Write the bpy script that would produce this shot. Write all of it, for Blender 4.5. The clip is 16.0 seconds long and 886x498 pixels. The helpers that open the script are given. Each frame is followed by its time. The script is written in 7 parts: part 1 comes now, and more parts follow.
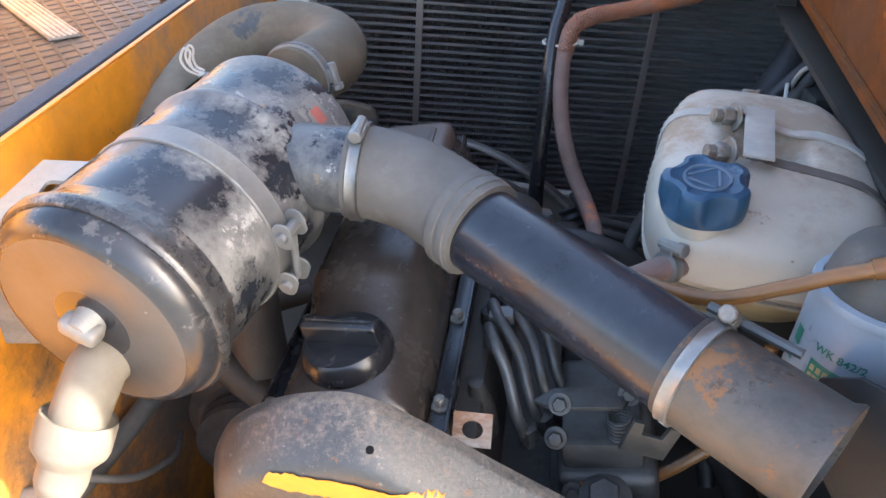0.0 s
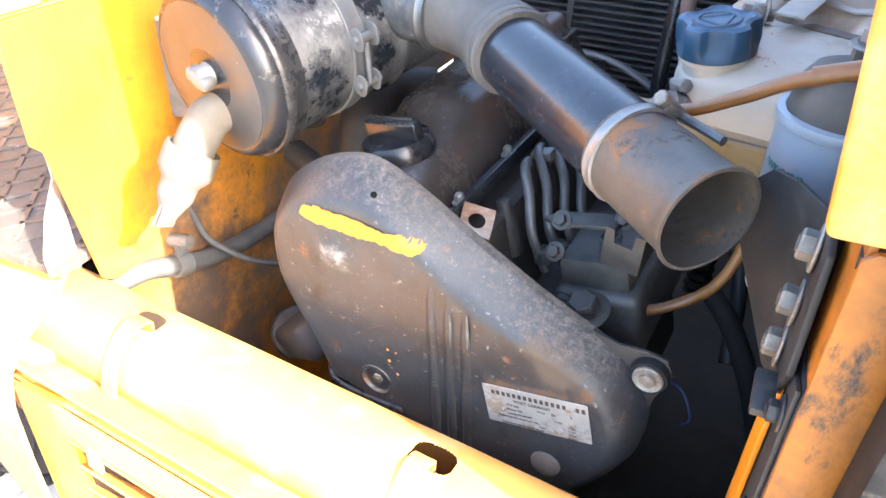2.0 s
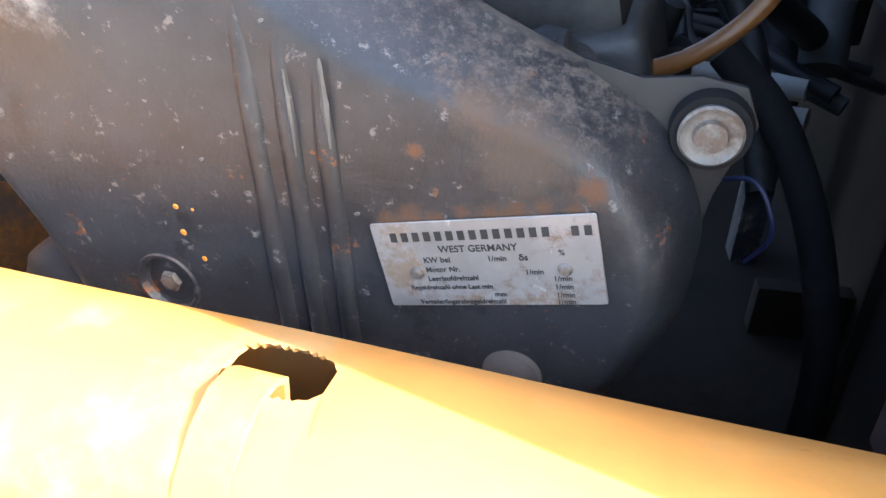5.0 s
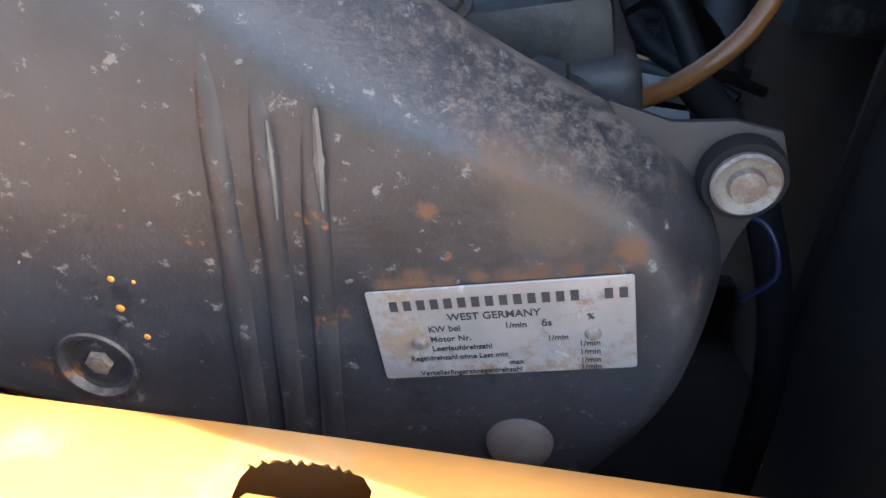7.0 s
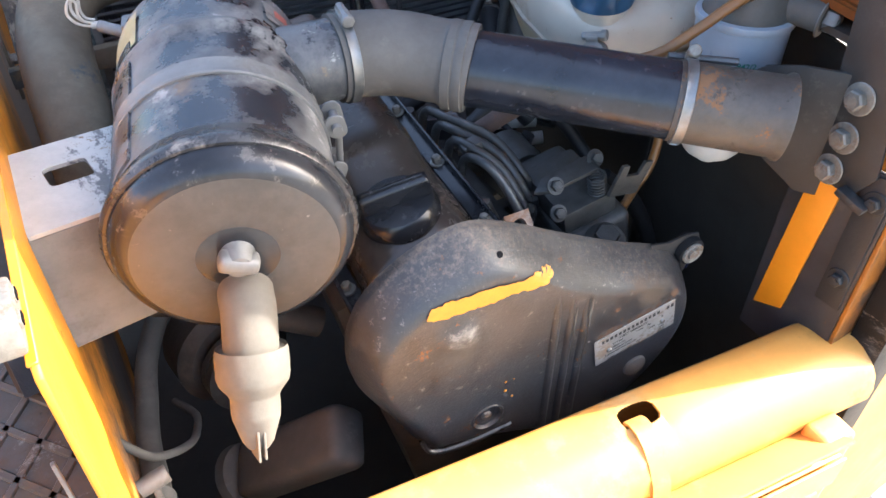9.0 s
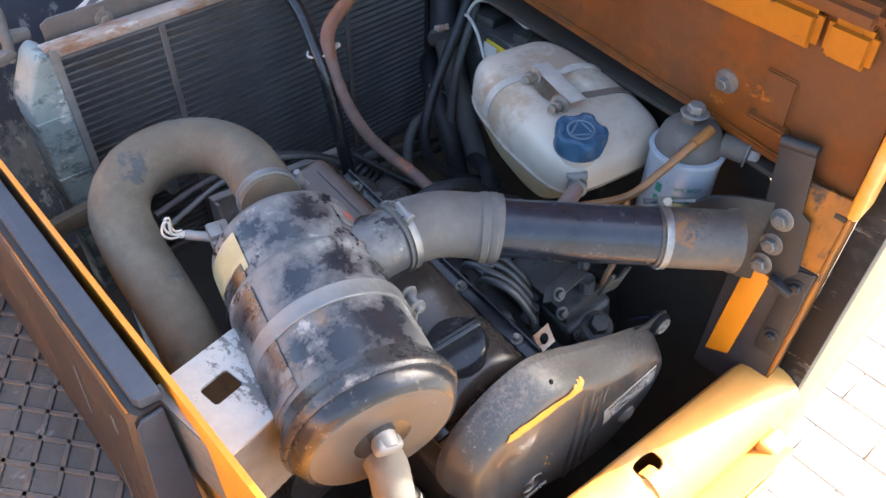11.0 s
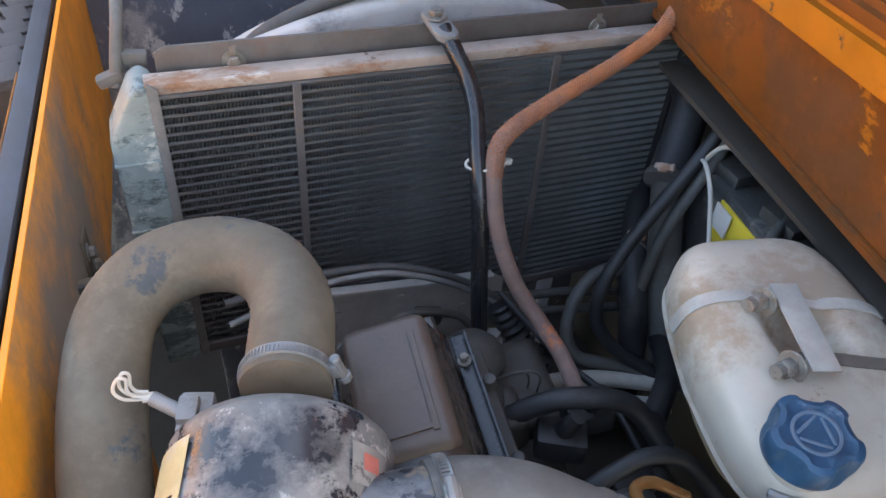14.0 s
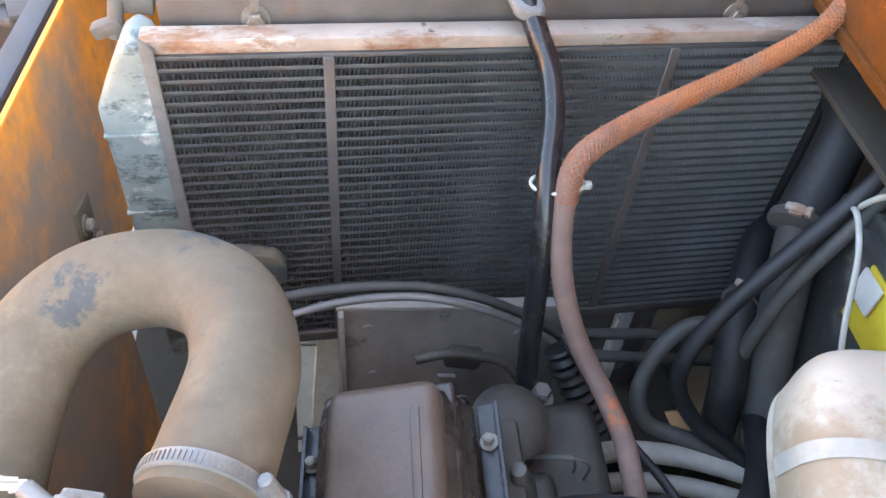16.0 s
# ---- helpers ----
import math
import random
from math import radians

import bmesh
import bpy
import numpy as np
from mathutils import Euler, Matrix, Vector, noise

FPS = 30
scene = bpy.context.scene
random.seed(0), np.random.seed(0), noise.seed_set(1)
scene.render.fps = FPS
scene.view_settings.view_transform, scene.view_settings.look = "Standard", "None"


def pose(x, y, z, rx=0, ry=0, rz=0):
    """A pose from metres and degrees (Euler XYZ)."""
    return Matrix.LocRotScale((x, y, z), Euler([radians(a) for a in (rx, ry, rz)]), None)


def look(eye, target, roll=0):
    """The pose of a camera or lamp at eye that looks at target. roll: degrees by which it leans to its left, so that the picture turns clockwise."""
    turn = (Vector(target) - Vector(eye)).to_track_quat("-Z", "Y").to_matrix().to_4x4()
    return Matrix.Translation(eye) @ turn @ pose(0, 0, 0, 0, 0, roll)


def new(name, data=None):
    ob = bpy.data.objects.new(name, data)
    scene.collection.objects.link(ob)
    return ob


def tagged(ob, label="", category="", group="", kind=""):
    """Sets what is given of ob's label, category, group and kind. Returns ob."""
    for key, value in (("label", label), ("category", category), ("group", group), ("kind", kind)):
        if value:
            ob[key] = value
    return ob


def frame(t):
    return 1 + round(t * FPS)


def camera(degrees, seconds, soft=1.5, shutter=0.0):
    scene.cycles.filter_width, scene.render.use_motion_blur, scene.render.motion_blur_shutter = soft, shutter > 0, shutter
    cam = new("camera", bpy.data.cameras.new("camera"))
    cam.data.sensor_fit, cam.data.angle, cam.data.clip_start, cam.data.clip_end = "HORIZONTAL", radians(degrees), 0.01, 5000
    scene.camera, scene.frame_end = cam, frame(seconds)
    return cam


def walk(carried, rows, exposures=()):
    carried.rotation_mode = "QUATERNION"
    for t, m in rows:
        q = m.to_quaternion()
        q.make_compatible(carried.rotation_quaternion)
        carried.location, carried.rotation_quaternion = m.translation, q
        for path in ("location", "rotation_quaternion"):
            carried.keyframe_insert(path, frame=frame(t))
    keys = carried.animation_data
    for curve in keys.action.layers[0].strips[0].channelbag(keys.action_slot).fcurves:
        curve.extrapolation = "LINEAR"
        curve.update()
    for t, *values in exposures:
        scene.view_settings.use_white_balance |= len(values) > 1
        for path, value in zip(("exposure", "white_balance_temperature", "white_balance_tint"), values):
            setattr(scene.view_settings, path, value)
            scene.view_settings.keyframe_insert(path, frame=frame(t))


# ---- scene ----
cam = camera(62.2, 16.0)
PATH = [
    (0, (0.003, -0.043, 1.513), (-0.011, 1.621, 0.404), 3.5),
    (0.5, (0.033, -0.035, 1.504), (-0.14, 1.652, 0.443), 4.1),
    (1, (0.087, -0.074, 1.484), (-0.241, 1.594, 0.431), 3.7),
    (1.5, (0.163, -0.091, 1.46), (-0.41, 1.482, 0.366), 2.4),
    (2, (0.198, -0.171, 1.444), (-0.434, 1.361, 0.325), 1.5),
    (2.5, (0.223, -0.292, 1.463), (-0.405, 1.289, 0.412), 1.1),
    (3, (0.237, -0.334, 1.469), (-0.373, 1.3, 0.49), 0.0),
    (3.5, (0.22, -0.344, 1.456), (-0.363, 1.311, 0.498), -0.3),
    (4, (0.198, -0.293, 1.375), (-0.307, 1.366, 0.378), -1.6),
    (4.2, (0.183, -0.217, 1.314), (-0.291, 1.425, 0.275), -1.7),
    (6.3, (0.118, 0.059, 1.12), (0.054, 1.809, 0.154), 4.4),
    (6.5, (0.115, 0.057, 1.124), (0.065, 1.808, 0.158), 4.4),
    (7, (0.082, 0.033, 1.169), (0.158, 1.744, 0.136), 4.5),
    (7.5, (-0.011, -0.012, 1.227), (0.448, 1.63, 0.181), 3.1),
    (8, (-0.09, -0.056, 1.315), (0.513, 1.508, 0.224), 2.0),
    (8.5, (-0.192, -0.135, 1.412), (0.53, 1.382, 0.327), 0.6),
    (9, (-0.294, -0.071, 1.519), (0.527, 1.22, 0.231), 0.2),
    (9.5, (-0.322, -0.051, 1.621), (0.6, 1.064, 0.24), 4.7),
    (10, (-0.348, 0.011, 1.691), (0.568, 1.072, 0.265), 2.9),
    (10.2, (-0.366, 0.034, 1.725), (0.567, 1.079, 0.298), 1.9),
    (12.3, (-0.446, 0.016, 1.762), (0.716, 1.011, 0.474), 3.0),
    (12.5, (-0.444, 0.011, 1.762), (0.708, 1.012, 0.47), 2.7),
    (13, (-0.423, -0.004, 1.758), (0.69, 1.067, 0.488), 2.2),
    (13.5, (-0.299, 0.062, 1.722), (0.563, 1.349, 0.457), 3.9),
    (14, (-0.173, 0.231, 1.668), (0.442, 1.627, 0.374), 4.7),
    (14.5, (-0.108, 0.42, 1.623), (0.281, 1.859, 0.29), 4.7),
    (15, (-0.086, 0.453, 1.604), (0.226, 1.887, 0.246), 3.8),
    (15.5, (-0.074, 0.436, 1.61), (0.242, 1.851, 0.233), 5.0),
    (16, (-0.074, 0.375, 1.612), (0.266, 1.763, 0.212), 5.4),
]
EXPOSURES = [(0.0, 2.95, 6650, 10), (1.5, 3.3, 6350, 10), (2.5, 3.45, 6300, 10), (3.5, 3.35, 6250, 10), (4.2, 3.05, 6100, 10), (6.3, 2.65, 5900, 10), (7.0, 2.65, 5950, 10),
             (8.0, 2.6, 6150, 10), (9.5, 2.73, 6450, 10), (10.2, 2.72, 6400, 10), (12.5, 3.05, 6900, 10), (14.0, 3.0, 7300, 10), (14.5, 3.15, 7500, 10), (16.0, 3.95, 7700, 10)]
walk(cam, [(t, look(eye, target, roll)) for t, eye, target, roll in PATH], EXPOSURES)

from mathutils.bvhtree import BVHTree

# ---- world, sun ----
SUN = Vector((0.90, -0.31, 0.66)).normalized()
world = bpy.data.worlds.new("sky")
scene.world = world
world.use_nodes = True
wn = world.node_tree
sky = wn.nodes.new("ShaderNodeTexSky")
sky.sky_type = "NISHITA"
sky.sun_disc = False
sky.air_density, sky.dust_density, sky.ozone_density = 1.0, 4.0, 1.0
sky.sun_elevation = math.asin(SUN.z)
sky.sun_rotation = math.atan2(SUN.x, SUN.y)
wn.links.new(sky.outputs[0], wn.nodes["Background"].inputs[0])
wn.nodes["Background"].inputs[1].default_value = 0.15
sun = new("sun", bpy.data.lights.new("sun", "SUN"))
sun.data.energy, sun.data.angle, sun.data.color = 3.2, radians(0.5), (1.0, 0.95, 0.86)
sun.matrix_world = look(SUN * 20, (0, 0, 0))


# ---- materials ----
def ramp_node(nt, src, lo, hi):
    r = nt.nodes.new("ShaderNodeMapRange")
    r.interpolation_type = "SMOOTHSTEP"
    r.inputs["From Min"].default_value, r.inputs["From Max"].default_value = lo, hi
    nt.links.new(src, r.inputs["Value"])
    return r.outputs["Result"]


def noise_node(nt, co, scale, detail=6.0, rough=0.6, squeeze=(1, 1, 1), shift=0.0):
    m = nt.nodes.new("ShaderNodeMapping")
    m.inputs["Scale"].default_value = squeeze
    m.inputs["Location"].default_value = (shift, shift * 1.7, shift * 0.6)
    nt.links.new(co, m.inputs["Vector"])
    n = nt.nodes.new("ShaderNodeTexNoise")
    n.inputs["Scale"].default_value, n.inputs["Detail"].default_value, n.inputs["Roughness"].default_value = scale, detail, rough
    nt.links.new(m.outputs[0], n.inputs["Vector"])
    return n.outputs["Fac"]


def material(name, base, rough=0.5, metal=0.0, vary=0.25, grain=60.0, layers=(), bump=0.15, bump_scale=180.0, coat=0.0, spec=0.5, spots=(), settle=None):
    """A worn surface: base colour with broad and fine variation, then layers of dirt, rust or bare metal.
    A layer: colour, roughness, metal, noise scale, low, high, squeeze.
    A spot: colour, roughness, centre in the object's own axes, radius."""
    mat = bpy.data.materials.new(name)
    mat.use_nodes = True
    nt = mat.node_tree
    bsdf = nt.nodes["Principled BSDF"]
    co = nt.nodes.new("ShaderNodeTexCoord").outputs["Object"]
    broad = noise_node(nt, co, grain * 0.18, 4.0)
    fine = noise_node(nt, co, grain, 8.0, 0.7, shift=3.1)
    mix = nt.nodes.new("ShaderNodeMath")
    mix.operation = "ADD"
    nt.links.new(broad, mix.inputs[0]), nt.links.new(fine, mix.inputs[1])
    fac = ramp_node(nt, mix.outputs[0], 0.65, 1.35)
    cm = nt.nodes.new("ShaderNodeMix")
    cm.data_type = "RGBA"
    lo = [c * (1 - vary) for c in base]
    hi = [min(1, c * (1 + vary)) for c in base]
    cm.inputs["A"].default_value, cm.inputs["B"].default_value = (*lo, 1), (*hi, 1)
    nt.links.new(fac, cm.inputs["Factor"])
    colour = cm.outputs["Result"]
    rv = nt.nodes.new("ShaderNodeMapRange")
    rv.inputs["To Min"].default_value, rv.inputs["To Max"].default_value = max(0.02, rough - 0.12), min(1, rough + 0.12)
    nt.links.new(fine, rv.inputs["Value"])
    roughness = rv.outputs["Result"]
    metalness = None
    for n, (lc, lr, lm, ls, l0, l1, sq) in enumerate(layers):
        blend = nt.nodes.new("ShaderNodeMix")
        blend.inputs["Factor"].default_value = 0.30
        nt.links.new(noise_node(nt, co, ls, 7.0, 0.66, sq, 7.3 * (n + 1)), blend.inputs["A"])
        nt.links.new(noise_node(nt, co, ls * 6.5, 7.0, 0.78, sq, 4.1 * (n + 1)), blend.inputs["B"])
        f = ramp_node(nt, blend.outputs["Result"], l0, l1)
        fine2 = noise_node(nt, co, ls * 7, 6.0, 0.7, shift=2.2 * n)
        lcm = nt.nodes.new("ShaderNodeMix")
        lcm.data_type = "RGBA"
        lcm.inputs["A"].default_value = (*[c * 0.65 for c in lc], 1)
        lcm.inputs["B"].default_value = (*[min(1, c * 1.3) for c in lc], 1)
        nt.links.new(fine2, lcm.inputs["Factor"])
        c2 = nt.nodes.new("ShaderNodeMix")
        c2.data_type = "RGBA"
        nt.links.new(f, c2.inputs["Factor"]), nt.links.new(colour, c2.inputs["A"]), nt.links.new(lcm.outputs["Result"], c2.inputs["B"])
        colour = c2.outputs["Result"]
        r2 = nt.nodes.new("ShaderNodeMix")
        nt.links.new(f, r2.inputs["Factor"]), nt.links.new(roughness, r2.inputs["A"])
        r2.inputs["B"].default_value = lr
        roughness = r2.outputs["Result"]
        m2 = nt.nodes.new("ShaderNodeMix")
        nt.links.new(f, m2.inputs["Factor"])
        m2.inputs["B"].default_value = lm
        if metalness is None:
            m2.inputs["A"].default_value = metal
        else:
            nt.links.new(metalness, m2.inputs["A"])
        metalness = m2.outputs["Result"]
    for sc, sr, centre, rad_s in spots:
        sub_v = nt.nodes.new("ShaderNodeVectorMath")
        sub_v.operation = "DISTANCE"
        nt.links.new(co, sub_v.inputs[0])
        sub_v.inputs[1].default_value = centre
        wob = nt.nodes.new("ShaderNodeMath")
        wob.operation = "MULTIPLY_ADD"
        nt.links.new(noise_node(nt, co, 1.6 / rad_s, 8.0, 0.75), wob.inputs[0])
        wob.inputs[1].default_value = rad_s * 3.2
        nt.links.new(sub_v.outputs["Value"], wob.inputs[2])
        f = ramp_node(nt, wob.outputs[0], rad_s * 3.0, rad_s * 1.9)
        c2 = nt.nodes.new("ShaderNodeMix")
        c2.data_type = "RGBA"
        nt.links.new(f, c2.inputs["Factor"]), nt.links.new(colour, c2.inputs["A"])
        c2.inputs["B"].default_value = (*sc, 1)
        colour = c2.outputs["Result"]
        r2 = nt.nodes.new("ShaderNodeMix")
        nt.links.new(f, r2.inputs["Factor"]), nt.links.new(roughness, r2.inputs["A"])
        r2.inputs["B"].default_value = sr
        roughness = r2.outputs["Result"]
    if settle:
        # dust lying where the surface faces up: colour, roughness, low and high of the upward slope
        up = nt.nodes.new("ShaderNodeSeparateXYZ")
        nt.links.new(nt.nodes.new("ShaderNodeNewGeometry").outputs["Normal"], up.inputs[0])
        wob = nt.nodes.new("ShaderNodeMath")
        wob.operation = "MULTIPLY_ADD"
        nt.links.new(noise_node(nt, co, 190, 10.0, 0.85, shift=5.5), wob.inputs[0])
        wob.inputs[1].default_value = 2.4
        nt.links.new(up.outputs["Z"], wob.inputs[2])
        f = ramp_node(nt, wob.outputs[0], settle[2] + 1.2, settle[3] + 1.2)
        c2 = nt.nodes.new("ShaderNodeMix")
        c2.data_type = "RGBA"
        nt.links.new(f, c2.inputs["Factor"]), nt.links.new(colour, c2.inputs["A"])
        c2.inputs["B"].default_value = (*settle[0], 1)
        colour = c2.outputs["Result"]
        r2 = nt.nodes.new("ShaderNodeMix")
        nt.links.new(f, r2.inputs["Factor"]), nt.links.new(roughness, r2.inputs["A"])
        r2.inputs["B"].default_value = settle[1]
        roughness = r2.outputs["Result"]
    nt.links.new(colour, bsdf.inputs["Base Color"])
    nt.links.new(roughness, bsdf.inputs["Roughness"])
    bsdf.inputs["Specular IOR Level"].default_value = spec
    if metalness is None:
        bsdf.inputs["Metallic"].default_value = metal
    else:
        nt.links.new(metalness, bsdf.inputs["Metallic"])
    bsdf.inputs["Coat Weight"].default_value = coat
    bsdf.inputs["Coat Roughness"].default_value = 0.15
    if bump:
        b = nt.nodes.new("ShaderNodeBump")
        b.inputs["Strength"].default_value, b.inputs["Distance"].default_value = bump, 0.002
        nt.links.new(noise_node(nt, co, bump_scale, 6.0, 0.65, shift=1.3), b.inputs["Height"])
        nt.links.new(b.outputs["Normal"], bsdf.inputs["Normal"])
    return mat


ONE = (1, 1, 1)
RUST = (0.21, 0.085, 0.03)
# the first, pale layer whitens the paint as strong sun would
M_orange = material("orange_paint", (0.66, 0.27, 0.03), 0.42, vary=0.12, grain=25, bump=0.06,
                    layers=[((0.62, 0.38, 0.16), 0.7, 0, 8, 0.46, 0.7, ONE), ((0.30, 0.17, 0.08), 0.75, 0, 34, 0.67, 0.73, ONE), ((0.12, 0.08, 0.05), 0.8, 0, 60, 0.72, 0.75, ONE)])
# orange paled to paint the glare of full sun on outer sheets
M_orange_glare = material("sun_glare_orange", (0.69, 0.325, 0.075), 0.5, vary=0.1, grain=25, bump=0.06,
                          layers=[((0.62, 0.39, 0.17), 0.7, 0, 8, 0.48, 0.64, ONE), ((0.36, 0.21, 0.10), 0.75, 0, 26, 0.655, 0.70, (0.4, 1, 1.5)), ((0.16, 0.11, 0.07), 0.8, 0, 60, 0.71, 0.74, ONE)])
M_orange_sat = material("bright_orange_paint", (0.66, 0.225, 0.010), 0.4, vary=0.12, grain=25, bump=0.06,
                        layers=[((0.30, 0.12, 0.02), 0.7, 0, 20, 0.6, 0.72, ONE)])
M_alu_strip = material("ribbed_aluminium", (0.36, 0.36, 0.35), 0.5, 0.5, vary=0.2, grain=50, bump=0.1, layers=[((0.22, 0.2, 0.17), 0.8, 0, 26, 0.52, 0.66, ONE)])
# same glare-paled orange for the sill, with dark smears at its right end
M_sill = material("sunlit_sill_paint", (0.69, 0.325, 0.075), 0.45, vary=0.1, grain=25, bump=0.08,
                  layers=[((0.62, 0.39, 0.17), 0.7, 0, 8, 0.48, 0.64, ONE), ((0.36, 0.21, 0.10), 0.75, 0, 22, 0.63, 0.68, (0.4, 1, 1.5)), ((0.16, 0.11, 0.07), 0.8, 0, 60, 0.69, 0.72, ONE)],
                  spots=[((0.035, 0.032, 0.034), 0.6, (0.285, -0.020, 0.50), 0.030), ((0.22, 0.13, 0.07), 0.8, (0.27, -0.09, 0.47), 0.02)])
# glare-paled orange again, with brown dirt near the wheel arch
M_fender = material("dirty_sun_glare_orange", (0.69, 0.325, 0.075), 0.5, vary=0.1, grain=25, bump=0.06,
                    layers=[((0.62, 0.39, 0.17), 0.7, 0, 8, 0.48, 0.62, ONE), ((0.36, 0.21, 0.10), 0.75, 0, 26, 0.62, 0.67, (0.4, 1, 1.5))],
                    spots=[((0.15, 0.095, 0.06), 0.85, (-0.39, -0.08, 0.29), 0.13), ((0.17, 0.11, 0.07), 0.85, (-0.47, -0.08, 0.40), 0.06)])
M_orange_worn = material("orange_paint_dusty", (0.70, 0.27, 0.018), 0.55, vary=0.25, grain=20, bump=0.15,
                         layers=[((0.42, 0.235, 0.10), 0.8, 0, 6, 0.53, 0.66, (1, 1, 0.6)), ((0.6, 0.235, 0.014), 0.45, 0, 16, 0.55, 0.60, (1, 1, 0.6)), ((0.18, 0.10, 0.05), 0.8, 0, 22, 0.60, 0.66, ONE)],
                         spots=[((0.115, 0.082, 0.06), 0.85, (-0.32, 0.14, 0.36), 0.19), ((0.19, 0.155, 0.125), 0.85, (-0.32, 0.46, 0.36), 0.19), ((0.25, 0.215, 0.18), 0.85, (-0.31, 0.68, 0.53), 0.27)])
# hood inside: shade is put into these oranges, ribs lighter, upper skin darkest
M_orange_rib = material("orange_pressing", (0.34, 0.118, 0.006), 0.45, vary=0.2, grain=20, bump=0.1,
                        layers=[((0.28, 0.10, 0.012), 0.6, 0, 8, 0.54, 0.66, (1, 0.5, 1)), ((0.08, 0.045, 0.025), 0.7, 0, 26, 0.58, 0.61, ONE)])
M_orange_upper = material("shaded_brown_hood_skin", (0.115, 0.034, 0.010), 0.5, vary=0.3, grain=16, bump=0.12,
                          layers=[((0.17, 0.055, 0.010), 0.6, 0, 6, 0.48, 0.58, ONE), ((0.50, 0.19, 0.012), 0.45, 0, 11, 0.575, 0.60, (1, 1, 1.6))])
M_orange_hood = material("shaded_orange_hood_inside", (0.14, 0.040, 0.0035), 0.5, vary=0.3, grain=16, bump=0.12,
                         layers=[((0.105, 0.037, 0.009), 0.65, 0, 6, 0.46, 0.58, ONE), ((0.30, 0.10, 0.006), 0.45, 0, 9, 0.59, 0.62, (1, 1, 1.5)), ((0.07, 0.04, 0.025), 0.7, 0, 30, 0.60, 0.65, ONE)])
M_orange_dark = material("orange_paint_grimy", (0.33, 0.112, 0.006), 0.5, vary=0.3, grain=30, bump=0.1,
                         layers=[((0.16, 0.060, 0.012), 0.6, 0, 9, 0.47, 0.58, (1, 1, 0.5)), ((0.035, 0.026, 0.02), 0.6, 0, 13, 0.52, 0.60, (1, 1, 0.45))])
M_post = material("grimy_orange_post_paint", (0.29, 0.098, 0.006), 0.5, vary=0.35, grain=30, bump=0.14,
                  layers=[((0.15, 0.056, 0.012), 0.6, 0, 9, 0.46, 0.57, (1, 1, 0.5)), ((0.035, 0.026, 0.02), 0.6, 0, 13, 0.51, 0.58, (1, 1, 0.45))],
                  spots=[((0.026, 0.022, 0.020), 0.6, (0.278, -0.071, 0.475), 0.034), ((0.05, 0.03, 0.02), 0.65, (0.292, -0.071, 0.56), 0.018)])
M_post_grime = material("blackened_orange_paint", (0.030, 0.028, 0.030), 0.5, vary=0.35, grain=30, bump=0.12,
                        layers=[((0.17, 0.062, 0.008), 0.55, 0, 12, 0.57, 0.63, (1, 1, 0.45)), ((0.07, 0.06, 0.052), 0.8, 0, 24, 0.56, 0.66, ONE)])
M_black_worn = material("worn_black_enamel", (0.016, 0.019, 0.025), 0.26, vary=0.45, grain=50, bump=0.10, spec=0.6,
                        layers=[((0.115, 0.116, 0.117), 0.50, 0, 6, 0.47, 0.60, (1, 1, 0.6)), ((0.165, 0.161, 0.153), 0.7, 0, 9, 0.53, 0.62, (1, 1, 0.7)), ((0.29, 0.28, 0.26), 0.8, 0, 22, 0.575, 0.61, ONE),
                                ((0.19, 0.14, 0.10), 0.8, 0, 20, 0.60, 0.63, ONE), ((0.32, 0.31, 0.29), 0.75, 0, 80, 0.61, 0.635, ONE), ((0.018, 0.020, 0.026), 0.25, 0, 15, 0.57, 0.60, ONE), ((0.25, 0.15, 0.08), 0.85, 0, 50, 0.63, 0.655, ONE)])
M_can_cap = material("dusty_dark_steel", (0.046, 0.044, 0.043), 0.38, 0.0, vary=0.3, grain=90, bump=0.10, spec=0.55,
                     layers=[((0.082, 0.073, 0.066), 0.6, 0, 8, 0.49, 0.64, ONE), ((0.15, 0.08, 0.045), 0.8, 0, 34, 0.63, 0.68, ONE), ((0.045, 0.043, 0.042), 0.35, 0, 30, 0.62, 0.66, ONE), ((0.30, 0.28, 0.26), 0.7, 0, 150, 0.64, 0.67, ONE)])
M_can_edge = material("bare_lid_shoulder", (0.030, 0.032, 0.037), 0.20, 0.35, vary=0.4, grain=40, bump=0.08,
                      layers=[((0.12, 0.11, 0.10), 0.5, 0.1, 16, 0.54, 0.66, ONE), ((0.19, 0.10, 0.06), 0.85, 0, 34, 0.64, 0.69, ONE)])
M_rim = material("rim_steel", (0.05, 0.05, 0.052), 0.28, 0.4, vary=0.4, grain=60, bump=0.1,
                 layers=[((0.3, 0.27, 0.24), 0.65, 0.1, 22, 0.55, 0.66, ONE), (RUST, 0.85, 0, 40, 0.64, 0.7, ONE)])
M_rubber_dusty = material("dust_covered_rubber", (0.112, 0.096, 0.073), 0.85, vary=0.25, grain=30, bump=0.18, spec=0.25,
                          layers=[((0.162, 0.141, 0.106), 0.9, 0, 9, 0.48, 0.66, ONE), ((0.060, 0.067, 0.072), 0.7, 0, 14, 0.555, 0.61, ONE)])
M_elbow = material("grey_black_rubber", (0.112, 0.102, 0.092), 0.7, vary=0.25, grain=30, bump=0.12, spec=0.35,
                   layers=[((0.20, 0.185, 0.16), 0.85, 0, 16, 0.5, 0.68, ONE)])
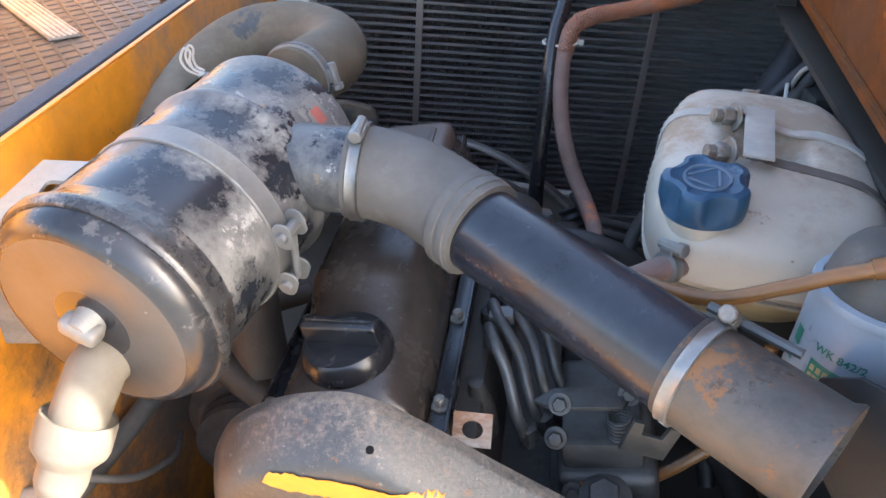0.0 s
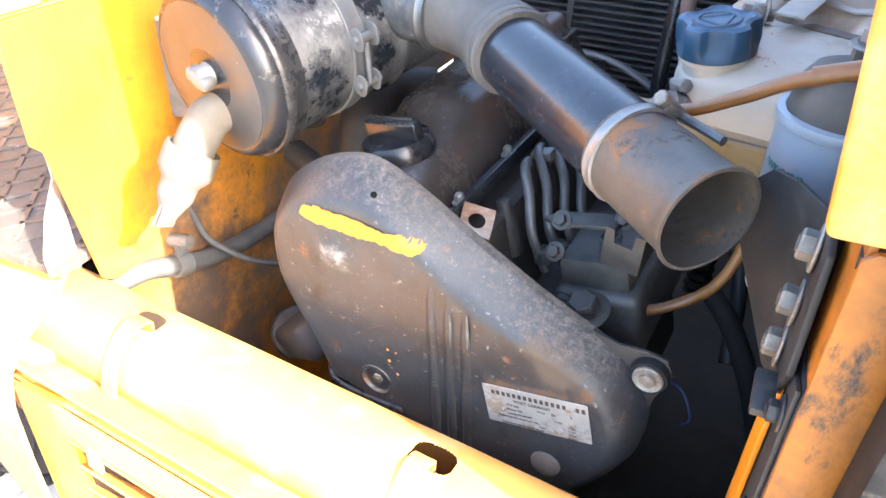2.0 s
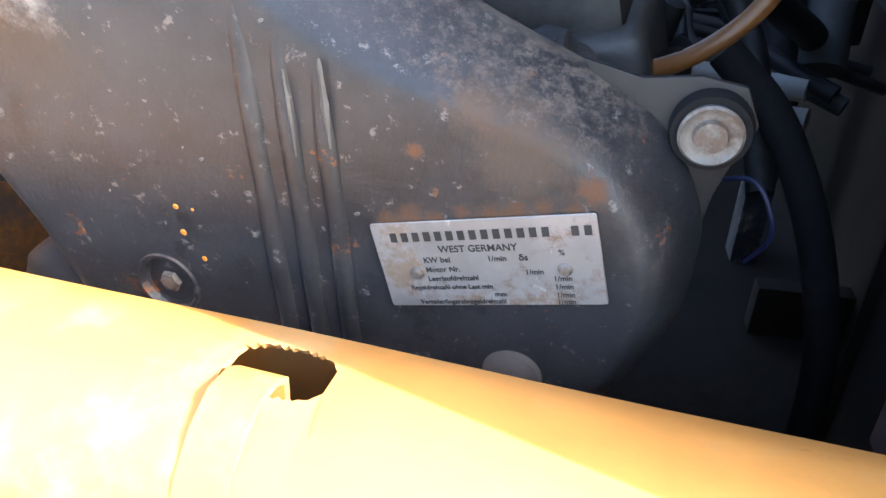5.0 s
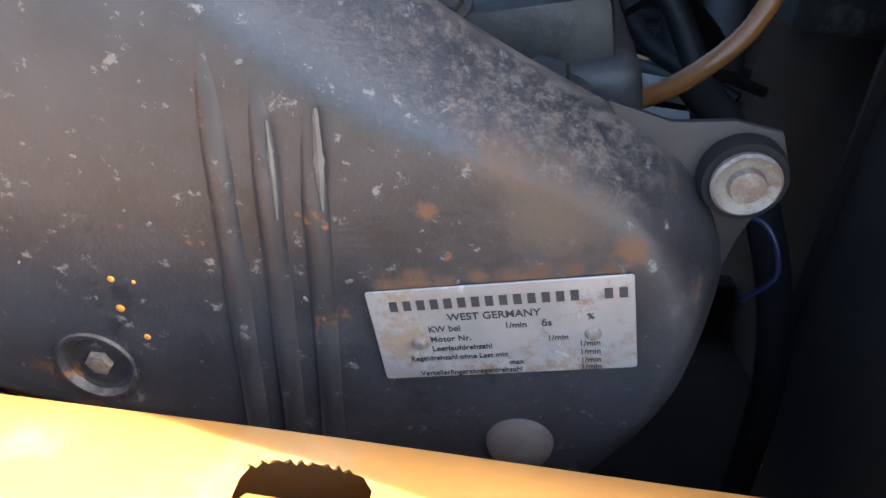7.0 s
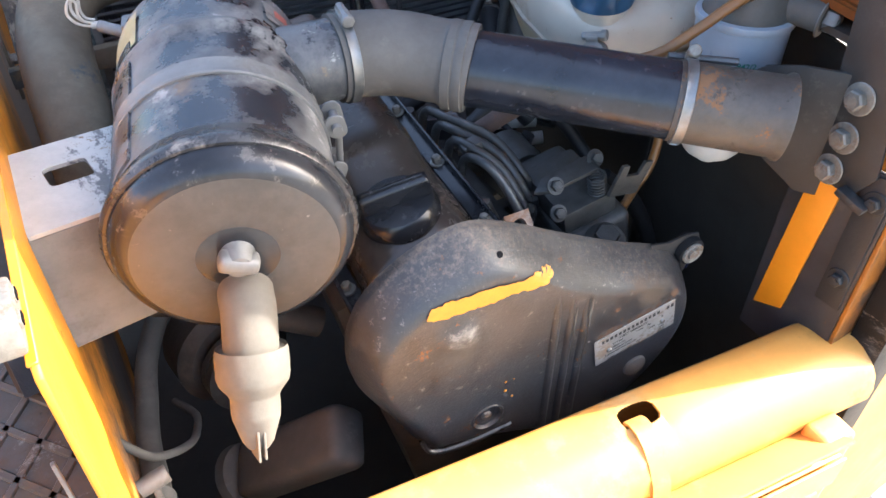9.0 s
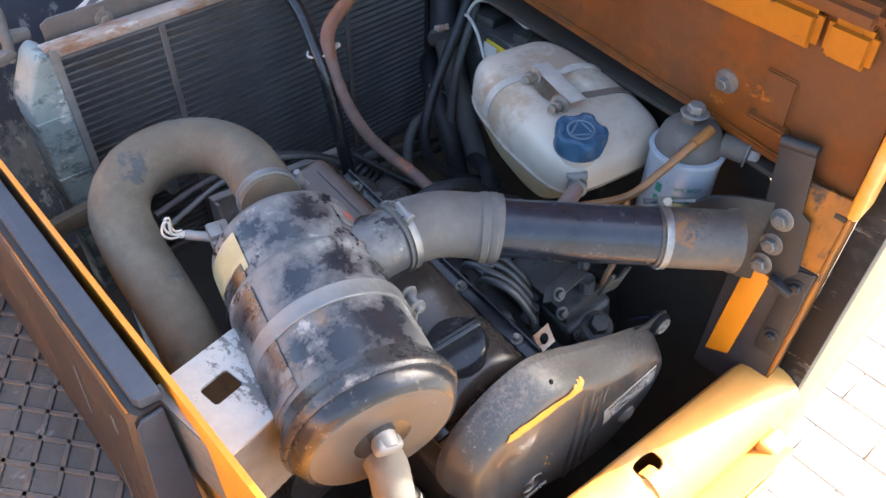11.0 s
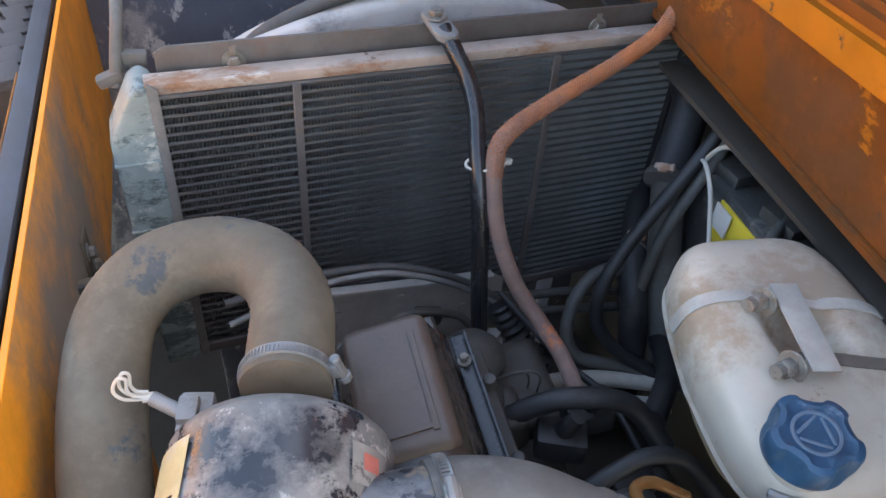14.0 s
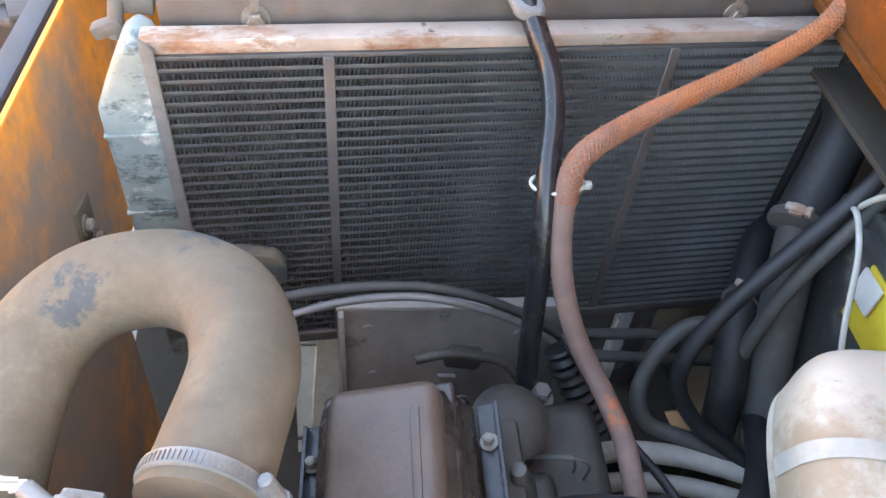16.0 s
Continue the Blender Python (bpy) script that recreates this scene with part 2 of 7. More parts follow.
M_pipe = material("black_painted_pipe", (0.016, 0.019, 0.027), 0.24, vary=0.4, grain=40, bump=0.06, coat=0.0,
                  layers=[((0.12, 0.118, 0.115), 0.55, 0, 12, 0.58, 0.8, ONE), ((0.2, 0.15, 0.1), 0.85, 0, 34, 0.67, 0.7, ONE), ((0.2, 0.19, 0.17), 0.7, 0, 120, 0.68, 0.73, ONE)])
M_pipe_end = material("rusty_blotched_pipe", (0.064, 0.057, 0.050), 0.48, 0.25, vary=0.4, grain=40, bump=0.3,
                      layers=[((0.056, 0.059, 0.068), 0.40, 0.25, 15, 0.51, 0.62, ONE), ((0.17, 0.086, 0.040), 0.9, 0, 19, 0.56, 0.60, ONE), ((0.050, 0.042, 0.036), 0.8, 0, 40, 0.57, 0.62, ONE)])
M_galv = material("zinc_plated_steel", (0.24, 0.24, 0.235), 0.42, 0.8, vary=0.25, grain=60, bump=0.12,
                  layers=[((0.22, 0.20, 0.175), 0.8, 0, 30, 0.52, 0.62, ONE)])
M_galv_dull = material("dull_zinc_steel", (0.19, 0.19, 0.187), 0.55, 0.4, vary=0.2, grain=60, bump=0.15,
                       layers=[((0.155, 0.148, 0.134), 0.85, 0, 26, 0.5, 0.62, ONE), ((0.07, 0.11, 0.10), 0.7, 0, 44, 0.60, 0.65, ONE)])
M_white_dust = material("white_dusted_steel", (0.42, 0.40, 0.365), 0.75, 0.05, vary=0.15, grain=50, bump=0.12,
                        layers=[((0.13, 0.125, 0.12), 0.6, 0, 22, 0.545, 0.58, (1, 0.5, 1)), ((0.22, 0.15, 0.09), 0.8, 0, 40, 0.61, 0.64, ONE)])
M_valve = material("dusty_tan_rubber", (0.135, 0.121, 0.102), 0.8, vary=0.18, grain=50, bump=0.12, spec=0.3,
                   layers=[((0.15, 0.125, 0.1), 0.8, 0, 26, 0.56, 0.7, ONE)])
# pale tone for scratches and flecks, also for painted highlights on the ribs
M_scuff_highlight = material("pale_scuff_and_highlight", (0.105, 0.105, 0.10), 0.55, vary=0.3, grain=120, bump=0.1)
M_stripe = material("orange_paint_daub", (0.56, 0.225, 0.022), 0.5, vary=0.15, grain=80, bump=0.2, layers=[((0.1, 0.07, 0.05), 0.6, 0, 90, 0.64, 0.68, ONE)])
M_head = material("oily_black_casting", (0.038, 0.031, 0.027), 0.24, vary=0.4, grain=40, bump=0.2, bump_scale=140,
                  layers=[((0.058, 0.045, 0.035), 0.5, 0, 12, 0.48, 0.72, ONE), ((0.09, 0.045, 0.022), 0.8, 0, 40, 0.64, 0.7, ONE)])
M_head_tan = material("dusty_brown_casting", (0.085, 0.062, 0.050), 0.40, vary=0.2, grain=40, bump=0.25,
                      layers=[((0.15, 0.115, 0.095), 0.7, 0, 14, 0.55, 0.7, ONE)])
M_grime = material("oily_engine_grime", (0.038, 0.034, 0.03), 0.6, vary=0.5, grain=25, bump=0.6, bump_scale=90,
                   layers=[((0.09, 0.075, 0.06), 0.85, 0, 18, 0.52, 0.68, ONE)])
M_alu = material("greasy_grey_aluminium", (0.062, 0.062, 0.060), 0.5, 0.35, vary=0.4, grain=70, bump=0.3,
                 layers=[((0.05, 0.045, 0.04), 0.7, 0, 26, 0.52, 0.64, ONE)])
M_steel_line = material("grey_steel_line", (0.095, 0.097, 0.099), 0.42, 0.4, vary=0.3, grain=60, bump=0.1,
                        layers=[((0.09, 0.08, 0.07), 0.8, 0, 40, 0.5, 0.64, ONE)])
M_hose_black = material("black_rubber_hose", (0.018, 0.018, 0.020), 0.55, vary=0.4, grain=50, bump=0.15,
                        layers=[((0.065, 0.06, 0.055), 0.85, 0, 22, 0.54, 0.7, ONE)])
M_hose_grey = material("grey_dusty_hose", (0.072, 0.070, 0.067), 0.65, vary=0.25, grain=50, bump=0.12,
                       layers=[((0.13, 0.124, 0.113), 0.8, 0, 25, 0.54, 0.68, ONE)])
M_hose_dull = material("dull_grey_pipe", (0.085, 0.083, 0.078), 0.75, vary=0.25, grain=50, bump=0.12,
                       layers=[((0.14, 0.132, 0.12), 0.85, 0, 22, 0.54, 0.7, ONE)])
M_tank = material("yellowed_white_plastic", (0.42, 0.375, 0.31), 0.42, vary=0.08, grain=25, bump=0.04,
                  layers=[((0.36, 0.30, 0.235), 0.6, 0, 10, 0.50, 0.66, ONE), ((0.22, 0.14, 0.09), 0.8, 0, 45, 0.60, 0.64, ONE)],
                  spots=[((0.20, 0.13, 0.08), 0.8, (0.012, 0.022, 0.160), 0.028), ((0.30, 0.22, 0.15), 0.8, (-0.05, 0.06, 0.13), 0.045), ((0.30, 0.23, 0.17), 0.8, (0.05, 0.05, 0.14), 0.05)])
M_tank_low = material("amber_stained_plastic", (0.44, 0.36, 0.22), 0.4, vary=0.12, grain=14, bump=0.04,
                      layers=[((0.36, 0.27, 0.14), 0.6, 0, 9, 0.5, 0.74, (1, 1, 0.4))])
M_strap = material("pale_rusty_strap", (0.40, 0.37, 0.33), 0.7, 0.1, vary=0.2, grain=50, bump=0.12, layers=[((0.30, 0.15, 0.07), 0.85, 0, 20, 0.58, 0.68, ONE)])
M_strap_dark = material("brown_grimy_strap", (0.13, 0.105, 0.088), 0.7, 0.1, vary=0.25, grain=50, bump=0.12)
M_blue = material("faded_blue_plastic", (0.015, 0.056, 0.110), 0.42, vary=0.25, grain=50, bump=0.1,
                  layers=[((0.17, 0.23, 0.3), 0.7, 0, 40, 0.56, 0.72, ONE)])
M_wire = material("dark_blue_wire", (0.010, 0.014, 0.05), 0.5, vary=0.2, grain=60, bump=0)
M_grey_cap = material("dusty_embossing", (0.075, 0.115, 0.165), 0.8, vary=0.2, grain=90)
M_filter = material("pale_blue_enamel", (0.27, 0.315, 0.365), 0.3, vary=0.08, grain=30, bump=0.03,
                    layers=[((0.3, 0.3, 0.29), 0.6, 0, 16, 0.56, 0.75, ONE)])
M_green = material("label_green_print", (0.02, 0.17, 0.12), 0.4, vary=0.15, grain=60, bump=0)
M_amber = material("amber_fuel_hose", (0.19, 0.085, 0.026), 0.3, vary=0.25, grain=40, bump=0.06,
                   layers=[((0.30, 0.21, 0.13), 0.7, 0, 20, 0.54, 0.72, ONE)])
M_pink = material("dusty_red_hose", (0.185, 0.118, 0.098), 0.75, vary=0.22, grain=60, bump=0.45, bump_scale=420,
                  layers=[((0.42, 0.13, 0.05), 0.7, 0, 10, 0.54, 0.60, ONE), ((0.15, 0.115, 0.10), 0.8, 0, 24, 0.57, 0.63, ONE)],
                  spots=[((0.47, 0.155, 0.05), 0.75, (0.14, 0.115, 0.297), 0.13)])
M_braid = material("worn_woven_braid", (0.30, 0.115, 0.055), 0.75, vary=0.3, grain=60, bump=0.2, layers=[((0.18, 0.12, 0.10), 0.85, 0, 16, 0.50, 0.60, ONE)])
M_rod = material("black_glossy_rod", (0.016, 0.017, 0.02), 0.25, vary=0.4, grain=40, bump=0.05,
                 layers=[((0.16, 0.15, 0.14), 0.8, 0, 18, 0.6, 0.76, ONE)])
M_fin = material("grey_radiator_fins", (0.25, 0.255, 0.255), 0.45, 0.3, vary=0.3, grain=20, bump=0,
                 layers=[((0.26, 0.255, 0.245), 0.8, 0, 9, 0.48, 0.64, ONE)])
M_core = material("black_radiator_fins", (0.088, 0.091, 0.093), 0.45, 0.3, vary=0.35, grain=20, bump=0.1,
                  layers=[((0.12, 0.118, 0.115), 0.8, 0, 9, 0.48, 0.64, ONE)])
# near black in place of the shade inside gaps and holes
M_core_deep = material("painted_black_depth", (0.006, 0.006, 0.007), 0.9, vary=0.3, grain=40, bump=0, spec=0.1)
M_rail = material("rust_stained_pale_rail", (0.32, 0.265, 0.225), 0.75, 0.1, vary=0.2, grain=30, bump=0.2,
                  layers=[((0.22, 0.115, 0.065), 0.85, 0, 11, 0.50, 0.60, (0.5, 1, 1)), ((0.42, 0.39, 0.35), 0.7, 0, 18, 0.53, 0.60, (0.5, 1, 1)), ((0.09, 0.065, 0.05), 0.8, 0, 36, 0.60, 0.64, ONE)])
M_flange = material("rust_brown_plate", (0.105, 0.095, 0.09), 0.6, 0.2, vary=0.3, grain=26, bump=0.15,
                    layers=[((0.16, 0.09, 0.06), 0.8, 0, 12, 0.52, 0.68, ONE), ((0.3, 0.26, 0.23), 0.8, 0, 40, 0.7, 0.74, ONE)])
M_verdigris = material("oxidised_side_tank", (0.20, 0.25, 0.25), 0.65, 0.1, vary=0.25, grain=25, bump=0.15,
                       layers=[((0.06, 0.085, 0.09), 0.6, 0, 13, 0.48, 0.56, (1, 1, 2.2)), ((0.42, 0.43, 0.40), 0.8, 0, 22, 0.56, 0.62, ONE)])
M_shroud = material("dusty_white_shroud", (0.42, 0.41, 0.395), 0.8, vary=0.15, grain=25, bump=0.1,
                    layers=[((0.19, 0.185, 0.185), 0.8, 0, 9, 0.5, 0.66, ONE), ((0.42, 0.41, 0.39), 0.85, 0, 20, 0.57, 0.64, ONE)])
M_bluegrey = material("blue_grey_bulkhead", (0.10, 0.108, 0.135), 0.5, 0.1, vary=0.25, grain=9, bump=0.06,
                      layers=[((0.26, 0.255, 0.26), 0.85, 0, 8, 0.51, 0.58, (1, 1, 0.6)), ((0.42, 0.41, 0.40), 0.85, 0, 22, 0.56, 0.60, (1, 1, 0.5))])
M_brown_panel = material("dark_brown_panel", (0.024, 0.020, 0.018), 0.5, vary=0.3, grain=14, bump=0.08,
                         layers=[((0.045, 0.031, 0.024), 0.7, 0, 9, 0.52, 0.62, (1, 1, 0.5)), ((0.30, 0.24, 0.21), 0.8, 0, 40, 0.655, 0.68, (1, 1, 0.25))])
M_seal = material("grained_rubber_seal", (0.036, 0.044, 0.060), 0.6, vary=0.25, grain=80, bump=0.5, bump_scale=600)
M_black_strip = material("scuffed_black_strip", (0.0085, 0.0088, 0.0098), 0.5, vary=0.5, grain=20, bump=0.15, spec=0.15,
                         layers=[((0.028, 0.028, 0.029), 0.65, 0, 8, 0.49, 0.62, (1, 1, 1.4)), ((0.075, 0.073, 0.07), 0.75, 0, 13, 0.56, 0.62, (0.5, 1, 2.2)), ((0.14, 0.125, 0.11), 0.75, 0, 10, 0.595, 0.625, (0.3, 1, 6)), ((0.16, 0.09, 0.035), 0.7, 0, 24, 0.63, 0.66, (0.8, 1, 1.6))])
M_bracket = material("black_hinge_steel", (0.019, 0.019, 0.020), 0.55, 0.0, vary=0.3, grain=40, bump=0.2,
                     layers=[((0.075, 0.070, 0.064), 0.8, 0, 20, 0.56, 0.70, ONE)])
M_bolt = material("weathered_bolt", (0.21, 0.20, 0.18), 0.5, 0.5, vary=0.3, grain=120, bump=0.2,
                  layers=[((0.15, 0.11, 0.08), 0.85, 0, 60, 0.5, 0.62, ONE)])
M_chequer = material("rusty_chequer_plate", (0.098, 0.085, 0.073), 0.55, 0.35, vary=0.3, grain=26, bump=0.25,
                     layers=[((0.105, 0.076, 0.053), 0.9, 0, 7, 0.50, 0.62, ONE), ((0.20, 0.188, 0.17), 0.8, 0, 24, 0.57, 0.64, ONE), ((0.06, 0.05, 0.042), 0.8, 0, 40, 0.58, 0.64, ONE)])
M_mat = material("black_rubber_mat", (0.042, 0.042, 0.045), 0.65, vary=0.3, grain=40, bump=0.2,
                 layers=[((0.2, 0.19, 0.17), 0.9, 0, 14, 0.56, 0.72, ONE)])
M_tyre = material("dusty_tyre", (0.013, 0.013, 0.014), 0.85, vary=0.3, grain=40, bump=0.3, spec=0.2, layers=[((0.026, 0.025, 0.024), 0.9, 0, 14, 0.5, 0.62, ONE)])
M_ground = material("concrete_paving", (0.40, 0.39, 0.365), 0.85, vary=0.15, grain=12, bump=0.3, layers=[((0.3, 0.285, 0.25), 0.9, 0, 5, 0.5, 0.7, ONE)])
M_joint = material("sandy_joint", (0.28, 0.26, 0.23), 0.95, vary=0.2, grain=60)
M_plate = material("aluminium_nameplate", (0.34, 0.335, 0.325), 0.42, 0.45, vary=0.12, grain=60, bump=0.1,
                   layers=[((0.22, 0.165, 0.12), 0.7, 0.1, 26, 0.52, 0.62, ONE), ((0.5, 0.5, 0.49), 0.5, 0.3, 60, 0.60, 0.64, ONE)])
M_ink = material("black_print", (0.03, 0.03, 0.03), 0.6, vary=0.1, grain=60, bump=0)
M_yellow = material("faded_yellow_label", (0.36, 0.32, 0.17), 0.7, vary=0.2, grain=40, layers=[((0.36, 0.34, 0.29), 0.8, 0, 20, 0.52, 0.64, ONE)])
M_yellow_bright = material("yellow_label_print", (0.62, 0.46, 0.04), 0.55, vary=0.12, grain=60)
M_sticker = material("worn_white_sticker", (0.21, 0.20, 0.185), 0.7, vary=0.25, grain=60, layers=[((0.08, 0.075, 0.07), 0.7, 0, 60, 0.55, 0.62, ONE)])
M_red = material("red_print", (0.38, 0.11, 0.085), 0.6, vary=0.15, grain=80)
M_white = material("white_plastic", (0.6, 0.59, 0.55), 0.45, vary=0.1, grain=40, layers=[((0.4, 0.36, 0.3), 0.6, 0, 20, 0.56, 0.7, ONE)])
M_cable_grey = material("pale_grey_cable", (0.42, 0.40, 0.36), 0.6, vary=0.15, grain=60)
M_guard = material("dusty_grey_sheet", (0.35, 0.335, 0.31), 0.8, vary=0.2, grain=20, bump=0.15, layers=[((0.17, 0.16, 0.145), 0.8, 0, 12, 0.56, 0.66, ONE)])
# near-black colour that holds the shade deep in the engine bay
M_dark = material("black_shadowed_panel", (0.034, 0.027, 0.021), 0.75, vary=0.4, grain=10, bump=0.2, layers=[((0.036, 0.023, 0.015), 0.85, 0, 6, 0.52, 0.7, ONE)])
M_battery = material("black_battery_plastic", (0.05, 0.05, 0.05), 0.5, vary=0.3, grain=30, layers=[((0.22, 0.2, 0.18), 0.85, 0, 15, 0.5, 0.66, ONE)])


# ---- mesh helpers ----
def ribbon(bm, pts, wide, thick):
    """A bent flat strap along pts: wide is the vector across it, thick its thickness."""
    pts, wide = [Vector(p) for p in pts], Vector(wide)
    rows = []
    for k, p in enumerate(pts):
        d = (pts[min(k + 1, len(pts) - 1)] - pts[max(k - 1, 0)]).normalized()
        n = d.cross(wide).normalized() * (thick / 2)
        rows.append([bm.verts.new(p + wide * a / 2 + n * b) for a, b in ((-1, -1), (1, -1), (1, 1), (-1, 1))])
    for a, b in zip(rows, rows[1:]):
        for k in range(4):
            j = (k + 1) % 4
            bm.faces.new((a[k], a[j], b[j], b[k]))
    bm.faces.new(rows[0][::-1]), bm.faces.new(rows[-1])
    return bm



def thing(name, at=(0, 0, 0), label="", category="", group="", kind=""):
    ob = new(name)
    ob.location = at
    ob.empty_display_size = 0.02
    return tagged(ob, label, category, group, kind)


def origin_of(ob):
    p = Vector(ob.location)
    while ob.parent:
        ob = ob.parent
        p += Vector(ob.location)
    return p


def part(name, bm, mat, parent=None, label="", sharp=38, at=None, recalc=True):
    """Links a bmesh, built in world coordinates, as one mesh object under a thing or a part."""
    o = origin_of(parent) if parent else Vector(at or (0, 0, 0))
    if recalc:
        bmesh.ops.recalc_face_normals(bm, faces=bm.faces)
    bmesh.ops.translate(bm, verts=bm.verts, vec=-o)
    me = bpy.data.meshes.new(name)
    bm.to_mesh(me)
    bm.free()
    for p in me.polygons:
        p.use_smooth = True
    me.set_sharp_from_angle(angle=radians(sharp))
    mats = mat if isinstance(mat, (list, tuple)) else [mat]
    for m in mats:
        me.materials.append(m)
    ob = new(name, me)
    if parent:
        ob.parent = parent
    else:
        ob.location = o
    if label:
        ob["label"] = label
    return ob


def B():
    return bmesh.new()


def join(bm, other):
    me = bpy.data.meshes.new("tmp")
    other.to_mesh(me)
    other.free()
    bm.from_mesh(me)
    bpy.data.meshes.remove(me)
    return bm


def axes(ahead, up=(0, 0, 1)):
    """A turn whose z looks along ahead and whose y is near up."""
    z = Vector(ahead).normalized()
    x = Vector(up).cross(z)
    if x.length < 1e-5:
        x = Vector((1, 0, 0))
    x.normalize()
    y = z.cross(x)
    return Matrix((x, y, z)).transposed()


def box(bm, c, s, R=None, bev=0.002, seg=2):
    b = bmesh.new()
    bmesh.ops.create_cube(b, size=1)
    bmesh.ops.scale(b, verts=b.verts, vec=s)
    if bev:
        bmesh.ops.bevel(b, geom=b.edges[:], offset=min(bev, 0.45 * min(s)), segments=seg, affect="EDGES", profile=0.6)
    m = Matrix.Translation(c) @ (R.to_4x4() if R else Matrix.Identity(4))
    bmesh.ops.transform(b, verts=b.verts, matrix=m)
    return join(bm, b)


def smooth_path(pts, res=8):
    p = [Vector(q) for q in pts]
    if len(p) < 3:
        return p
    p = [p[0] * 2 - p[1]] + p + [p[-1] * 2 - p[-2]]
    out = []
    for i in range(1, len(p) - 2):
        a, b, c, d = p[i - 1 : i + 3]
        for k in range(res):
            t = k / res
            out.append(0.5 * (2 * b + (c - a) * t + (2 * a - 5 * b + 4 * c - d) * t * t + (3 * b - a - 3 * c + d) * t**3))
    out.append(p[-2])
    return out


def tube(bm, pts, r, seg=12, res=8, smooth=True, cap=True, hollow=0.0):
    path = smooth_path(pts, res) if smooth else [Vector(q) for q in pts]
    n = len(path)
    rad = r if callable(r) else (lambda t: r)
    tang = [(path[min(i + 1, n - 1)] - path[max(i - 1, 0)]).normalized() for i in range(n)]
    side = tang[0].orthogonal().normalized()
    rings = []
    for i in range(n):
        side = (side - tang[i] * side.dot(tang[i])).normalized()
        other = tang[i].cross(side)
        rr = rad(i / max(1, n - 1))
        rings.append([bm.verts.new(path[i] + (side * math.cos(a) + other * math.sin(a)) * rr) for a in (2 * math.pi * k / seg for k in range(seg))])
    for a, b in zip(rings, rings[1:]):
        for k in range(seg):
            bm.faces.new((a[k], a[(k + 1) % seg], b[(k + 1) % seg], b[k]))
    if hollow:
        for ring, t, d in ((rings[-1], tang[-1], -1),):
            c = sum((v.co for v in ring), Vector()) / seg
            inner = [bm.verts.new(c + (v.co - c) * (1 - hollow)) for v in ring]
            deep = [bm.verts.new(v.co + t * d * 0.08) for v in inner]
            for k in range(seg):
                j = (k + 1) % seg
                bm.faces.new((ring[k], ring[j], inner[j], inner[k]))
                bm.faces.new((inner[k], inner[j], deep[j], deep[k]))
            bm.faces.new(deep)
        bm.faces.new(rings[0][::-1])
    elif cap:
        bm.faces.new(rings[0][::-1])
        bm.faces.new(rings[-1])
    return bm


def lathe(bm, prof, origin, axis, seg=40, up=(0, 0, 1), warp=None, cap=True):
    """Turns a profile of (radius, height along the axis)."""
    R = axes(axis, up)
    o = Vector(origin)
    rings = []
    for r, h in prof:
        if r < 1e-6:
            rings.append([bm.verts.new(o + R @ Vector((0, 0, h)))])
        else:
            ring = []
            for k in range(seg):
                a = 2 * math.pi * k / seg
                rr = r * (warp(a, h) if warp else 1)
                ring.append(bm.verts.new(o + R @ Vector((rr * math.cos(a), rr * math.sin(a), h))))
            rings.append(ring)
    for a, b in zip(rings, rings[1:]):
        for k in range(seg):
            j = (k + 1) % seg
            if len(a) == 1 and len(b) == 1:
                continue
            if len(a) == 1:
                bm.faces.new((a[0], b[j], b[k]))
            elif len(b) == 1:
                bm.faces.new((a[k], a[j], b[0]))
            else:
                bm.faces.new((a[k], a[j], b[j], b[k]))
    for ring, flip in ((rings[0], True), (rings[-1], False)):
        if cap and len(ring) > 2:
            bm.faces.new(ring[::-1] if flip else ring)
    return bm


def prism(bm, outline, origin, u, v, deep, bev=0.0, seg=2):
    """A flat outline in the plane of u and v, given the depth of the vector deep."""
    b = bmesh.new()
    o, u, v, d = Vector(origin), Vector(u), Vector(v), Vector(deep)
    low = [b.verts.new(o + u * x + v * y) for x, y in outline]
    f = b.faces.new(low)
    got = bmesh.ops.extrude_face_region(b, geom=[f])
    bmesh.ops.translate(b, verts=[g for g in got["geom"] if isinstance(g, bmesh.types.BMVert)], vec=d)
    bmesh.ops.recalc_face_normals(b, faces=b.faces)
    if bev:
        bmesh.ops.bevel(b, geom=b.edges[:], offset=bev, segments=seg, affect="EDGES", profile=0.6)
    return join(bm, b)


def round_rect(w, h, r, n=5):
    out = []
    for cx, cy, a0 in ((w / 2 - r, h / 2 - r, 0), (-w / 2 + r, h / 2 - r, 90), (-w / 2 + r, -h / 2 + r, 180), (w / 2 - r, -h / 2 + r, 270)):
        for k in range(n + 1):
            a = radians(a0 + 90 * k / n)
            out.append((cx + r * math.cos(a), cy + r * math.sin(a)))
    return out


def holed_plate(bm, outer, holes, origin, u, v, deep):
    """A plate with round-cornered holes: outer and holes are lists of points in the plane of u and v."""
    b = bmesh.new()
    o, u, v, d = Vector(origin), Vector(u), Vector(v), Vector(deep)
    edges = []
    for loop in (outer, *holes):
        vs = [b.verts.new(o + u * x + v * y) for x, y in loop]
        edges += [b.edges.new((vs[k], vs[(k + 1) % len(vs)])) for k in range(len(vs))]
    bmesh.ops.triangle_fill(b, edges=edges, use_beauty=True)
    got = bmesh.ops.extrude_face_region(b, geom=b.faces[:])
    bmesh.ops.translate(b, verts=[g for g in got["geom"] if isinstance(g, bmesh.types.BMVert)], vec=d)
    return join(bm, b)


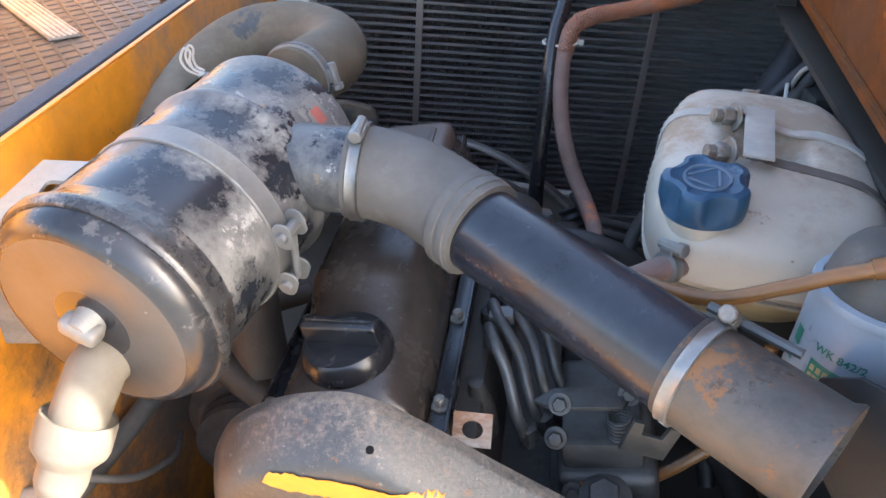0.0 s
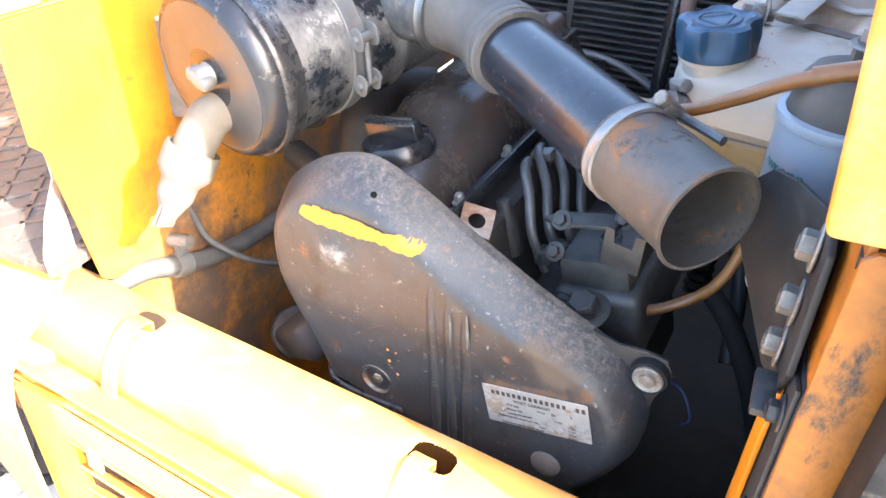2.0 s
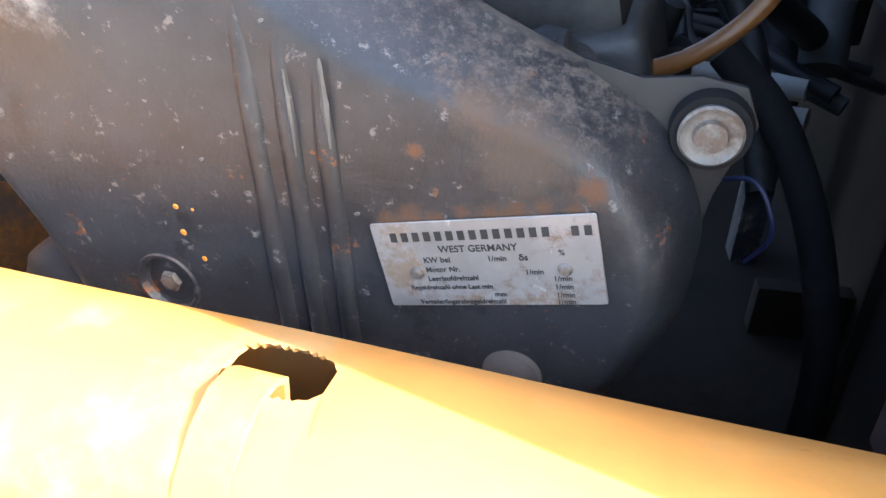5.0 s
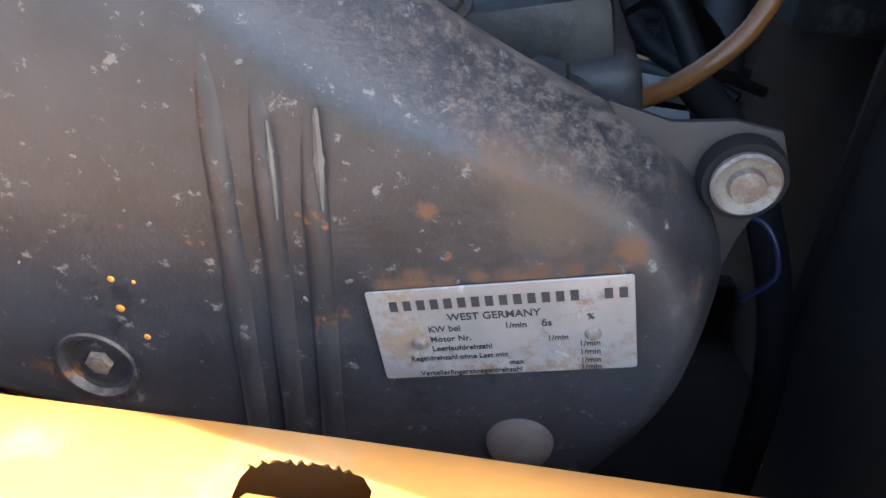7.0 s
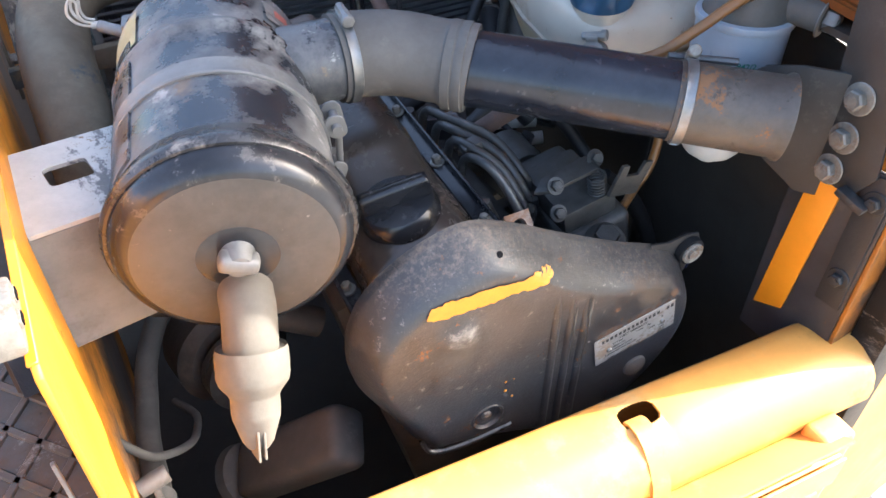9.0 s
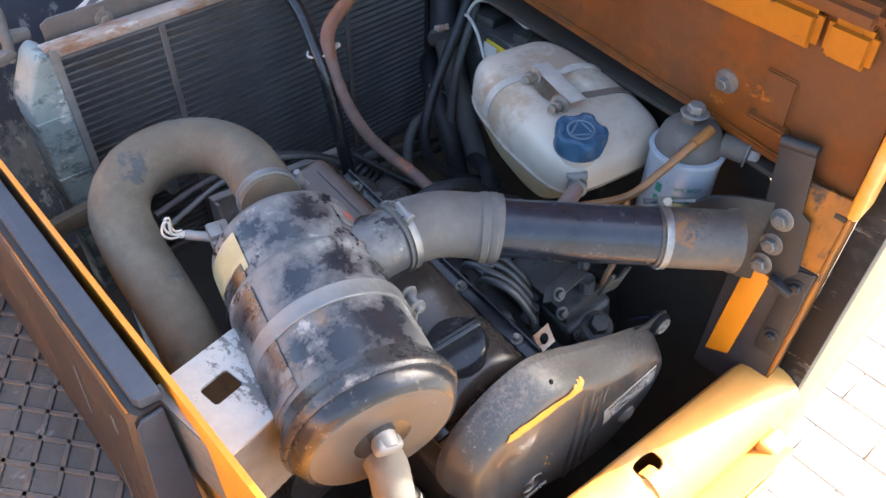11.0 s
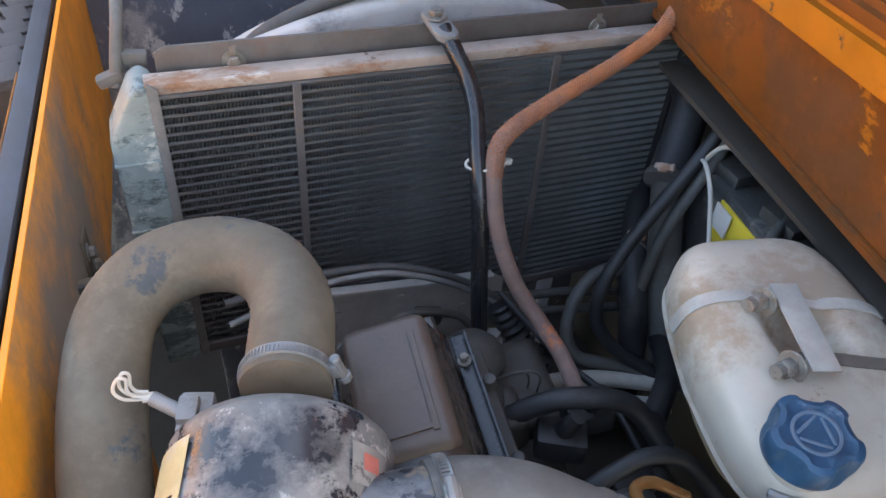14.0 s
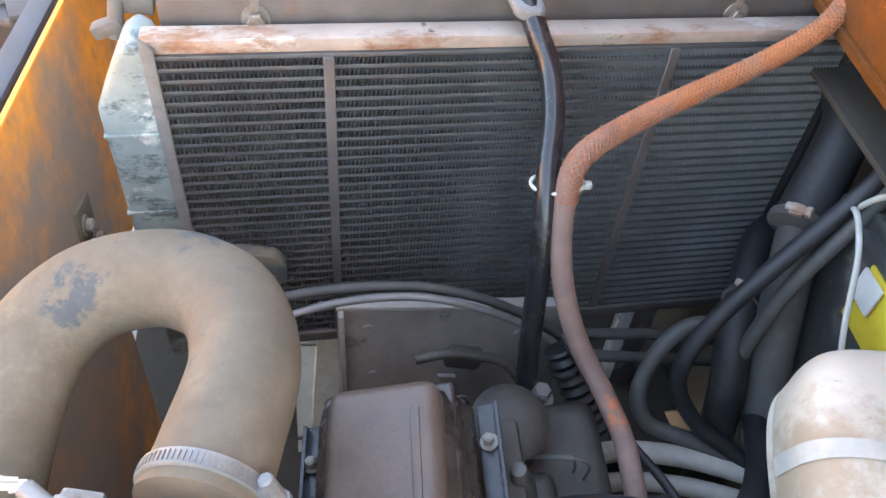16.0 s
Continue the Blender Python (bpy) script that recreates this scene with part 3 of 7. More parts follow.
def bolt_mesh(at, axis, r=0.008, h=0.006, washer=True):
    bm = B()
    a = Vector(axis).normalized()
    if washer:
        lathe(bm, [(r * 1.0, -0.001), (r * 1.55, 0), (r * 1.6, 0.0008), (r * 1.5, 0.0018), (r * 0.9, 0.002)], at, a, 20)
    lathe(bm, [(r * 0.9, 0.0), (r, 0.0015), (r, h * 0.85), (r * 0.86, h), (0, h)], Vector(at) + a * 0.0015, a, 6)
    lathe(bm, [(r * 0.5, h), (r * 0.55, h + 0.0012), (0, h + 0.0016)], Vector(at) + a * 0.0012, a, 12)
    return bm


def clamp_band(c, axis, r, w=0.010, screw=None):
    """A worm-drive hose clamp: band, ridges and screw housing. Returns the meshes of band and screw."""
    bm = B()
    lathe(bm, [(r, -w / 2), (r + 0.0014, -w / 2 + 0.0006), (r + 0.0009, -w / 2 + 0.002), (r + 0.0009, w / 2 - 0.002), (r + 0.0014, w / 2 - 0.0006), (r, w / 2)], c, axis, 48)
    a = Vector(axis).normalized()
    s = (Vector(screw) - a * Vector(screw).dot(a)).normalized()
    t = a.cross(s)
    for k in range(34):
        ang = -0.35 - 0.085 * k
        d = s * math.cos(ang) + t * math.sin(ang)
        box(bm, Vector(c) + d * (r + 0.0013), (w * 0.55, 0.0007, 0.0012), Matrix((a, d.cross(a), d)).transposed(), 0)
    sc = B()
    p = Vector(c) + s * (r + 0.0045)
    box(sc, p - s * 0.0015, (w * 1.15, 0.012, 0.006), Matrix((a, t, s)).transposed(), 0.002)
    lathe(sc, [(0.003, -0.010), (0.0040, -0.009), (0.0040, 0.008), (0.0054, 0.0085), (0.0054, 0.0125), (0.0044, 0.0135), (0, 0.0135)], p + s * 0.0008, t, 8)
    return bm, sc


def text_mesh(body, size, at, u, v, up=0.0004):
    cu = bpy.data.curves.new("text", "FONT")
    cu.body, cu.size, cu.extrude, cu.offset = body, size, 0.0001, size * 0.012
    cu.align_x, cu.align_y = "LEFT", "BOTTOM_BASELINE"
    tmp = bpy.data.objects.new("text", cu)
    scene.collection.objects.link(tmp)
    dg = bpy.context.evaluated_depsgraph_get()
    me = bpy.data.meshes.new_from_object(tmp.evaluated_get(dg))
    bpy.data.objects.remove(tmp)
    u, v = Vector(u).normalized(), Vector(v).normalized()
    n = u.cross(v)
    m = Matrix.Translation(Vector(at) + n * up) @ Matrix((u, v, n)).transposed().to_4x4()
    me.transform(m)
    bm = bmesh.new()
    bm.from_mesh(me)
    bpy.data.meshes.remove(me)
    return bm

# ---- the large structure ----
X, Y, Z = Vector((1, 0, 0)), Vector((0, 1, 0)), Vector((0, 0, 1))


def wall_x(y):
    return -0.343 + 0.045 * y


def sill_y(x):
    return 0.199 - 0.13 * x


def hood_x(y, z):
    return 0.248 + 0.163 * y - 0.17 * (z - 1.29)


# ground
bm = B()
box(bm, (0, 0, 0.395), (120, 120, 0.1), bev=0)
ground = tagged(part("ground", bm, M_joint), "sandy paving ground reaching to the horizon", "ground", kind="structure")

# machine body
body = thing("machine_body", (0, 0.2, 0.5), "orange painted steel body of a work machine, engine bay open", "vehicle")

# left side wall of the bay: a thin sheet with a stepped front edge
bm = B()
prof = [(0.215, 1.155), (0.205, 1.165), (0.205, 1.262), (0.212, 1.268), (2.2, 1.268), (2.2, 0.98), (0.98, 0.98), (0.95, 0.55), (0.26, 0.55), (0.262, 0.99), (0.235, 1.01)]
dirn = Vector((0.045, 1, 0)).normalized()
prism(bm, [(y, z) for y, z in prof], (-0.343, 0, 0), (0.045, 1, 0), Z, (0.004, 0, 0), 0.0008, 1)
side_wall = part("side_wall", bm, M_orange_worn, body, "orange side sheet with brown dust on its inner face")
bm = B()
prism(bm, [(0.208, 1.2685), (2.2, 1.2685), (2.2, 1.2705), (0.208, 1.2705)], (-0.3437, 0, 0), (0.045, 1, 0), Z, (0.0054, 0, 0), 0.0006, 1)
part("wall_edge", bm, M_orange_sat, body, "clean orange top edge of the side sheet")
# latch block on the wall's front corner
bm = B()
LR = Matrix.Rotation(radians(-2.6), 3, "Z")
box(bm, (-0.3385, 0.234, 1.2795), (0.017, 0.040, 0.018), LR, 0.003)
for y in (0.226, 0.245):
    box(bm, (-0.3298, y, 1.2825), (0.0016, 0.010, 0.0045), LR, 0.0004)
latch = part("latch", bm, M_bolt, body, "grey cast latch block")
# black plates that stand for the dark of the latch's slots
for y in (0.226, 0.245):
    bm = B()
    box(bm, (-0.3287, y, 1.2825), (0.0008, 0.0075, 0.003), LR, 0)
    part("slot", bm, M_core_deep, latch)
bm = B()
prism(bm, [(0.228, 1.180), (0.2315, 1.180), (0.231, 1.124), (0.230, 1.021), (0.195, 1.030), (0.195, 1.053), (0.209, 1.090), (0.2275, 1.120)], (-0.3495, 0, 0), Y, Z, (0.0025, 0, 0), 0.0006, 1)
part("edge_plate", bm, M_galv_dull, body, "bent grey edge plate")
# front sill: a rounded pressing with two slots
sill_u = Vector((1, -0.13, 0)).normalized()
sill_o = Vector((0, 0.202, 1.002))
sill_in = Vector((-sill_u.y, sill_u.x, 0))
bm = B()
SEC = [(0.0, -0.16), (0.0, -0.004), (-0.004, 0.0), (-0.016, 0.0022), (-0.042, 0.0018), (-0.052, -0.002), (-0.064, -0.010), (-0.073, -0.022), (-0.077, -0.036), (-0.077, -0.05), (-0.070, -0.056)]
SLOTS = ((-0.264, -0.228), (0.040, 0.077))


def slot_half(x):
    """Half depth of a round-ended slot at x, or none outside of the slots."""
    for a, b in SLOTS:
        if a - 1e-6 <= x <= b + 1e-6:
            u = abs((x - (a + b) / 2) / ((b - a) / 2))
            return 0.0045 + 0.0075 * math.sqrt(max(0.0, 1 - u**2.6)) + 0.0009 * math.sin(x * 2300)
    return None


xs = sorted({-0.41, -0.375, 0.298, *(round(-0.34 + 0.02 * k, 3) for k in range(31)), *(round(a + (b - a) * k / 24, 5) for a, b in SLOTS for k in range(25))})
cols = []
for x in xs:
    wob = 0.0008 * noise.noise((x * 9, 0, 0)) + max(0.0, 0.003 + 0.010 * (x + 0.1))
    h = slot_half(x)
    sec = [(-0.0285 + h if k == 3 else -0.0285 - h, q) if h and k in (3, 4) else (p, q) for k, (p, q) in enumerate(SEC)]
    cols.append([bm.verts.new(sill_o + sill_u * (x / sill_u.x) + sill_in * p + Z * (q + wob)) for p, q in sec])
for (xa, a), (xb, b) in zip(zip(xs, cols), zip(xs[1:], cols[1:])):
    slot = slot_half(xa) and slot_half(xb)
    for k in range(len(SEC) - 1):
        if slot and k == 3:
            continue
        bm.faces.new((a[k], b[k], b[k + 1], a[k + 1]))
got = bmesh.ops.extrude_face_region(bm, geom=bm.faces[:])
bmesh.ops.translate(bm, verts=[g for g in got["geom"] if isinstance(g, bmesh.types.BMVert)], vec=-Z * 0.003 + sill_in * 0.002)
part("front_sill", bm, M_sill, body, "sunlit orange front sill with two slots", sharp=50)
# louvred panel hooked over the sill
def louvre_panel():
    ob = thing("louvre_panel", sill_o + Z * -0.35 + sill_in * -0.09, "orange pressed steel louvre panel hooked over the front sill", "grille")
    o = sill_o + sill_in * -0.078
    for x, z, w, h in ((-0.355, -0.15, 0.05, 0.26), (0.235, -0.15, 0.04, 0.26)):
        bm = B()
        box(bm, o + sill_u * x + Z * (z - 0.015) - sill_in * 0.012, (w, 0.03, h), Matrix((sill_u, sill_in, Z)).transposed(), 0.008, 3)
        part("frame", bm, M_orange_glare, ob)
    R = Matrix((sill_u, sill_in, Z)).transposed() @ Matrix.Rotation(radians(-28), 3, "X")
    bm = B()
    box(bm, o + sill_u * -0.06 + Z * -0.045 - sill_in * 0.009, (0.60, 0.056, 0.003), R, 0.001)
    part("top_rail", bm, M_orange_glare, ob)
    bm = B()
    box(bm, o + sill_u * -0.06 + Z * -0.075 - sill_in * 0.034, (0.60, 0.003, 0.04), Matrix((sill_u, sill_in, Z)).transposed(), 0.001)
    part("rail_apron", bm, M_orange_glare, ob)
    bm = B()
    box(bm, o + sill_u * -0.06 + Z * -0.0585, (0.60, 0.060, 0.003), Matrix((sill_u, sill_in, Z)).transposed(), 0.001)
    part("rail_ledge", bm, M_orange_glare, ob)
    R2 = Matrix((sill_u, sill_in, Z)).transposed() @ Matrix.Rotation(radians(-38), 3, "X")
    for k in range(6):
        bm = B()
        box(bm, o + sill_u * -0.06 + Z * (-0.112 - 0.034 * k) - sill_in * 0.022, (0.57, 0.03, 0.003), R2, 0.001)
        part("slat", bm, M_orange_glare, ob)
    bm = B()
    box(bm, o + sill_u * -0.06 + Z * -0.19 + sill_in * 0.006, (0.60, 0.003, 0.27), Matrix((sill_u, sill_in, Z)).transposed(), 0.0)
    part("backing", bm, M_orange_dark, ob)
    bm = B()
    box(bm, o + sill_u * -0.06 + Z * -0.33 - sill_in * 0.02, (0.62, 0.03, 0.05), Matrix((sill_u, sill_in, Z)).transposed(), 0.006)
    part("bottom_rail", bm, M_orange_glare, ob)
    for x in (-0.250, 0.053):
        bm = B()
        pts = [(-0.030, -0.006), (-0.029, 0.004), (-0.034, 0.0075), (-0.045, 0.008), (-0.056, 0.002), (-0.066, -0.008), (-0.076, -0.024), (-0.081, -0.04), (-0.084, -0.056), (-0.092, -0.067), (-0.106, -0.076), (-0.113, -0.09), (-0.115, -0.115)]
        ribbon(bm, [sill_o + sill_u * x + sill_in * a + Z * b for a, b in pts], sill_u * 0.018, 0.003)
        part("hook_strap", bm, M_orange_glare, ob)
    return ob


louvre_panel()

# fender left of the louvres, sloping down from the cab floor to the wheel arch
def arch_z(x):
    d = 0.42**2 - (x + 0.766) ** 2
    return 0.583 + (math.sqrt(d) if d > 0 else -0.3)


bm = B()
top_rows = [(0.250, 1.036), (0.236, 1.036), (0.222, 1.030), (0.19, 1.004), (0.15, 0.985), (0.128, 0.965), (0.118, 0.93)]
cols = []
for k in range(34):
    x = -0.353 - 0.02 * k
    low = max(0.55, arch_z(x))
    col = []
    for y, z in top_rows:
        yy = y - 0.10 * (x + 0.353)
        col.append(bm.verts.new((x, yy, max(z, low + 0.001))))
    for t in (0.25, 0.5, 0.75, 1.0):
        col.append(bm.verts.new((x, 0.116 - 0.10 * (x + 0.353), 0.93 + (min(low, 0.929) - 0.93) * t)))
    cols.append(col)
for a, b in zip(cols, cols[1:]):
    for k in range(len(a) - 1):
        bm.faces.new((a[k], b[k], b[k + 1], a[k + 1]))
got = bmesh.ops.extrude_face_region(bm, geom=bm.faces[:])
bmesh.ops.translate(bm, verts=[g for g in got["geom"] if isinstance(g, bmesh.types.BMVert)], vec=(0, 0.005, -0.004))
part("fender", bm, M_fender, body, "sunlit orange fender above the wheel arch", sharp=50)
bm = B()
prism(bm, [(-0.30, 0.95), (-0.352, 0.95), (-0.352, 0.6), (-0.30, 0.6)], (0, 0.128, 0), X, Z, (0, 0.01, 0), 0.002)
part("lower_front", bm, M_orange_worn, body, "dusty orange lower corner sheet")

# right corner post, black edge strip and outer panel
bm = B()
prism(bm, [(0.2625, 0.95), (0.300, 0.95), (0.300, 1.277), (0.268, 1.277), (0.2625, 1.272)], (0, 0.129, 0), X, Z, (0, 0.004, 0), 0.001)
prism(bm, [(0.1332, 1.190), (0.205, 1.190), (0.205, 1.292), (0.1332, 1.292)], (0.2640, 0, 0), Y, Z, (0.004, 0, 0), 0.001)
part("corner_post", bm, M_post, body, "grimy orange corner post")
bm = B()
prism(bm, [(0.1332, 0.955), (0.222, 0.965), (0.222, 1.160), (0.205, 1.189), (0.1332, 1.189)], (0.2625, 0, 0), Y, Z, (0.004, 0, 0), 0.001)
part("post_inner", bm, M_post_grime, body, "blackened inner face of the post")
# brighter orange laid on the post's inner face to paint reflected light
bm = B()
prism(bm, [(0.184, 1.014), (0.213, 1.002), (0.203, 1.170), (0.174, 1.160)], (0.2615, 0, 0), Y, Z, (-0.0035, 0, 0), 0.001)
part("post_face", bm, M_orange_sat, body, "orange bar on the post, reflected light in its bright colour")
bm = B()
prism(bm, [(0.283, 0.62), (0.328, 0.62), (0.356, 1.75), (0.300, 1.75)], (0, 0.097, 0), X, Z, (0, 0.0310, 0), 0.002)
part("edge_strip", bm, M_black_strip, body, "scuffed black edge strip")
bm = B()
prism(bm, [(0.3265, 0.5), (1.4, 0.5), (1.4, 1.75), (0.3575, 1.75)], (0, 0.1, 0), (1, 0.0, 0), Z, (0, 0.028, 0), 0.002)
part("outer_panel", bm, M_orange, body, "sunlit orange outer panel")
bm = B()
prism(bm, [(0.0, 0.55), (0.05, 0.55), (0.05, 0.95), (0.0, 0.97)], (0.298, 0.118, 0), X, Z, (0, 0.02, 0), 0.002)
part("sill_corner", bm, M_orange_dark, body)

# cab floor of chequer plate, its pattern of raised bars
bm = B()
box(bm, (-0.675, 1.0, 1.034), (0.67, 1.6, 0.010), None, 0.001)
part("cab_floor", bm, M_chequer, body, "rusty steel chequer plate floor")
bm = B()
for k in range(-34, 35):
    for s in (1, -1):
        # raised diamond lines, clipped to the floor
        x0, y0 = -0.675, 1.0 + 0.054 * k
        dx, dy = 0.325, 0.325 * 1.35 * s
        a, b = Vector((x0 - dx, y0 - dy, 1.0395)), Vector((x0 + dx, y0 + dy, 1.0395))
        lo, hi = 0.22, 1.78
        ta, tb = 0.0, 1.0
        d = b.y - a.y
        t0, t1 = sorted(((lo - a.y) / d, (hi - a.y) / d))
        ta, tb = max(0, t0), min(1, t1)
        if tb - ta < 0.02:
            continue
        p, q = a.lerp(b, ta), a.lerp(b, tb)
        dr = (q - p)
        box(bm, (p + q) / 2, (0.007, dr.length, 0.0035), Matrix.Rotation(math.atan2(-dr.x, dr.y), 3, "Z"), 0.0012, 1)
treads = part("tread_pattern", bm, M_chequer, body)
tagged(treads, kind="stuff")
# black disc painted as a drain hole in the floor, loose hose end and a ribbed aluminium strip lying on it
bm = B()
lathe(bm, [(0.0, 0.0), (0.018, 0.0), (0.019, -0.004)], (-0.826, 0.504, 1.0412), Z, 20)
part("drain_hole_disc", bm, M_core_deep, body)
bm = B()
a, b = Vector((-0.965, 1.515, 1.046)), Vector((-0.735, 1.285, 1.046))
R = axes(b - a, (0, 0, 1))
box(bm, (a + b) / 2, (0.058, 0.006, (b - a).length), R, 0.001)
for k in range(6):
    box(bm, (a + b) / 2 + R @ Vector((-0.025 + 0.01 * k, 0, 0)) + Z * 0.004, (0.004, 0.004, (b - a).length), R, 0.001)
tagged(part("tread_strip", bm, M_alu_strip, None, at=(a + b) / 2), "ribbed grey aluminium strip lying on the cab floor", "strip")
# foot pedal standing on the cab floor
pedal = thing("foot_pedal", (-0.84, 1.16, 1.04), "grey ribbed foot pedal on a dark stalk in the cab", "pedal")
PR = Matrix.Rotation(radians(-20), 3, "X") @ Matrix.Rotation(radians(18), 3, "Z")
bm = B()
box(bm, (-0.845, 1.16, 1.125), (0.075, 0.115, 0.016), PR, 0.007, 3)
pad_part = part("pad", bm, M_galv_dull, pedal, "worn grey pedal pad")
for k in range(5):
    bm = B()
    box(bm, Vector((-0.845, 1.16, 1.125)) + PR @ Vector((0, -0.04 + 0.02 * k, 0.008)), (0.060, 0.004, 0.003), PR, 0.001)
    part("ridge", bm, M_galv_dull, pad_part)
bm = B()
tube(bm, [(-0.845, 1.165, 1.118), (-0.842, 1.175, 1.085), (-0.835, 1.19, 1.036)], 0.011, 12)
part("stalk", bm, M_bracket, pedal, "dark steel stalk")
# far side wall of the cab, sunlit
bm = B()
box(bm, (-1.035, 1.0, 1.25), (0.012, 2.0, 0.46), Matrix.Rotation(radians(-2), 3, "Z"), 0.003)
box(bm, (-1.008, 1.0, 1.052), (0.045, 1.6, 0.05), Matrix.Rotation(radians(-2), 3, "Z"), 0.008)
part("cab_side", bm, M_orange, body, "orange cab side beyond the floor")

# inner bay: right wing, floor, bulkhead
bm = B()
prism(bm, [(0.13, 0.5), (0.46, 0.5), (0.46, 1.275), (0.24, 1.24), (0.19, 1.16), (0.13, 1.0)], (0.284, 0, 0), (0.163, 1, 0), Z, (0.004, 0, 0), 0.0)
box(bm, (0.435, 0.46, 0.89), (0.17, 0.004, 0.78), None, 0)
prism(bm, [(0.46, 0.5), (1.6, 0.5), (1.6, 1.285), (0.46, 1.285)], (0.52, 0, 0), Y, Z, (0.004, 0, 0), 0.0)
part("inner_wing", bm, M_dark, body, "inner wing with the bay's shade in its dark colour")
# added ledge that keeps daylight out of the gap between wing and hood
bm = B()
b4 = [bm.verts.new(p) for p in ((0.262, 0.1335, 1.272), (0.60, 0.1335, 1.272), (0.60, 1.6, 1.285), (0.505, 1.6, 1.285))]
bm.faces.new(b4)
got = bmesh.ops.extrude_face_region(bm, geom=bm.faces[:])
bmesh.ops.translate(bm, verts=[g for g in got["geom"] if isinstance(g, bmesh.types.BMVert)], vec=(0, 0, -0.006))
part("wing_ledge", bm, M_dark, body, "dark ledge added to close the gap under the hood")
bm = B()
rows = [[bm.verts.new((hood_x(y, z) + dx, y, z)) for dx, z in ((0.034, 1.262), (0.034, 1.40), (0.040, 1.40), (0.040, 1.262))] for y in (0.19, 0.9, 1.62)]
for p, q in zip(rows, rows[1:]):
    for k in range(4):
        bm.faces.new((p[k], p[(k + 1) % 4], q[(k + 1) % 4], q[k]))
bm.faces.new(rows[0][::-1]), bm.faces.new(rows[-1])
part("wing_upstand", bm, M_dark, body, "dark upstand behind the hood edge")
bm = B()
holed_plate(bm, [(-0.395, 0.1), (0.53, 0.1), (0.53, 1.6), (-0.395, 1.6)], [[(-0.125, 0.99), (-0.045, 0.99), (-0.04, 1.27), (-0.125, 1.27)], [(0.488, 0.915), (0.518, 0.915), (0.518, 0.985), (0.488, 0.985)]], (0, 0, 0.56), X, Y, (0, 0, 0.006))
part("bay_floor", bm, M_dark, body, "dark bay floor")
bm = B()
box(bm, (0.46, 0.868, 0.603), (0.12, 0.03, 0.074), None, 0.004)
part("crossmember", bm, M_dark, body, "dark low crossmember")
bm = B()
box(bm, (0.05, 1.50, 1.1), (0.9, 0.008, 1.1), None, 0.002)
part("bulkhead", bm, M_bluegrey, body, "blue-grey bulkhead smeared with pale dust")
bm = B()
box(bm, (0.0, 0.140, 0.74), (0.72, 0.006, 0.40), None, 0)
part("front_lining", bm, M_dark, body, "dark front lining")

# seal pad along the wall: brown panel topped by a grained rubber seal
pad = thing("side_pad", (-0.36, 0.5, 1.04), "dark brown panel with grained rubber seal along the side wall", "panel")
bm = B()
PADV = Vector((0.045, 1, 0))
rows = []
for y, k in ((0.428, 0.85), (0.434, 1.0), (0.60, 1.0), (1.098, 1.0), (1.104, 0.3)):
    o_ = Vector((-0.346, 0, 1.045)) + PADV * y
    rows.append([bm.verts.new(o_ + Vector(q)) for q in ((-0.008, 0, 0), (-0.010 - 0.044 * k, 0, 0), (-0.010 - 0.042 * k, 0, 0.05), (-0.010 - 0.026 * k, 0, 0.206), (-0.010 - 0.021 * k, 0, 0.211), (-0.008, 0, 0.211))])
for a, b in zip(rows, rows[1:]):
    for k in range(6):
        n = (k + 1) % 6
        bm.faces.new((a[k], a[n], b[n], b[k]))
bm.faces.new(rows[0][::-1]), bm.faces.new(rows[-1])
part("panel", bm, M_brown_panel, pad)
bm = B()
prism(bm, [(-0.0045, 0.428), (-0.023, 0.431), (-0.026, 0.438), (-0.026, 1.70), (-0.0045, 1.70)], (-0.346, 0, 1.2565), X, (0.045, 1, 0), (0, 0, 0.012), 0.0025)
part("seal", bm, M_seal, pad, "blue-black grained rubber seal")
bm = B()
oc = Vector((-0.346, 0, 1.045)) + PADV * 0.4265
prism(bm, [(-0.009, 0.002), (-0.050, 0.002), (-0.048, 0.05), (-0.033, 0.200), (-0.028, 0.208), (-0.009, 0.208)], oc, X, Z, (0, -0.004, 0), 0.0015)
part("end_cap", bm, M_seal, pad, "blue-black rubber end of the panel")
bm = B()
tube(bm, [Vector((-0.3785, 0, 1.2555)) + PADV * v for v in (0.436, 0.60, 0.80, 1.0, 1.098)], 0.0011, 6, smooth=False)
part("edge_bead", bm, M_orange_dark, pad, "thin rusty orange edge under the seal")
for v, z, h in ((0.56, 1.17, 0.060), (0.50, 1.09, 0.05), (0.475, 1.205, 0.018)):
    bm = B()
    x = -0.346 - 0.010 - (0.042 - 0.016 * (z - 1.095) / 0.156) - 0.0004
    box(bm, Vector((x, 0, z)) + PADV * v, (0.0012, 0.0018 if h > 0.02 else 0.006, h), Matrix.Rotation(radians(-9), 3, "X") @ Matrix.Rotation(radians(5.9), 3, "Y"), 0.0004)
    part("scratch", bm, M_scuff_highlight, pad, "pale scratch in the paint")

# step box with a lugged rubber mat
step = thing("step_box", (-0.40, 1.4, 1.04), "dark step box with lugged black rubber mat", "step")
bm = B()
box(bm, (-0.40, 1.40, 1.135), (0.150, 0.58, 0.19), None, 0.008)
part("box", bm, M_brown_panel, step)
bm = B()
box(bm, (-0.40, 1.40, 1.235), (0.155, 0.59, 0.010), None, 0.004)
mat_part = part("mat", bm, M_mat, step, "black rubber mat")
lug = None
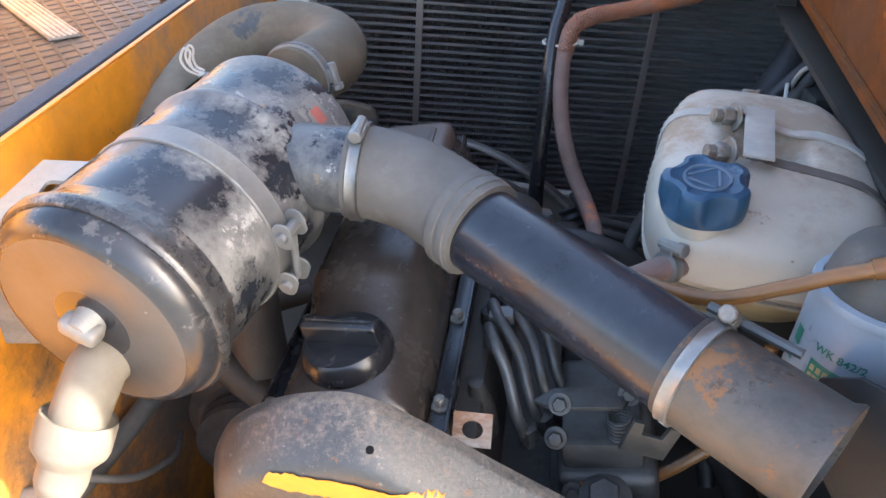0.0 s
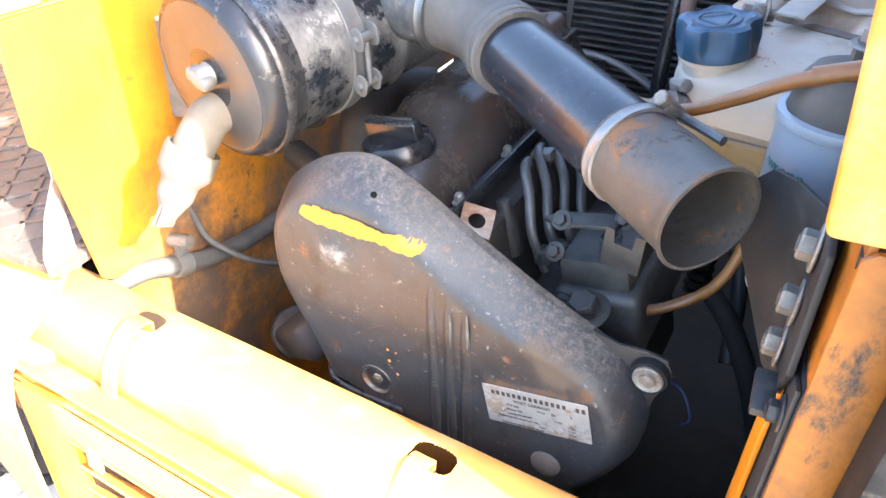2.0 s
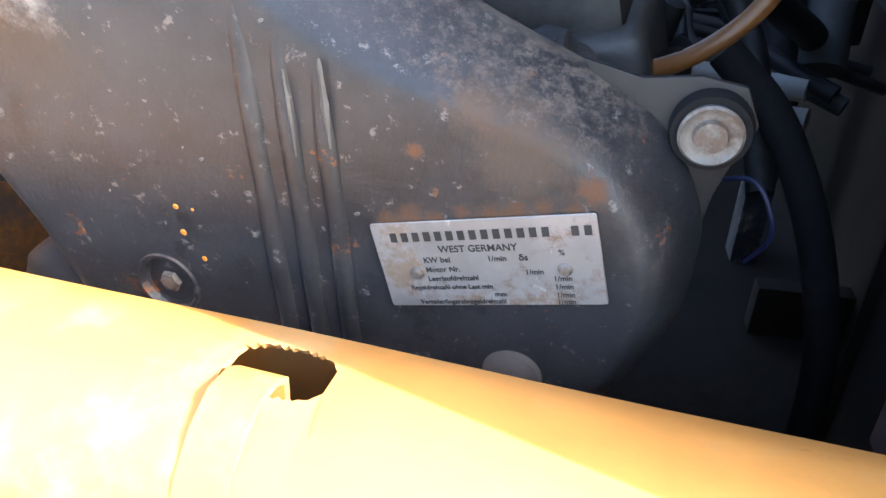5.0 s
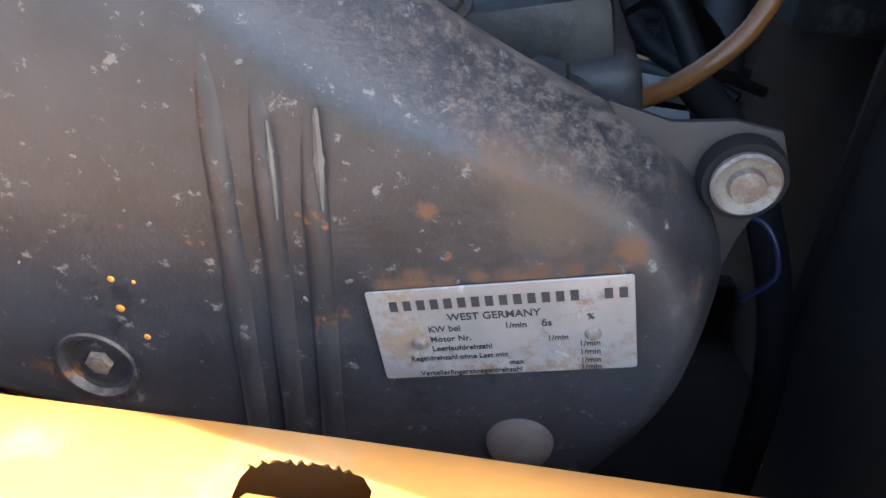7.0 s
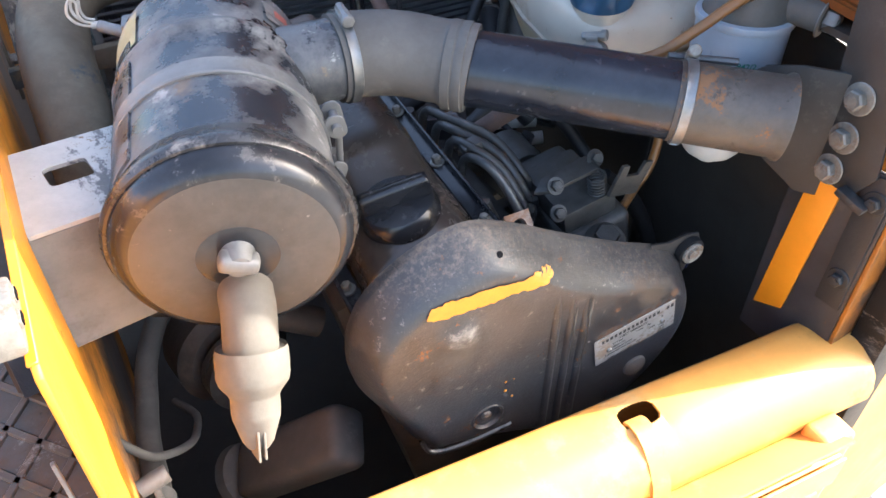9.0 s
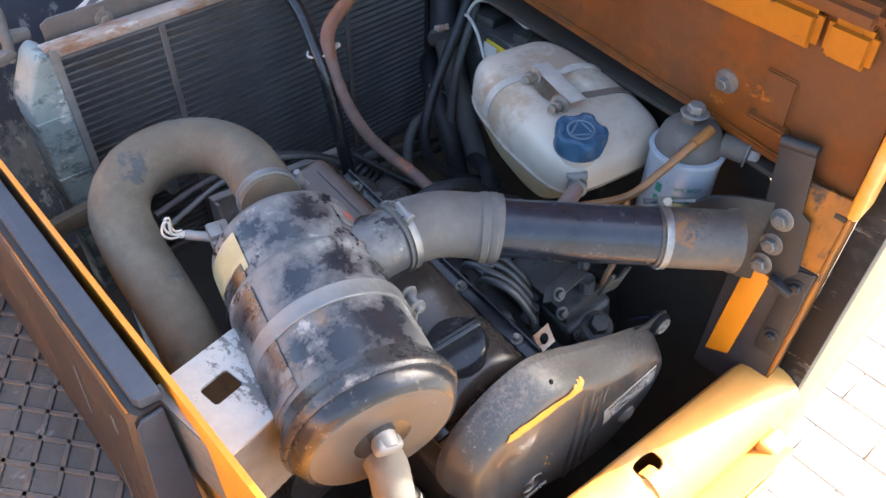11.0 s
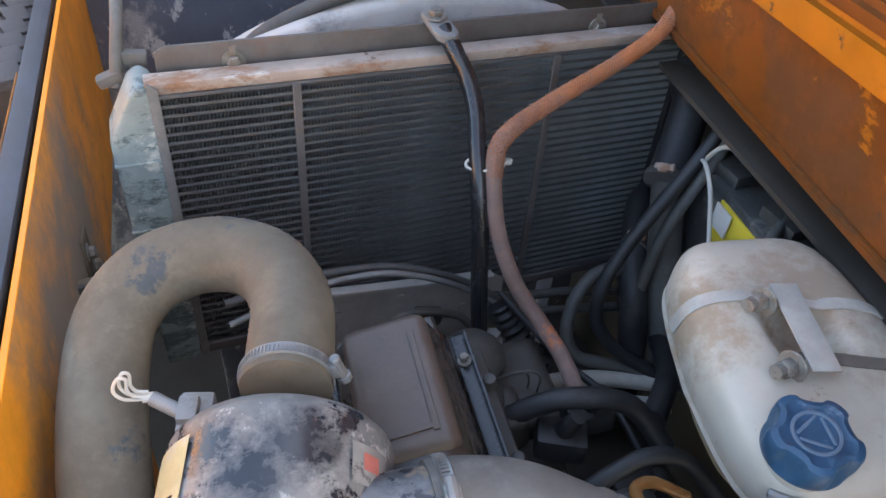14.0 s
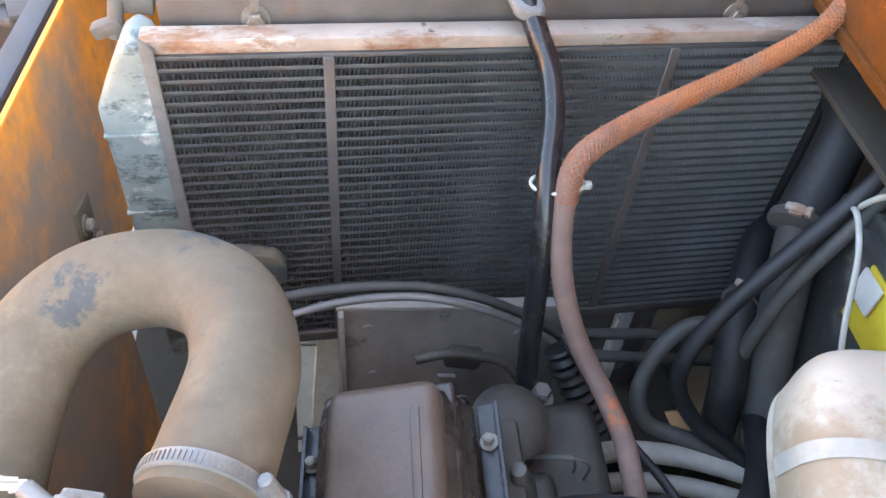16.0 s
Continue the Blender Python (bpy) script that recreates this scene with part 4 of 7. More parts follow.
for i in range(4):
    for j in range(13):
        c = Vector((-0.343 - 0.036 * i, 1.125 + 0.042 * j + (0.021 if i % 2 else 0), 1.243))
        if lug is None:
            bm = B()
            box(bm, c, (0.030, 0.038, 0.008), Matrix.Rotation(radians(18), 3, "Z") @ Matrix.Rotation(radians(8), 3, "X"), 0.0035)
            lug, first = part("lug", bm, M_mat, mat_part), c.copy()
        else:
            o = lug.copy()
            scene.collection.objects.link(o)
            o.location = lug.location + (c - first)

# ---- air cleaner ----
DISC = Vector((-0.210, 0.311, 1.213))
AX = Vector((0.28, 0.95, 0.115)).normalized()
R_can = axes(AX, (0, 0, 1))
UPC = (Z - AX * Z.dot(AX)).normalized()
RTC = AX.cross(UPC) * -1
if RTC.x < 0:
    RTC = -RTC


def on_can(along, angle, r):
    """A point on the canister: metres from the lid, degrees from its top towards the engine side."""
    a = radians(angle)
    return DISC + AX * along + (UPC * math.cos(a) + RTC * math.sin(a)) * r


air = thing("air_cleaner", DISC + AX * 0.12 - UPC * 0.08, "worn black cylindrical air cleaner with dusty steel lid", "air cleaner")
bm = B()
dent = lambda a, h: 1 + 0.006 * noise.noise((math.cos(a) * 1.3, math.sin(a) * 1.3, h * 14))
lathe(bm, [(0.0, 0.02), (0.0747, 0.02), (0.0747, 0.08), (0.0742, 0.13), (0.0747, 0.1455), (0.0772, 0.1485), (0.0778, 0.1525), (0.0772, 0.1565), (0.0742, 0.1595), (0.0737, 0.212), (0.0742, 0.220),
           (0.0723, 0.225), (0.0662, 0.232), (0.045, 0.240), (0.0, 0.242)], DISC, AX, 72, warp=dent)
PATCH = ((0.040, -8, 0.024), (0.046, 26, 0.026), (0.064, 6, 0.024), (0.060, -34, 0.018), (0.070, 38, 0.016), (0.122, -14, 0.021), (0.126, 18, 0.022), (0.124, 48, 0.014), (0.176, -8, 0.018), (0.196, 14, 0.020), (0.200, -30, 0.016), (0.05, 96, 0.022), (0.125, 100, 0.02), (0.05, 150, 0.05), (0.15, 160, 0.05), (0.07, -72, 0.014), (0.13, -70, 0.014))
M_canister = material("enamel_under_grey_dust", (0.135, 0.133, 0.130), 0.55, vary=0.3, grain=45, bump=0.10, spec=0.55,
                      layers=[((0.24, 0.235, 0.222), 0.75, 0, 10, 0.50, 0.60, (1, 1, 0.7)), ((0.34, 0.33, 0.31), 0.8, 0, 26, 0.575, 0.61, ONE), ((0.19, 0.14, 0.10), 0.8, 0, 20, 0.60, 0.63, ONE), ((0.020, 0.022, 0.028), 0.25, 0, 13, 0.55, 0.59, ONE), ((0.25, 0.15, 0.08), 0.85, 0, 50, 0.63, 0.655, ONE)],
                      spots=[((0.016, 0.019, 0.025), 0.24, on_can(a, g, 0.0745) - air.location, q * 1.15) for a, g, q in PATCH])
can = part("canister", bm, M_canister, air, "black enamel canister scraped to grey dust")
bm = B()
lathe(bm, [(0.0, -0.0086), (0.008, -0.0088), (0.013, -0.0096), (0.018, -0.0107), (0.023, -0.0116), (0.030, -0.0122), (0.050, -0.0124), (0.0640, -0.0122), (0.0668, -0.0116), (0.0668, 0.0), (0.0, 0.0)], DISC, AX, 72)
lid = part("lid", bm, M_can_cap, air, "dusty brown-grey steel lid")
bm = B()
lathe(bm, [(0.0660, -0.0119), (0.0690, -0.0108), (0.0720, -0.0088), (0.0748, -0.0055), (0.0768, -0.001), (0.0780, 0.004), (0.0784, 0.012), (0.0640, 0.012)], DISC, AX, 72)
part("lid_shoulder", bm, M_can_edge, lid, "rounded dark steel shoulder")
bm = B()
lathe(bm, [(0.0756, 0.004), (0.0799, 0.004), (0.0820, 0.007), (0.0820, 0.012), (0.0799, 0.016), (0.0770, 0.022), (0.0751, 0.030), (0.0737, 0.030)], DISC, AX, 72)
part("rim", bm, M_rim, air, "rolled steel rim with bare edges")
bm = B()
wn_at = DISC - AX * 0.012 + UPC * 0.004
lathe(bm, [(0.0, 0.009), (0.014, 0.009), (0.0135, 0.004), (0.0105, -0.001), (0.0095, -0.010), (0.0085, -0.013), (0.0, -0.014)], wn_at, AX, 18)
box(bm, wn_at - AX * 0.008, (0.026, 0.013, 0.014), R_can @ Matrix.Rotation(radians(20), 3, "Z"), 0.005, 3)
part("wing_nut", bm, M_galv_dull, lid, "dusty zinc wing nut")
# stamped marks that cannot be read
bm = B()
for k in range(9):
    p = DISC - AX * 0.0125 + (UPC * math.cos(radians(-32 + 9 * k)) + RTC * math.sin(radians(-32 + 9 * k))) * 0.058
    d = (p - DISC + AX * 0.0125).normalized()
    box(bm, p + AX * 0.0008, (0.0032, 0.006, 0.0009), Matrix((AX.cross(d), d, AX)).transposed(), 0.0003, 1)
part("stamping", bm, M_can_cap, lid)
# drain elbow and dust valve
bm = B()
v0, v1, v2, v3 = Vector((-0.217, 0.290, 1.178)), Vector((-0.222, 0.280, 1.160)), Vector((-0.229, 0.268, 1.137)), Vector((-0.240, 0.246, 1.098))
tube(bm, [v0 + AX * 0.022, v0 + AX * 0.006, v0 - Z * 0.004, v1, v1 + (v2 - v1) * 0.5], 0.0185, 20)
part("drain_spout", bm, M_valve, lid, "dusty drain spout")
bm = B()
vd = (v3 - v1).normalized()
lathe(bm, [(0.0225, 0.002), (0.0235, 0.0), (0.0245, 0.004), (0.0245, 0.020), (0.0235, 0.024), (0.018, 0.031), (0.0165, 0.034), (0.0165, 0.045), (0.0155, 0.049), (0.008, 0.066), (0.005, 0.071), (0.0, 0.071)], v1 + vd * 0.006, vd, 28,
      warp=lambda a, h: 1 if h < 0.047 else 1 + 0.35 * math.cos(2 * a) * (h - 0.047) / 0.02)
for s in (0.0022, -0.0022):
    box(bm, v1 + vd * 0.068 + X * s, (0.0018, 0.022, 0.030), axes(vd, X) @ Matrix.Rotation(radians(90), 3, "Z"), 0.0008)
part("dust_valve", bm, M_valve, lid, "tan rubber dust valve with slit tip")
# strap with its pivot bolts
bm = B()
lathe(bm, [(0.0745, 0.0845), (0.0762, 0.0845), (0.0769, 0.0858), (0.0764, 0.0872), (0.0764, 0.1010), (0.0769, 0.1022), (0.0762, 0.1035), (0.0745, 0.1035)], DISC, AX, 72)
strap = part("strap", bm, M_galv_dull, air, "grey zinc mounting strap")
for ang in (78, 108):
    bm = B()
    p = on_can(0.094, ang, 0.0835)
    d = (p - (DISC + AX * 0.094)).normalized()
    tdir = AX.cross(d)
    Rb = Matrix((AX, tdir, d)).transposed()
    for s in (-0.009, 0.009):
        prism(bm, round_rect(0.021, 0.015, 0.007), p + AX * s, tdir, d, AX * 0.002, 0.0004, 1)
    lathe(bm, [(0.0035, -0.013), (0.0040, -0.012), (0.0040, 0.012), (0.0035, 0.013)], p, AX, 14)
    lathe(bm, [(0.0058, 0.0105), (0.0058, 0.0140), (0.0048, 0.0150), (0.0, 0.0150)], p, AX, 6)
    part("strap_lug", bm, M_galv_dull, strap)
bm = B()
tube(bm, [on_can(0.094, 80, 0.0855), on_can(0.094, 106, 0.0865)], 0.0028, 10, smooth=False)
part("tension_bolt", bm, M_galv_dull, strap)
# dark lap seam, label and sticker
bm = B()
for k in range(12):
    a = -82 + 3.2 * k
    d = (UPC * math.cos(radians(a)) + RTC * math.sin(radians(a)))
    box(bm, DISC + AX * 0.105 + d * 0.0752, (0.140, 0.0048, 0.0022), Matrix((AX, d.cross(AX), d)).transposed(), 0.0003, 1)
part("lap_seam", bm, M_black_worn, can)


def wrap(along, angle, wide, tall, mat, name, n=10, lift=0.0006):
    bm = B()
    rows = []
    for k in range(n + 1):
        a = angle + math.degrees(wide / 0.0745) * (k / n - 0.5)
        rows.append([bm.verts.new(on_can(along + s * tall / 2, a, 0.0745 + lift)) for s in (-1, 1)])
    for a, b in zip(rows, rows[1:]):
        bm.faces.new((a[0], b[0], b[1], a[1]))
    return part(name, bm, mat, can)


wrap(0.188, -64, 0.062, 0.045, M_yellow, "label", 12, 0.001)
wrap(0.190, 50, 0.030, 0.026, M_sticker, "sticker", 6, 0.0014)
wrap(0.192, 50, 0.013, 0.011, M_red, "sticker_mark", 4, 0.0020)
# vacuum switch with cable loop at the rear
bm = B()
sw = Vector((-0.196, 0.556, 1.262))
box(bm, sw, (0.022, 0.016, 0.03), R_can, 0.003)
box(bm, sw + UPC * 0.008 - RTC * 0.004, (0.014, 0.012, 0.02), R_can, 0.004)
tube(bm, [sw - RTC * 0.004, sw - RTC * 0.03 + AX * 0.012 + Z * 0.004], 0.005, 10, smooth=False)
switch = part("vacuum_switch", bm, M_galv_dull, air, "grey switch with white cable loop")
bm = B()
e = sw - RTC * 0.03 + AX * 0.012 + Z * 0.004
for lift, wide in ((0.0, 1.0), (0.002, 0.8)):
    tube(bm, [e + Vector((q[0] * wide, q[1] + lift, q[2] + lift)) for q in ((0.002, 0, 0), (-0.009, 0, 0.002), (-0.017, -0.001, 0.007), (-0.021, 0, 0.015), (-0.017, 0.001, 0.024), (-0.012, 0.001, 0.022), (-0.013, 0, 0.013), (-0.010, 0, 0.006), (-0.002, 0, 0.003))], 0.0012, 8)
tube(bm, [e + Vector((0.004, 0, 0.0005)), e + Vector((-0.006, 0, 0.0015))], 0.0028, 10, smooth=False)
part("cable_loop", bm, M_cable_grey, switch)

# ---- mounting bracket ----
brk = thing("air_cleaner_bracket", (-0.30, 0.40, 1.13), "pale dusty steel bracket bolted to the side wall", "bracket")
bu, bv = Vector((0.98, 0.16, -0.06)).normalized(), Vector((-0.10, 0.99, 0.05)).normalized()
bo = Vector((-0.322, 0.362, 1.232))
bm = B()
holed_plate(bm, [(0, 0), (0.10, 0), (0.10, 0.098), (0, 0.098)], [[(0.042 + x, 0.056 + y) for x, y in round_rect(0.030, 0.024, 0.004, 3)]], bo, bu, bv, (0, 0, -0.003))
part("bracket_plate", bm, M_white_dust, brk)
bm = B()
prism(bm, [(0, -0.0035), (0.10, -0.0035), (0.085, -0.10), (0.0, -0.10)], bo, bu, Z, bv * 0.003, 0.0006, 1)
part("front_plate", bm, M_galv_dull, brk, "dusty grey front plate")
bm = B()
prism(bm, [(0.0, -0.0035), (0.095, -0.0035), (0.095, -0.10), (0.0, -0.10)], bo - bu * 0.0015, bv, Z, bu * 0.003, 0.0006, 1)
part("side_plate", bm, M_galv_dull, brk)

# ---- intake hose, elbow and pipe ----
elbow = thing("intake_elbow", (0.0, 0.41, 1.21), "grey-black rubber intake elbow hose with dust", "hose")
EP = [Vector(p) for p in ((-0.115, 0.448, 1.253), (-0.082, 0.444, 1.254), (-0.052, 0.440, 1.254), (-0.022, 0.428, 1.252), (0.004, 0.409, 1.247), (0.026, 0.388, 1.243))]
bm = B()
tube(bm, [EP[1].lerp(EP[2], 0.30)] + EP[2:], lambda t: 0.0345 + (0.0015 if t > 0.8 else 0) + (0.001 if t < 0.12 else 0), 32, 10)
part("elbow_hose", bm, M_elbow, elbow)
bm = B()
tube(bm, [EP[0], EP[1].lerp(EP[2], 0.45)], 0.0325, 32, smooth=False)
part("outlet_collar", bm, M_black_worn, elbow, "black steel outlet stub")
ed = (EP[2] - EP[1]).normalized()
band, scr = clamp_band(EP[1] + ed * 0.018, ed, 0.036, 0.009, Z * 0.9 - Y * 0.2)
cl = part("hose_clamp", band, M_galv, elbow, "shiny worm-drive clamp")
part("clamp_screw", scr, M_galv_dull, cl)
pd = (Vector((0.207, 0.209, 1.228)) - EP[5]).normalized()
bm = B()
lathe(bm, [(0.0355, -0.009), (0.0372, -0.008), (0.0372, -0.001), (0.036, 0.0), (0.0372, 0.002), (0.0372, 0.008), (0.0335, 0.010)], EP[5] - pd * 0.012, pd, 40)
part("end_band", bm, M_elbow, elbow)

pipe = thing("intake_pipe", (0.12, 0.30, 1.19), "black painted intake pipe with rusty blotched end section", "pipe")
PC = Vector((0.146, 0.2675, 1.2335))
bm = B()
tube(bm, [EP[5] - pd * 0.015, PC], 0.0312, 36, smooth=False)
part("pipe_tube", bm, M_pipe, pipe)
END = PC + pd * 0.078
bm = B()
tube(bm, [PC - pd * 0.008, PC + pd * 0.03, END - pd * 0.006, END - pd * 0.002, END], lambda t: 0.0322 + (0.0024 if t > 0.7 else 0), 36, smooth=False, hollow=0.07)
part("pipe_end", bm, M_pipe_end, pipe, "rust-blotched open pipe end")
band, scr = clamp_band(PC, pd, 0.0328, 0.0085, Z * 0.8 + Vector((0.35, 0.45, 0)))
cl = part("hose_clamp", band, M_galv, pipe, "shiny worm-drive clamp")
part("clamp_screw", scr, M_bolt, cl)
# thin stay rod behind the clamp
bm = B()
tube(bm, [PC + Vector((0.010, 0.032, 0.024)), PC + Vector((0.052, -0.004, 0.022))], 0.0032, 8, smooth=False)
part("stay_rod", bm, M_steel_line, pipe)

# ---- U-shaped rubber hose ----
uh = thing("air_hose", (-0.19, 0.62, 1.15), "thick dust-covered rubber hose bent in a U", "hose")
UP = [(-0.138, 0.548, 1.277), (-0.128, 0.580, 1.277), (-0.117, 0.635, 1.274), (-0.129, 0.682, 1.272), (-0.165, 0.706, 1.271), (-0.210, 0.705, 1.264), (-0.242, 0.680, 1.249), (-0.256, 0.632, 1.234), (-0.262, 0.580, 1.216), (-0.265, 0.540, 1.190), (-0.267, 0.515, 1.145), (-0.269, 0.505, 1.08)]
bm = B()
tube(bm, UP, 0.0305, 28, 8)
part("hose", bm, M_rubber_dusty, uh)
d0 = (Vector(UP[1]) - Vector(UP[0])).normalized()
band, scr = clamp_band(Vector(UP[0]) + d0 * 0.010, d0, 0.0310, 0.009, X * 0.95 + Z * 0.3)
cl = part("hose_clamp", band, M_galv_dull, uh, "dusty worm-drive clamp")
part("clamp_screw", scr, M_galv_dull, cl)

# ---- radiator ----
rad = thing("radiator", (0.11, 0.92, 0.95), "black finned radiator with rust-stained top rail and oxidised side tank", "radiator")
X0, X1, Z0, Z1, YR = -0.192, 0.414, 0.965, 1.305, 0.905
# black sheet painting the shade behind the fins
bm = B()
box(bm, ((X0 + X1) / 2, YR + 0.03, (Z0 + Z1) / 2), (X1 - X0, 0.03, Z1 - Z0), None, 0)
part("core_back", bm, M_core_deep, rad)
NT = 33
pitch = (Z1 - Z0) / NT
first = None
for k in range(NT + 1):
    if first is None:
        bm = B()
        box(bm, ((X0 + X1) / 2, YR + 0.009, Z0), (X1 - X0, 0.020, 0.0040), None, 0.0012, 2)
        first = part("cooling_tube", bm, M_core, rad)
    else:
        o = first.copy()
        scene.collection.objects.link(o)
        o.location = first.location + Z * (pitch * k)
# corrugated fins between the tubes
verts, faces = [], []
step_f = 0.0018
n_f = int((X1 - X0) / step_f)
for k in range(NT):
    za, zb = Z0 + pitch * k + 0.0019, Z0 + pitch * (k + 1) - 0.0019
    for j in range(n_f + 1):
        z = za if j % 2 else zb
        x = X0 + step_f * j
        verts += [(x, YR - 0.0018, z), (x, YR + 0.014, z)]
        if j:
            b = len(verts) - 4
            faces.append((b, b + 1, b + 3, b + 2))
me = bpy.data.meshes.new("fin_pack")
me.from_pydata([Vector(v) - Vector(rad.location) for v in verts], [], faces)
me.materials.append(M_fin)
fins = new("fin_pack", me)
fins.parent = rad
tagged(fins, kind="stuff")
for x in (-0.055, 0.243, 0.0):
    if x:
        bm = B()
        box(bm, (x, YR - 0.002, (Z0 + Z1) / 2), (0.009, 0.004, Z1 - Z0), None, 0.0008, 1)
        part("core_bar", bm, M_flange, rad)
bm = B()
box(bm, ((X0 + X1) / 2 + 0.0, YR + 0.014, Z1 + 0.008), (X1 - X0 + 0.012, 0.026, 0.012), None, 0.003)
part("top_rail", bm, M_rail, rad, "pale rail stained with rust")
bm = B()
box(bm, ((X0 + X1) / 2, YR + 0.01, Z0 - 0.008), (X1 - X0 + 0.01, 0.03, 0.014), None, 0.002)
part("bottom_rail", bm, M_flange, rad)
bm = B()
prism(bm, [(-0.184, 1.304), (0.40, 1.304), (0.40, 1.341), (-0.174, 1.341), (-0.184, 1.335)], (0, 0.938, 0), X, Z, (0, 0.004, 0), 0.001)
flange = part("top_flange", bm, M_flange, rad, "rust-brown upright flange")
for x, z in ((-0.110, 1.320), (0.311, 1.318)):
    part("bolt", bolt_mesh((x, 0.938, z), -Y, 0.0075, 0.007), M_bolt, flange)
    bm = B()
    box(bm, (x, 0.9365, z + 0.011), (0.007, 0.002, 0.012), None, 0.0005)
    part("slot_washer", bm, M_bolt, flange)
bm = B()
prism(bm, [(-0.190, 0.94), (-0.190, 1.312), (-0.201, 1.320), (-0.213, 1.312), (-0.239, 1.262), (-0.2385, 1.14), (-0.237, 0.94)], (0, YR - 0.002, 0), X, Z, (0, 0.052, 0), 0.006, 3)
part("side_tank", bm, M_verdigris, rad, "oxidised blue-green side tank")
for z in (1.236, 1.152, 1.06):
    bm = B()
    box(bm, (-0.2140, YR + 0.022, z), (0.0515, 0.051, 0.0035), None, 0.0012)
    part("tank_rib", bm, M_verdigris, rad)
bm = B()
prism(bm, [(-0.196, 0.95), (-0.186, 0.95), (-0.186, 1.315), (-0.196, 1.325)], (0, YR - 0.006, 0), X, Z, (0, 0.005, 0), 0.0015)
part("seam", bm, M_galv_dull, rad)
bm = B()
box(bm, (X1 + 0.02, YR + 0.02, 1.13), (0.035, 0.05, 0.37), None, 0.008)
part("side_tank", bm, M_hose_black, rad, "black right side tank")

rad.rotation_euler = (0, radians(0.4), 0)

# fan shroud and hose behind the radiator
shroud = thing("fan_shroud", (0.15, 1.10, 0.9), "dusty white round fan shroud behind the radiator", "fan shroud")
bm = B()
arc = [radians(52 + 76 * k / 40) for k in range(41)]
prism(bm, [(0.50 * math.cos(a), 0.50 * math.sin(a)) for a in arc] + [(0.44 * math.cos(a), 0.44 * math.sin(a)) for a in reversed(arc)], (0.135, 1.04, 0.828), X, Z, (0, 0.06, 0), 0.014, 3)
part("ring", bm, M_shroud, shroud)
for sgn in (-1, 1):
    bm = B()
    box(bm, (0.135 + sgn * 0.289, 1.070, 0.875), (0.04, 0.05, 0.64), None, 0.004)
    part("leg", bm, M_bluegrey, shroud)
bm = B()
tube(bm, [(-0.14, 1.09, 1.20), (-0.065, 1.075, 1.280), (0.006, 1.065, 1.318), (0.053, 1.058, 1.333), (0.10, 1.055, 1.341), (0.16, 1.055, 1.342), (0.22, 1.062, 1.335), (0.32, 1.085, 1.290), (0.40, 1.09, 1.20)], 0.009, 14)
part("hose", bm, M_hose_grey, shroud, "grey hose lying over the shroud")
# tie rod and hinge plates left of the radiator
bm = B()
tube(bm, [(-0.222, 0.958, 1.297), (-0.215, 0.968, 1.330), (-0.207, 1.02, 1.360), (-0.200, 1.30, 1.385), (-0.195, 1.48, 1.39)], 0.0065, 12)
box(bm, (-0.205, 0.968, 1.322), (0.034, 0.014, 0.014), Matrix.Rotation(radians(8), 3, "Y"), 0.003)
box(bm, (-0.226, 0.960, 1.306), (0.026, 0.016, 0.012), Matrix.Rotation(radians(-20), 3, "Y"), 0.004)
tagged(part("radiator_stay", bm, M_hose_dull, None, at=(-0.24, 1.0, 1.28)), "thin dark stay rod beside the radiator", "rod")

# ---- strut and red hose ----
strut = thing("prop_rod", (0.1, 0.80, 1.0), "black glossy prop rod with flattened end", "rod")
bm = B()
tube(bm, [(0.107, 0.915, 1.345), (0.114, 0.890, 1.327), (0.122, 0.870, 1.305), (0.120, 0.840, 1.283), (0.111, 0.808, 1.258), (0.107, 0.785, 1.225), (0.106, 0.770, 1.180), (0.105, 0.755, 1.115), (0.108, 0.74, 1.02), (0.112, 0.735, 0.96)], 0.0095, 14)
part("rod", bm, M_rod, strut)
bm = B()
prism(bm, round_rect(0.026, 0.050, 0.010), (0.105, 0.918, 1.342), Vector((0.97, -0.1, 0)), Vector((0.12, -0.75, -0.2)).normalized(), (0, 0, 0.009), 0.003)
part("flat_end", bm, M_galv_dull, strut)
part("bolt", bolt_mesh((0.103, 0.928, 1.354), (0.0, -0.2, 1), 0.008, 0.006), M_bolt, strut)

red = thing("red_hose", (0.15, 0.75, 1.0), "dusty red fuel hose tied to the prop rod", "hose")
bm = B()
RED = [(0.395, 0.905, 1.345), (0.366, 0.890, 1.324), (0.311, 0.875, 1.303), (0.255, 0.860, 1.289), (0.197, 0.838, 1.280), (0.150, 0.812, 1.276), (0.128, 0.797, 1.266), (0.121, 0.785, 1.240), (0.120, 0.770, 1.205), (0.126, 0.752, 1.165), (0.140, 0.730, 1.125), (0.158, 0.700, 1.095), (0.166, 0.66, 1.080), (0.16, 0.60, 1.07)]
tube(bm, RED, 0.0091, 16, 8)
part("hose", bm, M_pink, red)


